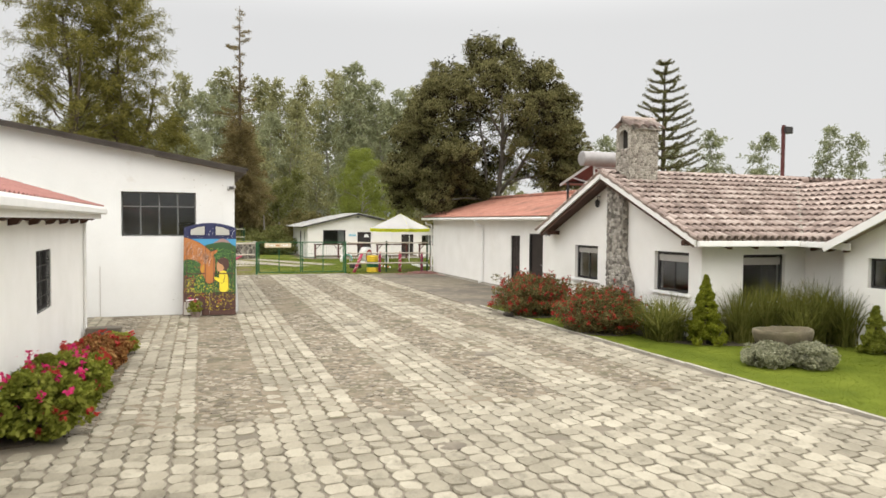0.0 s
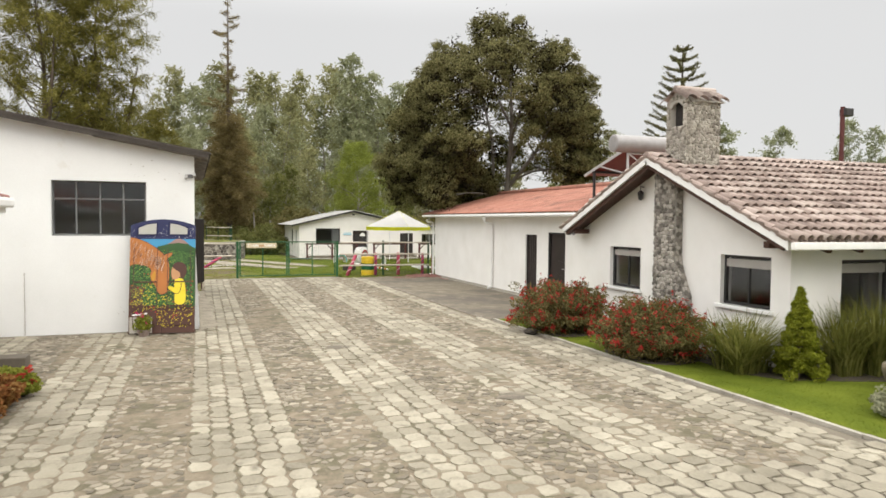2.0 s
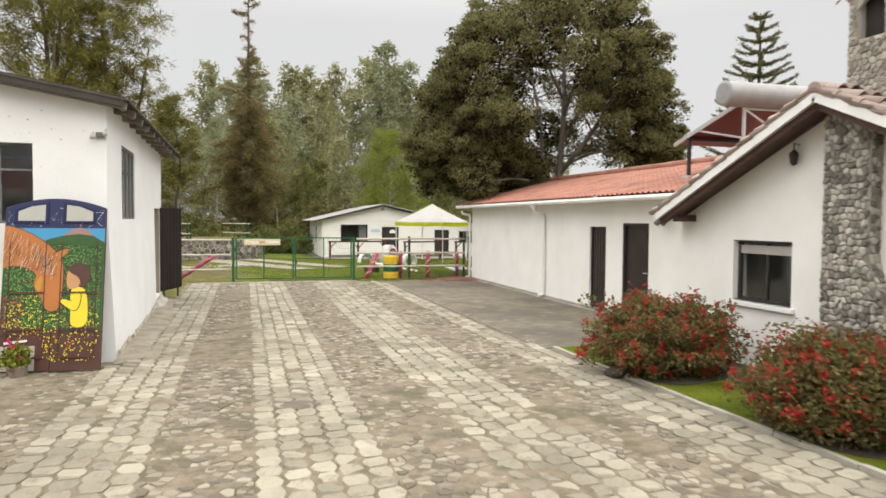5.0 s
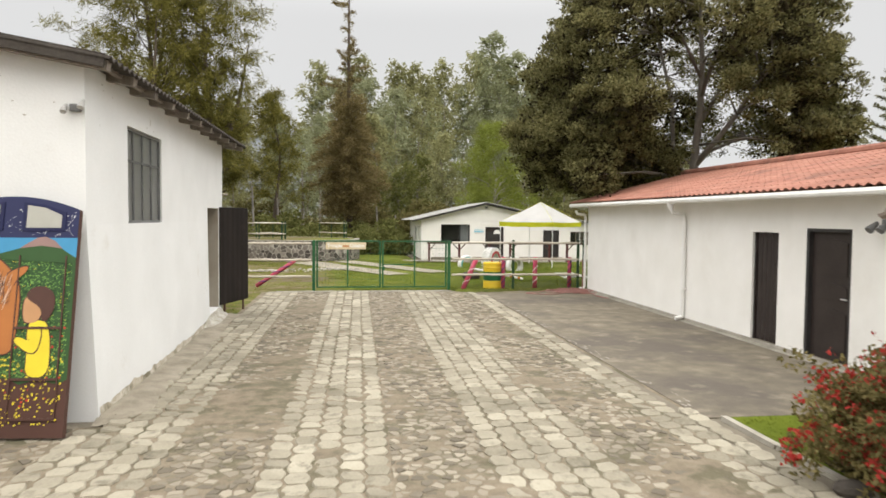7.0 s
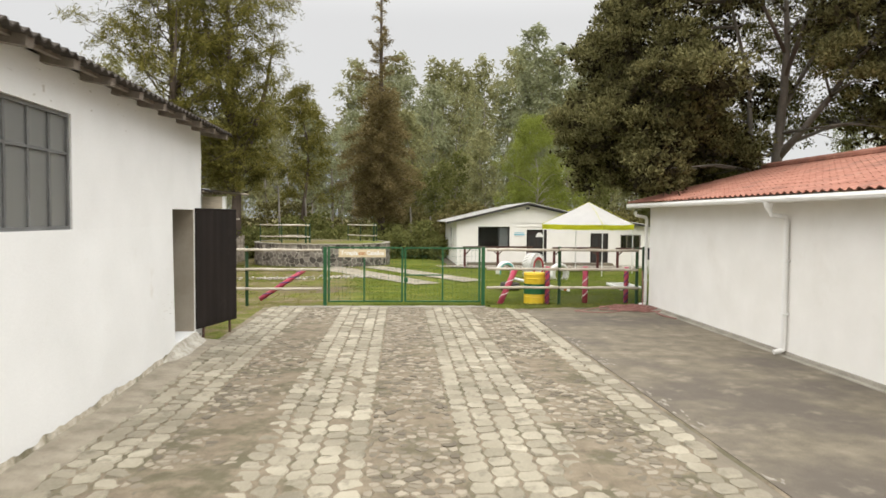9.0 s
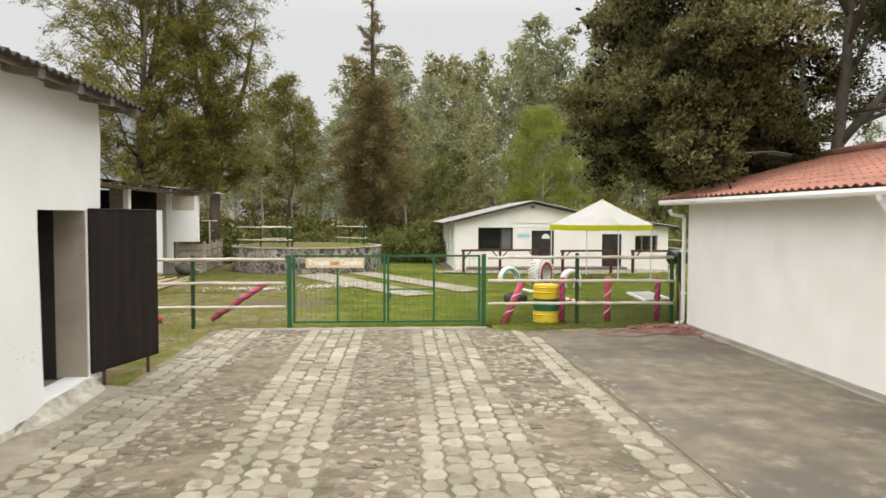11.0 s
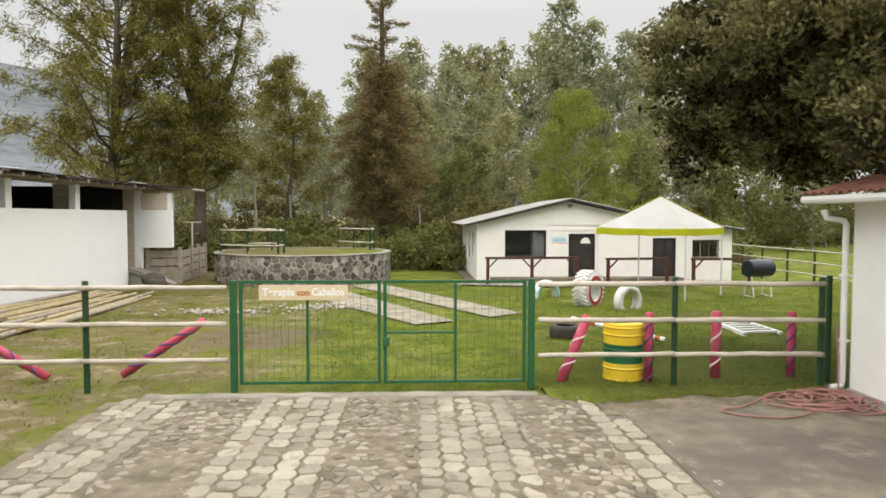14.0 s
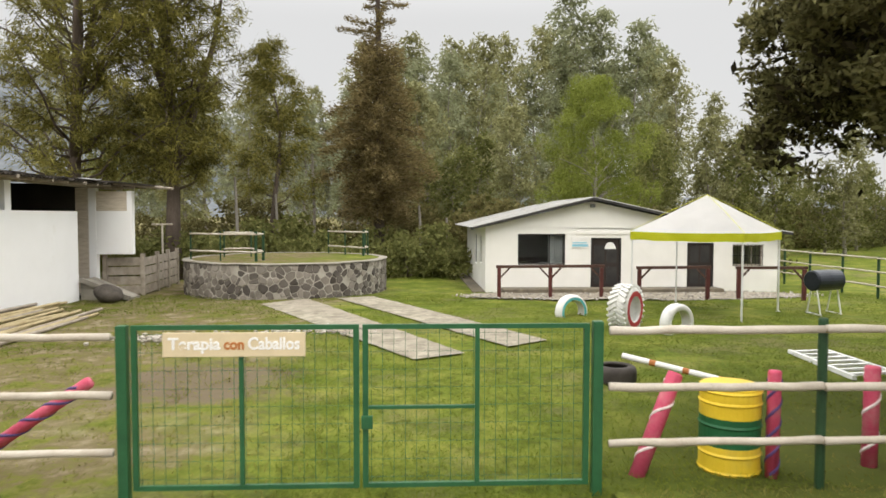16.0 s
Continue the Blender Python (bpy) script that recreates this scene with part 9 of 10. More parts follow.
# ---- garden ----
def cone_crown(R):
    return lambda t: R * max(0.06, 1 - t) ** 0.8


def flowering(name, seed, x, y, R, H, leaf_mat, leaf, per, nsp, flower, nf, label, rx=1.0, ry=1.0, fsize=0.045, low=0.05, category="shrub", group="", shape=None):
    rs = np.random.RandomState(seed)
    root = thing(name, (x, y, 0.03), label, category, group)
    sp = crown_spots(rs, nsp, H, low, H * 0.95, shape or round_crown(0.35, 0.72, R), 0.4) * np.array((rx, ry, 1))
    if name == "rose_bush":
        sp = sp * rs.uniform(0.84, 1.12, (len(sp), 1))
        top = np.arange(len(sp)) % 14 == 0
        sp[top] *= np.where(sp[top][:, 2:] > 0.4 * H, 1.16, 1.0)
    bm = bmesh.new()
    for i in range(12 if name != "rose_bush" else 60):
        s = Vector(sp[i])
        tube(bm, [(s.x * 0.1, s.y * 0.1, -0.05), s * 0.55, s], [0.016, 0.011, 0.005], 5)
    bmesh.ops.translate(bm, verts=bm.verts, vec=(x, y, 0.03))
    part("stem", bm, M["bark"], root)
    taper = 1.15 - 0.85 * sp[:, 2] / H if name == "thuja_bush" else 1.0
    pts = clump_cloud(rs, sp, rs.uniform(0.12, 0.22, len(sp)) * max(R, 0.55) * taper, per) + np.array((x, y, 0.03))
    pts[:, 2] = np.maximum(pts[:, 2], 0.04)
    under(new("foliage", fast_mesh("foliage", leaf_quads(rs, pts, leaf[0], leaf[1], 0, 0.3), 4, M[leaf_mat])), root)
    for fmat, cnt in flower:
        share = np.ones(len(sp)) if name != "rose_bush" else np.clip(1.25 - sp[:, 2] / H, 0.12, 1)
        sel = sp[rs.choice(len(sp), cnt, p=share / share.sum())]
        out = sel / (np.linalg.norm(sel - np.array((0, 0, H * 0.3)), axis=1, keepdims=True) + 0.2) * (0.22 if name != "rose_bush" else 0.15) * max(R, 0.6)
        c = sel + out * rs.uniform(0.4, 1.2, (cnt, 1)) + np.array((x, y, 0.06))
        c = np.repeat(c, nf, 0) + rs.normal(size=(cnt * nf, 3)) * fsize * 0.5
        tagged(under(new("blossom", fast_mesh("blossom", leaf_quads(rs, c, fsize, fsize * 0.8), 4, M[fmat])), root), "red blossoms" if "red" in fmat else "magenta blossoms", kind="stuff")
    return root


flowering("rose_bush", 101, 8.62, 17.4, 1.05, 0.98, "leaf_rose", (0.06, 0.03), 62, 430, [("flower_red", 1150)], 5, "dense bush with small red blossoms by the kerb", rx=1.18, ry=1.0, group="red bushes", fsize=0.046)
flowering("rose_bush", 102, 8.8, 14.45, 1.12, 0.88, "leaf_rose", (0.06, 0.03), 62, 500, [("flower_red", 1150)], 5, "dense bush with small red blossoms by the kerb", rx=0.95, ry=1.05, group="red bushes", fsize=0.046)
flowering("thuja_bush", 103, 9.86, 12.17, 0.42, 1.5, "leaf_thuja", (0.065, 0.022), 95, 260, [], 0, "small cone-shaped yellow-green thuja", low=0.08, shape=lambda t: 0.44 * max(0.02, 1 - t) ** 0.95)
flowering("thuja_bush", 104, 12.3, 10.3, 0.26, 0.95, "leaf_garden", (0.08, 0.03), 60, 120, [], 0, "small upright green conifer by the wall", low=0.08, shape=cone_crown(0.28))
flowering("silver_plant", 105, 9.38, 10.0, 0.54, 0.42, "leaf_silver", (0.05, 0.03), 60, 150, [], 0, "low silver-leaved plant beside the trough", rx=0.95, ry=0.7, low=0.02, group="silver plants")
flowering("silver_plant", 106, 9.98, 9.62, 0.52, 0.42, "leaf_silver", (0.05, 0.03), 60, 150, [], 0, "low silver-leaved plant beside the trough", rx=0.95, ry=0.7, low=0.02, group="silver plants")


# dark soil discs under the bushes, mostly standing for the bushes' shade
for bx_, by_, ra, rb in ((8.62, 17.4, 1.0, 0.8), (8.8, 14.45, 0.85, 0.9)):
    bm = bmesh.new()
    prism(bm, [(max(bx_ + ra * math.cos(a * math.tau / 22) * (1 + 0.08 * math.sin(a * 2.3)), kerb_x(by_) + 0.14), by_ + rb * math.sin(a * math.tau / 22) * (1 + 0.07 * math.sin(a * 1.7))) for a in range(22)], "z", 0.0, 0.038)
    solo("soil_patch", bm, M["soil"], "soil under the red bush, the bush's shade put into its dark colour", "soil", kind="structure")


bm = bmesh.new()
prism(bm, [(9.25, 18.3), (10.06, 18.3), (10.06, 12.58), (12.6, 12.58), (12.6, 11.0), (11.4, 11.35), (10.3, 11.75), (9.5, 12.1), (9.15, 12.7), (9.2, 13.4), (9.3, 15.0), (9.15, 16.2)], "z", 0.0, 0.036)
solo("planting_bed", bm, M["soil"], "dark soil of the planted border along the house", "soil", kind="structure")


def strap_clump(name, seed, x, y, R, H, n, label, lean=0.55, width=0.028):
    """Arching strap leaves from one root."""
    rs = np.random.RandomState(seed)
    root = thing(name, (x, y, 0.03), label, "plant", "strap-leaved clumps")
    vs = []
    for _ in range(n):
        a, r0 = rs.uniform(0, math.tau), R * 0.35 * math.sqrt(rs.uniform())
        h, out = H * rs.uniform(0.55, 1.05), R * lean * rs.uniform(0.2, 1.3)
        bx_, by_ = x + r0 * math.cos(a + rs.normal()), y + r0 * math.sin(a + rs.normal())
        w = width * rs.uniform(0.6, 1.2)
        px, py = -math.sin(a) * w / 2, math.cos(a) * w / 2
        prev = None
        for k in range(5):
            t = k / 4
            c = (bx_ + math.cos(a) * out * t ** 1.8, by_ + math.sin(a) * out * t ** 1.8, 0.03 + h * (t - 0.22 * t ** 3 * (out / R)))
            ww = 1 - 0.85 * t ** 2
            cur = ((c[0] - px * ww, c[1] - py * ww, c[2]), (c[0] + px * ww, c[1] + py * ww, c[2]))
            if prev:
                vs += [prev[0], prev[1], cur[1], cur[0]]
            prev = cur
    under(new("leaves", fast_mesh("leaves", np.array(vs), 4, M["leaf_reed"])), root)
    return root


strap_clump("reed_clump", 111, 9.36, 12.85, 0.9, 1.05, 640, "arching strap-leaved clump in the border", 1.0)
for i, (x, y, h) in enumerate(((10.75, 12.15, 1.15), (11.3, 12.0, 1.3), (11.85, 11.85, 1.25), (12.2, 11.5, 1.35), (11.6, 11.4, 1.0), (12.5, 11.15, 1.15))):
    strap_clump("reed_clump", 112 + i, x, y, 0.66, h * 1.1, 380, "tall arching strap-leaved clump by the house wall", 0.95)

strap_clump("agave_clump", 119, -0.7, 61.2, 1.6, 1.9, 160, "spiky pale green agave at the wood's edge", 1.0, 0.12).matrix_basis = Matrix.Translation((-0.7, 61.2, -0.1))

# border of geraniums along the lodge
for i, (x, y, R, H, mat, fl, lb) in enumerate((
        (-1.72, 9.5, 0.58, 0.72, "leaf_garden", [("flower_pink", 17), ("flower_red", 10)], "geraniums with magenta flowers along the wall"),
        (-1.66, 10.4, 0.58, 0.74, "leaf_garden", [("flower_pink", 13), ("flower_red", 13)], "geraniums with magenta flowers along the wall"),
        (-1.64, 11.3, 0.54, 0.62, "leaf_garden", [("flower_pink", 7), ("flower_red", 10)], "geraniums with magenta flowers along the wall"),
        (-1.65, 12.1, 0.5, 0.55, "leaf_orange", [("flower_red", 14)], "low plants with orange-red leaves along the wall"),
        (-1.62, 13.0, 0.5, 0.52, "leaf_orange", [("flower_red", 12)], "low plants with orange-red leaves along the wall"),
        (-1.6, 13.9, 0.48, 0.42, "leaf_orange", [("flower_red", 12)], "low plants with orange-red leaves along the wall"),
        (-1.4, 14.6, 0.36, 0.32, "leaf_garden", [("flower_red", 6)], "low green plant at the end of the flower bed"))):
    flowering("garden_flowers", 120 + i, x, y, R, H, mat, (0.07, 0.055), 54, 120, fl, 12, lb, rx=1.05, ry=1.0, fsize=0.06, category="flowers", group="flower bed")
bm = bmesh.new()
prism(bm, [(-2.2, 9.1), (-1.75, 9.2), (-1.45, 10), (-1.4, 13), (-1.4, 14.9), (-2.2, 15.2)], "z", -0.05, 0.02)
solo("flower_bed", bm, M["soil"], "dark soil of the narrow flower bed", "soil", kind="structure")
flowering("garden_flowers", 140, -0.03, 19.4, 0.18, 0.38, "leaf_garden", (0.06, 0.05), 20, 30, [("flower_pink", 3)], 10, "potted pink flower before the painted door", low=0.14, category="flowers")


# ---- grass blades ----
def blades(name, seed, n, x0, x1, y0, y1, h, w, mat, keep, lift, label):
    rs = np.random.RandomState(seed)
    x, y = rs.uniform(x0, x1, n), y0 + (y1 - y0) * rs.uniform(0, 1, n) ** 1.35
    ok = np.array([keep(a, b) for a, b in zip(x, y)])
    x, y = x[ok], y[ok]
    n = len(x)
    z = np.array([ground_z(a, b) for a, b in zip(x, y)]) + lift
    a = rs.uniform(0, math.tau, n)
    hh = h * rs.uniform(0.4, 1.3, n)
    ww = w * rs.uniform(0.7, 1.3, n) * (1 + 0.04 * (y - y0))
    dx, dy = np.cos(a) * ww / 2, np.sin(a) * ww / 2
    lean = hh * rs.uniform(1.2, 3.2, n)
    lx, ly = -np.sin(a) * lean, np.cos(a) * lean
    v = np.stack([np.stack([x - dx, y - dy, z - 0.004], 1), np.stack([x + dx, y + dy, z - 0.004], 1), np.stack([x + lx, y + ly, z + hh], 1)], 1).reshape(-1, 3)
    return tagged(new(name, fast_mesh(name, v, 3, M[mat])), label, "grass", kind="stuff")


# the patch of darker grass by the fence, where some blades are left out
def trodden(x, y):
    return ((x - 10.3) * 0.8) ** 2 + ((y - 34.6) * 0.75) ** 2 < 2.0 + 2.5 * noise.noise((x * 0.9, y * 0.9, 3))


def dry(x, y):
    return noise.noise((x * 0.45, y * 0.45, 7.0)) + (0.38 if x < 3.4 - 0.12 * (y - 38) and y < 46 else -0.3)


tracks = [[Vector(p) for p in q] for q in (((5.2, 39.8), (6.15, 40.35), (1.9, 49.6), (0.75, 48.2)), ((7.05, 41.0), (7.95, 41.7), (3.95, 50.2), (2.85, 49.7)))]


def off_track(x, y):
    p = Vector((x, y))
    for q in tracks:
        if all((q[(i + 1) % 4] - q[i]).cross(p - q[i]) > 0 for i in range(4)):
            return False
    return (x - TX) ** 2 + (y - TY) ** 2 > TR ** 2


blades("meadow_grass", 150, 170000, -9, 22, 33.62, 51, 0.024, 0.015, "blade", lambda x, y: dry(x, y) < 0.05 and not (trodden(x, y) and noise.noise((x * 9, y * 9, 1)) < -0.1) and not ((x - 1.9) ** 2 * 0.64 + (y - 38.4) ** 2 * 0.56 < 0.8) and off_track(x, y) and not (x < -4.9) and not (y > 48.6 and 7 < x < 18.4), 0.03, "short green meadow grass")
blades("bank_grass", 156, 3500, 7.1, 10.9, 32.7, 33.7, 0.035, 0.011, "blade_dry", lambda x, y: y > 32.78 + 0.75 * max(0, 7.55 - x) + 0.22 * min(1.3, max(0, x - 7.6)) + 0.12 * noise.noise((x * 2.2, 8, 0)), 0.05, "ragged grass at the end of the concrete")
blades("grass_tufts", 155, 26000, -4.8, 4.2, 28.7, 47, 0.05, 0.012, "blade_dry", lambda x, y: noise.noise((x * 1.9, y * 1.3, 31)) + 0.6 * noise.noise((x * 5, y * 4, 3)) > 0.16 and off_track(x, y) and (y > 33.7 or x < 0.95), 0.0, "rough tufts in the worn ground")
blades("dry_grass", 151, 26000, -5, 12, 28.7, 50, 0.024, 0.014, "blade_dry", lambda x, y: dry(x, y) > -0.15 and off_track(x, y) and x > -4.9 and (y > 33.6 or x < 1.15) and not (y < 33.6 and x > 1.1), 0.02, "patchy dry grass")
blades("lawn_grass", 152, 80000, 7.9, 14.0, 4.0, 19.5, 0.022, 0.012, "blade", lambda x, y: x > kerb_x(y) + 0.1 and (x < 10.05 or y < 12.5), 0.055, "mown lawn grass")
blades("verge_weeds", 153, 320, 0.98, 1.2, 20.3, 28.6, 0.04, 0.01, "straw", lambda x, y: x < 1.0 + 0.012 * (28.7 - y) + 0.1 and noise.noise((y * 1.6, 3, 0)) > -0.05, 0.045, "weeds along the wall's foot")
blades("yard_weeds", 154, 16000, 1.3, 7.6, 10.0, 33.3, 0.022, 0.01, "straw", lambda x, y: noise.noise((x * 0.9, y * 0.7, 21)) > 0.42 or any(((x - a) / b) ** 2 + ((y - c) / d) ** 2 < 0.8 + noise.noise((x * 5, y * 5, 2)) for a, c, b, d in ((2.9, 22.9, 0.5, 0.9), (2.8, 21.5, 0.45, 0.6), (2.5, 20.6, 0.7, 0.8), (3.0, 25.2, 0.4, 0.8), (2.7, 29.5, 0.4, 1.6), (6.2, 15.8, 0.4, 0.8), (6.9, 17.9, 0.35, 0.6), (5.3, 13.6, 0.4, 0.7))), 0.004, "sparse weeds between the blocks")

# ---- far hills ----
bm = bmesh.new()
rows = []
for i in range(121):
    a = radians(-180 + 3 * i)
    el = 0.014 + 0.17 * math.exp(-((math.degrees(a) + 34) / 34) ** 2) + 0.03 * noise.noise((i * 0.21, 2, 0)) + 0.012 * noise.noise((i * 0.9, 5, 0))
    rows.append([bm.verts.new((math.sin(a) * r, math.cos(a) * r, z)) for r, z in ((900, -5), (1300, 1300 * el * 0.55), (1900, 1900 * el))])
for a, b in zip(rows, rows[1:]):
    for k in range(2):
        bm.faces.new((a[k], b[k], b[k + 1], a[k + 1]))
solo("backdrop", bm, M["hill"], "mountains far behind the wood, distance haze put into their blue-grey colour", "mountains", kind="structure", smooth=True)


# ---- pieces of roofs and pavement ----
def roof_tiles(roof, origin, across, up, n_cols, rows, inside, limit):
    """Barrel tiles over a slope: columns along `across`, rows up the slope; the first are single pieces."""
    o, ac, upv = Vector(origin), Vector(across), Vector(up)
    L = upv.length
    upn, acn = upv.normalized(), ac.normalized()
    nrm = acn.cross(upn)
    nrm = nrm if nrm.z > 0 else -nrm
    pitch = ac.length / n_cols
    step = L / rows
    prof = [(math.cos(math.pi * k / 6), math.sin(math.pi * k / 6)) for k in range(7)]
    def tile_data(cover):
        r0, r1 = (pitch * 0.44, pitch * 0.38) if cover else (pitch * 0.36, pitch * 0.3)
        vs = []
        for t, r in ((-0.06, r0), (1.02, r1)):
            for th in (0.0, -0.014):
                for c, s in prof:
                    h = (r + th) * s * (1.12 if cover else -0.85) + (0.055 if cover else 0.05) + (0.045 if t < 0 else 0.0)
                    vs.append((c * (r + th), t * step, h))
        fs = []
        for k in range(6):
            fs += [(k, k + 1, 15 + k, 14 + k), (7 + k, 21 + k, 22 + k, 8 + k), (k, 7 + k, 8 + k, k + 1)]
        return vs, fs
    cov, pan_ = tile_data(True), tile_data(False)
    rg = random.Random(170)
    shared = {}
    for key, dat in (("cover", cov), ("pan", pan_)):
        me = bpy.data.meshes.new("tile")
        me.from_pydata(*[dat[0], [], dat[1]])
        me.update()
        me.materials.append(M["clay"])
        me.shade_smooth()
        shared[key] = me
    base = Matrix((( acn.x, upn.x, nrm.x, 0), (acn.y, upn.y, nrm.y, 0), (acn.z, upn.z, nrm.z, 0), (0, 0, 0, 1)))
    made, rest = 0, []
    for r in range(rows):
        for c in range(n_cols):
            for key, off in (("pan", 0.0), ("cover", 0.5)):
                p = o + acn * ((c + off + 0.25) * pitch) + upn * (r * step)
                mid = p + upn * step * 0.5
                if not inside(mid.x, mid.y):
                    continue
                m = Matrix.Translation(p + nrm * rg.uniform(0, 0.012)) @ base @ Matrix.Rotation(rg.uniform(-0.04, 0.04), 4, "Z")
                if key == "cover" and made < limit:
                    ob = new("tile", shared["cover"])
                    ob.matrix_basis = m
                    ob.parent = roof
                    made += 1
                else:
                    dat = cov if key == "cover" else pan_
                    rest.append(([tuple(m @ Vector(v)) for v in dat[0]], dat[1]))
    if rest:
        tagged(under(new("tiles", joined("tiles", rest, M["clay_rest"], lambda a, b, c: (a, b, c))), roof), kind="stuff")


roof_tiles(south_roof, (9.58, 12.13, ZE - 0.03), (6.7, 0, 0), (0, 3.75, 3.75 * GS), 35, 13, lambda x, y: 9.5 < x < 12.45 + (y - 12.23) + 0.08 and y < 15.86, 260)
roof_tiles(wing_roof, (12.35, 15.4, ZE - 0.03), (0, -6.2, 0), (3.15, 0, 3.15 * GS), 32, 11, lambda x, y: y < 12.23 + (x - 12.45) + 0.02 and y > 9.0 + (0 if x > 13 else 2.2), 60)
roof_tiles(north_roof, (9.58, 19.25, ZE + 0.095), (12, 0, 0), (0, -3.47, 3.47 * GS), 62, 13, lambda x, y: True, 0)
# ridge, verge and valley caps
for i in range(11):
    for sgn, far in ((-1, 3.62), (1, 3.34)):
        y0, y1 = YA + sgn * far * (1 - i / 11), YA + sgn * far * (1 - (i + 1.08) / 11)
        part("verge_tile", T([(9.66, y0, ZA - abs(y0 - YA) * GS + 0.075), (9.66, y1, ZA - abs(y1 - YA) * GS + 0.06)], [0.078, 0.066], 9), M["clay"], south_roof if sgn < 0 else north_roof)
for i in range(17):
    x = 9.6 + i * 0.4
    part("ridge_tile", T([(x, YA, ZA + 0.05), (x + 0.42, YA, ZA + 0.065)], [0.115, 0.1], 10), M["clay"], south_roof)
for i in range(13):
    t0, t1 = i / 13, (i + 1.05) / 13
    a, b = Vector((12.4, 12.18, ZE + 0.11)), Vector((15.5, 15.28, ZE + 3.05 * GS + 0.13))
    part("valley_cap", tube(bmesh.new(), [a.lerp(b, t0), a.lerp(b, t1)], [0.066, 0.058], 8), M["kerb"], wing_roof, "pale mortar ridge between the slopes")
for i in range(16):
    y = 15.3 - i * 0.4
    part("ridge_tile", T([(15.5, y, ZE + 3.05 * GS + 0.05), (15.5, y - 0.42, ZE + 3.05 * GS + 0.06)], [0.115, 0.1], 10), M["clay"], wing_roof)

# hexagonal blocks and broken-stone strips
rg = random.Random(180)
PX, PY = 2.052 / 9, 0.25
HEX = [(0.123, -0.032), (0.123, 0.032), (0.086, 0.12), (-0.086, 0.12), (-0.123, 0.032), (-0.123, -0.032), (-0.086, -0.12), (0.086, -0.12)]


def lane(y):
    """Where the first column of blocks runs: the columns drift a little along the yard."""
    return 1.06 + 0.011 * (y - 18)


def hex_shape(seed, worn=True):
    q = random.Random(seed)
    poly = [(x + q.uniform(-0.006, 0.006), y + q.uniform(-0.006, 0.006)) for x, y in HEX]
    return stone_data(rounded(poly, 0.12) if worn else poly, 0.013, 0.024, 0.012, q, soft=False)


SHAPES = [hex_shape(i) for i in range(6)]
PLAIN = [hex_shape(i, False) for i in range(6)]
hex_me = []
for v, f_ in SHAPES:
    me = bpy.data.meshes.new("paver")
    me.from_pydata(v, [], f_)
    me.update()
    me.materials.append(M["paver"])
    hex_me.append(me)


def paved(x, y):
    if y < 16.5:
        return -2.1 < x < kerb_x(y) - 0.08 and not (8.8 < y < 15.2 and x < -1.45)
    if y < 20.0:
        return -5 < x < min(kerb_x(y) - 0.08, 7.95)
    return 1.28 < x < 7.6 and y < 33.25


def strip_is_stone(i, y):
    """The last four columns of every nine are broken stone, from a ragged line inwards."""
    return (i % 9) >= 5 and y > 9.35 + 0.5 * noise.noise((i * 0.7, 4, 0))


# trodden dirt that lies in the joints and over the stone strips
DIRT = ((2.9, 22.9, 0.5, 0.9), (2.8, 21.5, 0.45, 0.6), (2.5, 20.6, 0.7, 0.8), (3.0, 25.2, 0.4, 0.8), (6.3, 21.7, 0.35, 0.7), (-0.5, 17.8, 1.4, 0.9), (2.7, 29.5, 0.4, 1.6), (6.2, 15.8, 0.4, 0.8), (6.9, 17.9, 0.35, 0.6), (5.3, 13.6, 0.4, 0.7))


def dirt_level(x, y):
    i = int(math.floor((x - lane(y)) / PX + 0.5))
    z = -0.0055 if (i % 9) >= 5 and y > 9.35 else -0.002
    z += 0.010 * noise.noise((x * 0.9, y * 0.6, 11)) + 0.008 * noise.noise((x * 4, y * 4, 3)) + 0.004 * noise.noise((x * 13, y * 13, 5))
    for cx, cy, rx, ry in DIRT:
        d = ((x - cx) / rx) ** 2 + ((y - cy) / ry) ** 2
        if d < 4:
            z += 0.017 * math.exp(-d * 1.1)
    if 20.2 < y and x < 1.4:
        z += 0.05 * max(0.0, 1.38 - x)
    return max(-0.03, min(z, 0.022))


vs, fs, cols = [], [], 105
for j in range(335):
    y = 9.2 + j * 0.0717
    for i in range(cols):
        x = 1.2 + i * 0.06
        if y < 19.9:
            x = -1.3 + i * 0.087
        vs.append((x, y, dirt_level(x, y)))
for j in range(334):
    for i in range(cols - 1):
        q = j * cols + i
        c = vs[q]
        if c[0] < min(kerb_x(c[1]) - 0.15, 7.4) and not (8.8 < c[1] < 15.2 and c[0] < -1.3):
            fs.append((q, q + 1, q + cols + 1, q + cols))
me = bpy.data.meshes.new("joint_dirt")
me.from_pydata(vs, [], fs)
me.update()
me.shade_smooth()
me.materials.append(M["dirt"])
tagged(under(new("joint_dirt", me), yard), "brown trodden dirt between the stones", kind="stuff")

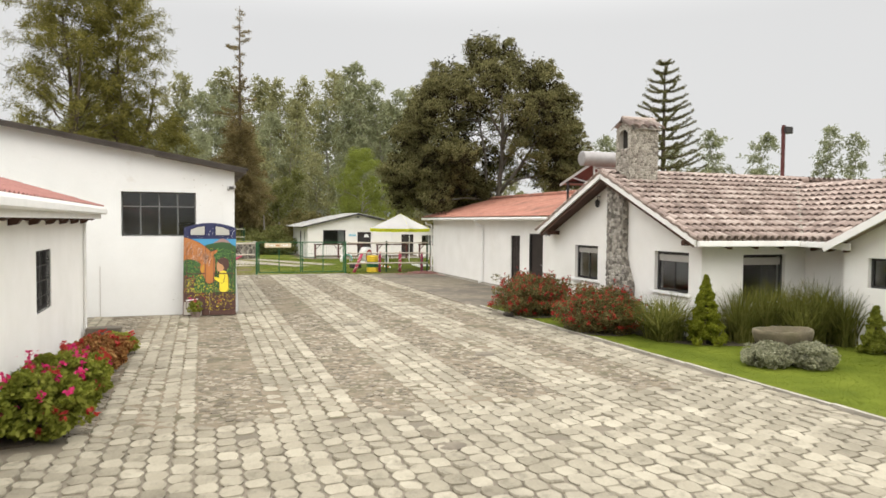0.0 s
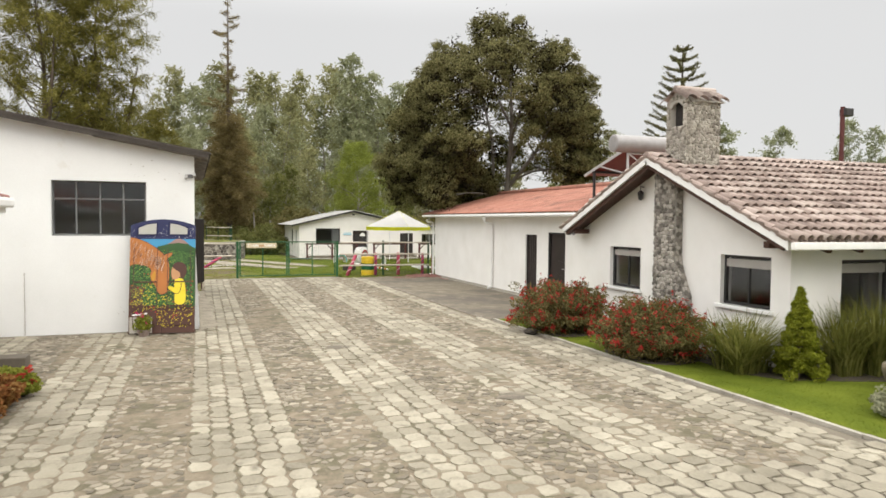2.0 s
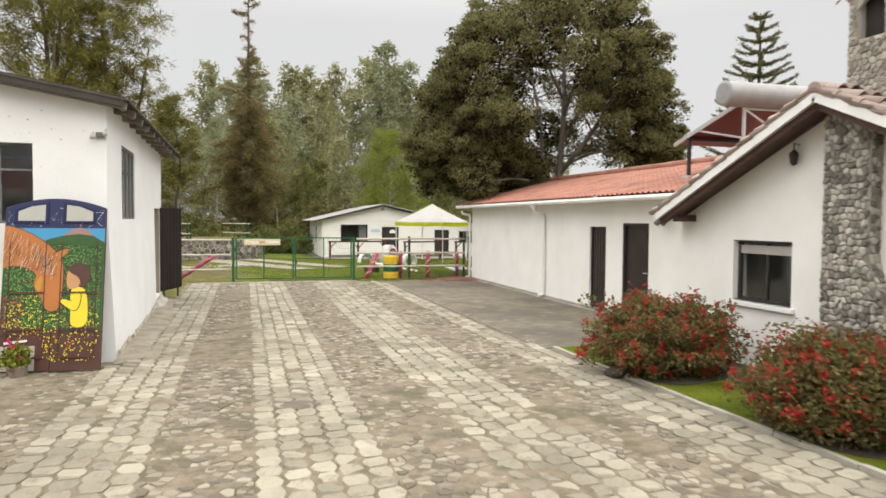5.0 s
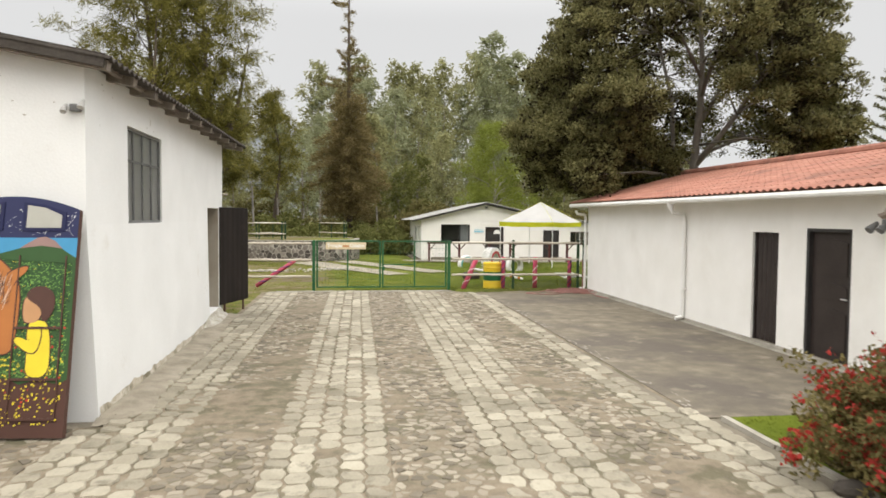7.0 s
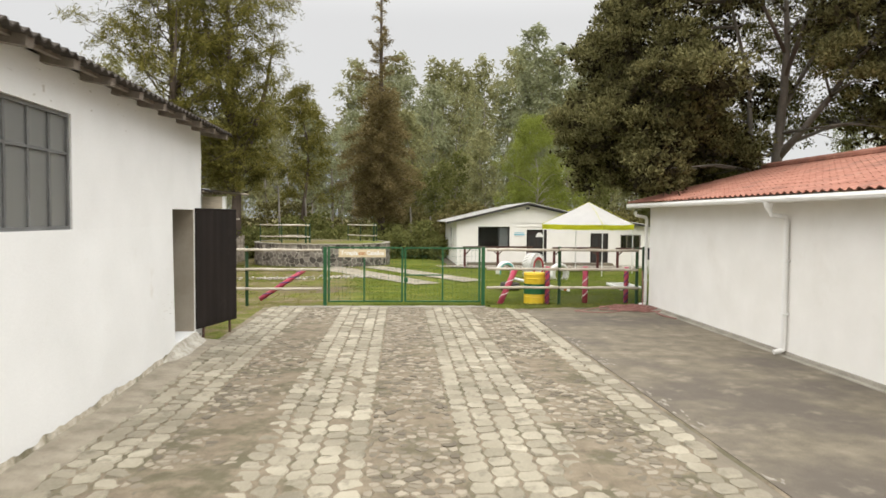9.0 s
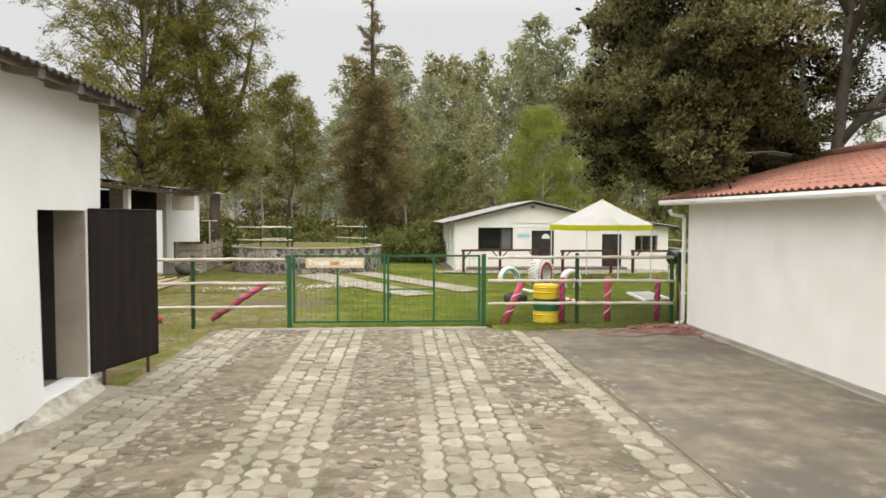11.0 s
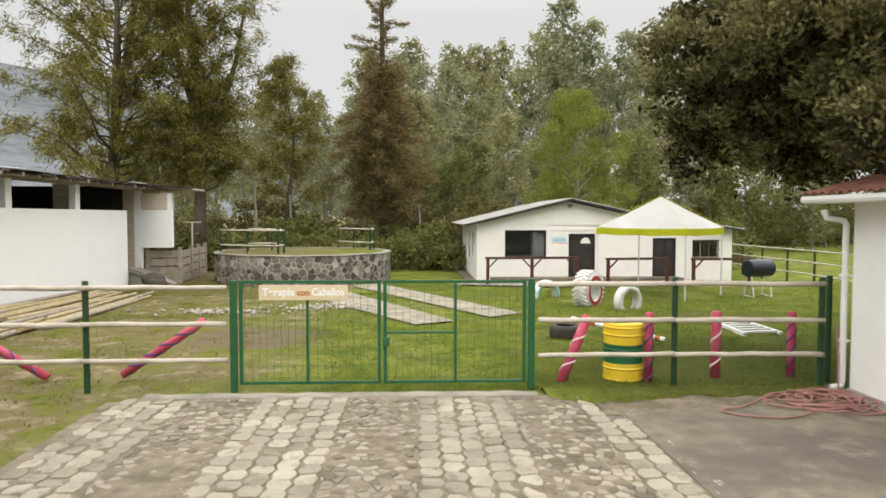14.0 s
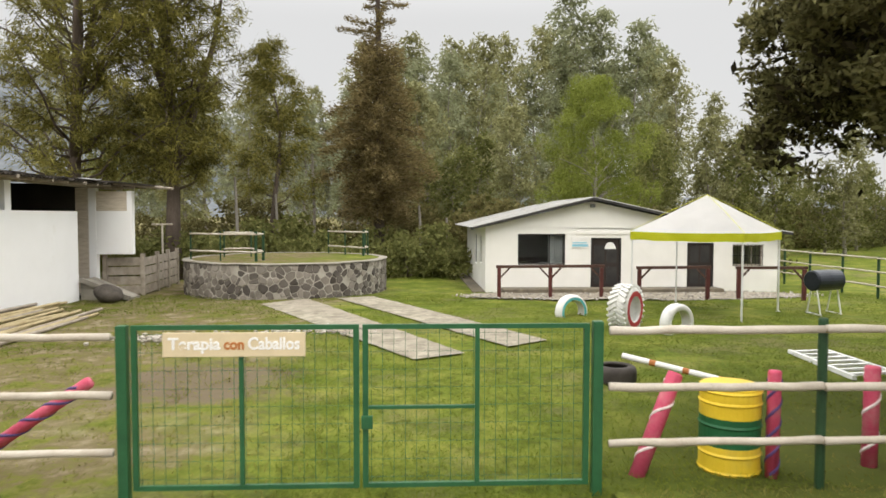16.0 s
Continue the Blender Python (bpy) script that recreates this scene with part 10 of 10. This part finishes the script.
rs_ = random.Random(190)
for cx, cy, ra, rb in ((2.5, 9.12, 0.3, 0.13), (2.52, 8.2, 0.12, 0.2), (2.6, 7.72, 0.22, 0.16), (5.2, 12.6, 0.3, 0.2), (3.5, 17.0, 0.26, 0.2)):
    bm = bmesh.new()
    ring0 = [(cx, cy, 0.019)]
    rings = []
    for k, h in ((0.4, 0.019), (0.75, 0.016), (1.0, 0.004)):
        rings.append([bm.verts.new((cx + ra * k * math.cos(a * math.tau / 26) * (1 + 0.45 * noise.noise((math.cos(a * math.tau / 26) * 1.6 + cx * 3, math.sin(a * math.tau / 26) * 1.6, cy))), cy + rb * k * math.sin(a * math.tau / 26) * (1 + 0.45 * noise.noise((math.cos(a * math.tau / 26) * 1.6, math.sin(a * math.tau / 26) * 1.6 + cy * 3, cx))), h + 0.002 * rs_.uniform(-1, 1))) for a in range(26)])
    c = bm.verts.new(ring0[0])
    for i in range(26):
        j = (i + 1) % 26
        bm.faces.new((c, rings[0][i], rings[0][j]))
        for p, q in zip(rings, rings[1:]):
            bm.faces.new((p[i], q[i], q[j], p[j]))
    part("mortar_smear", bm, M["concrete"], yard, "old mortar spilt over the blocks", smooth=True)

rest, single = [], 0
for i in range(-27, 34):
    for j in range(0, 132):
        y = 1.0 + (j + (0.5 if i % 2 else 0.0)) * PY
        x = lane(y) + i * PX
        if not paved(x, y) or strip_is_stone(i, y):
            continue
        if rg.random() < 0.008:
            continue
        k = rg.randrange(6)
        m = Matrix.Translation((x + rg.uniform(-0.008, 0.008), y + rg.uniform(-0.008, 0.008), -0.014 + rg.uniform(-0.004, 0.005))) @ Euler((rg.uniform(-0.03, 0.03), rg.uniform(-0.03, 0.03), rg.uniform(-0.04, 0.04))).to_matrix().to_4x4()
        if 5.0 < y < 9.4 and single < 300 and x > -1.2:
            ob = new("paver", hex_me[k])
            ob.matrix_basis = m
            ob.parent = yard
            single += 1
        else:
            rest.append(([tuple(m @ Vector(v)) for v in PLAIN[k][0]], PLAIN[k][1]))
tagged(under(new("pavers", joined("pavers", rest, M["paver_rest"], lambda a, b, c: (a, b, c))), yard), kind="stuff")
rest = []
for s in range(-4, 4):
    x0 = (9 * s + 4.5) * PX + 0.01
    for poly in cells(x0, x0 + 4 * PX - 0.02, 9.3, 33.25, 0.125, 0.1, rg, 0.48):
        poly = [(p[0] + lane(p[1]), p[1]) for p in poly]
        cx, cy = sum(p[0] for p in poly) / len(poly), sum(p[1] for p in poly) / len(poly)
        if not paved(cx, cy) or rg.random() < 0.16 + (0.35 if noise.noise((cx * 0.8, cy * 0.5, 3)) > 0.25 else 0):
            continue
        n_ = len(poly)
        k0, k1, top = rg.uniform(0.84, 0.95), rg.uniform(0.66, 0.82), 0.015 * rg.uniform(0.5, 1.3) - 0.013
        v = [(cx + (x - cx) * k0, cy + (y - cy) * k0, -0.015) for x, y in poly] + [(cx + (x - cx) * k1, cy + (y - cy) * k1, top + 0.002 * rg.uniform(-1, 1)) for x, y in poly]
        rest.append((v, [tuple(range(n_, 2 * n_))] + [(q, (q + 1) % n_, n_ + (q + 1) % n_, n_ + q) for q in range(n_)]))
tagged(under(new("cobbles", joined("cobbles", rest, M["cobble"], lambda a, b, c: (a, b, c))), yard), "broken flat stones set between the blocks", kind="stuff")
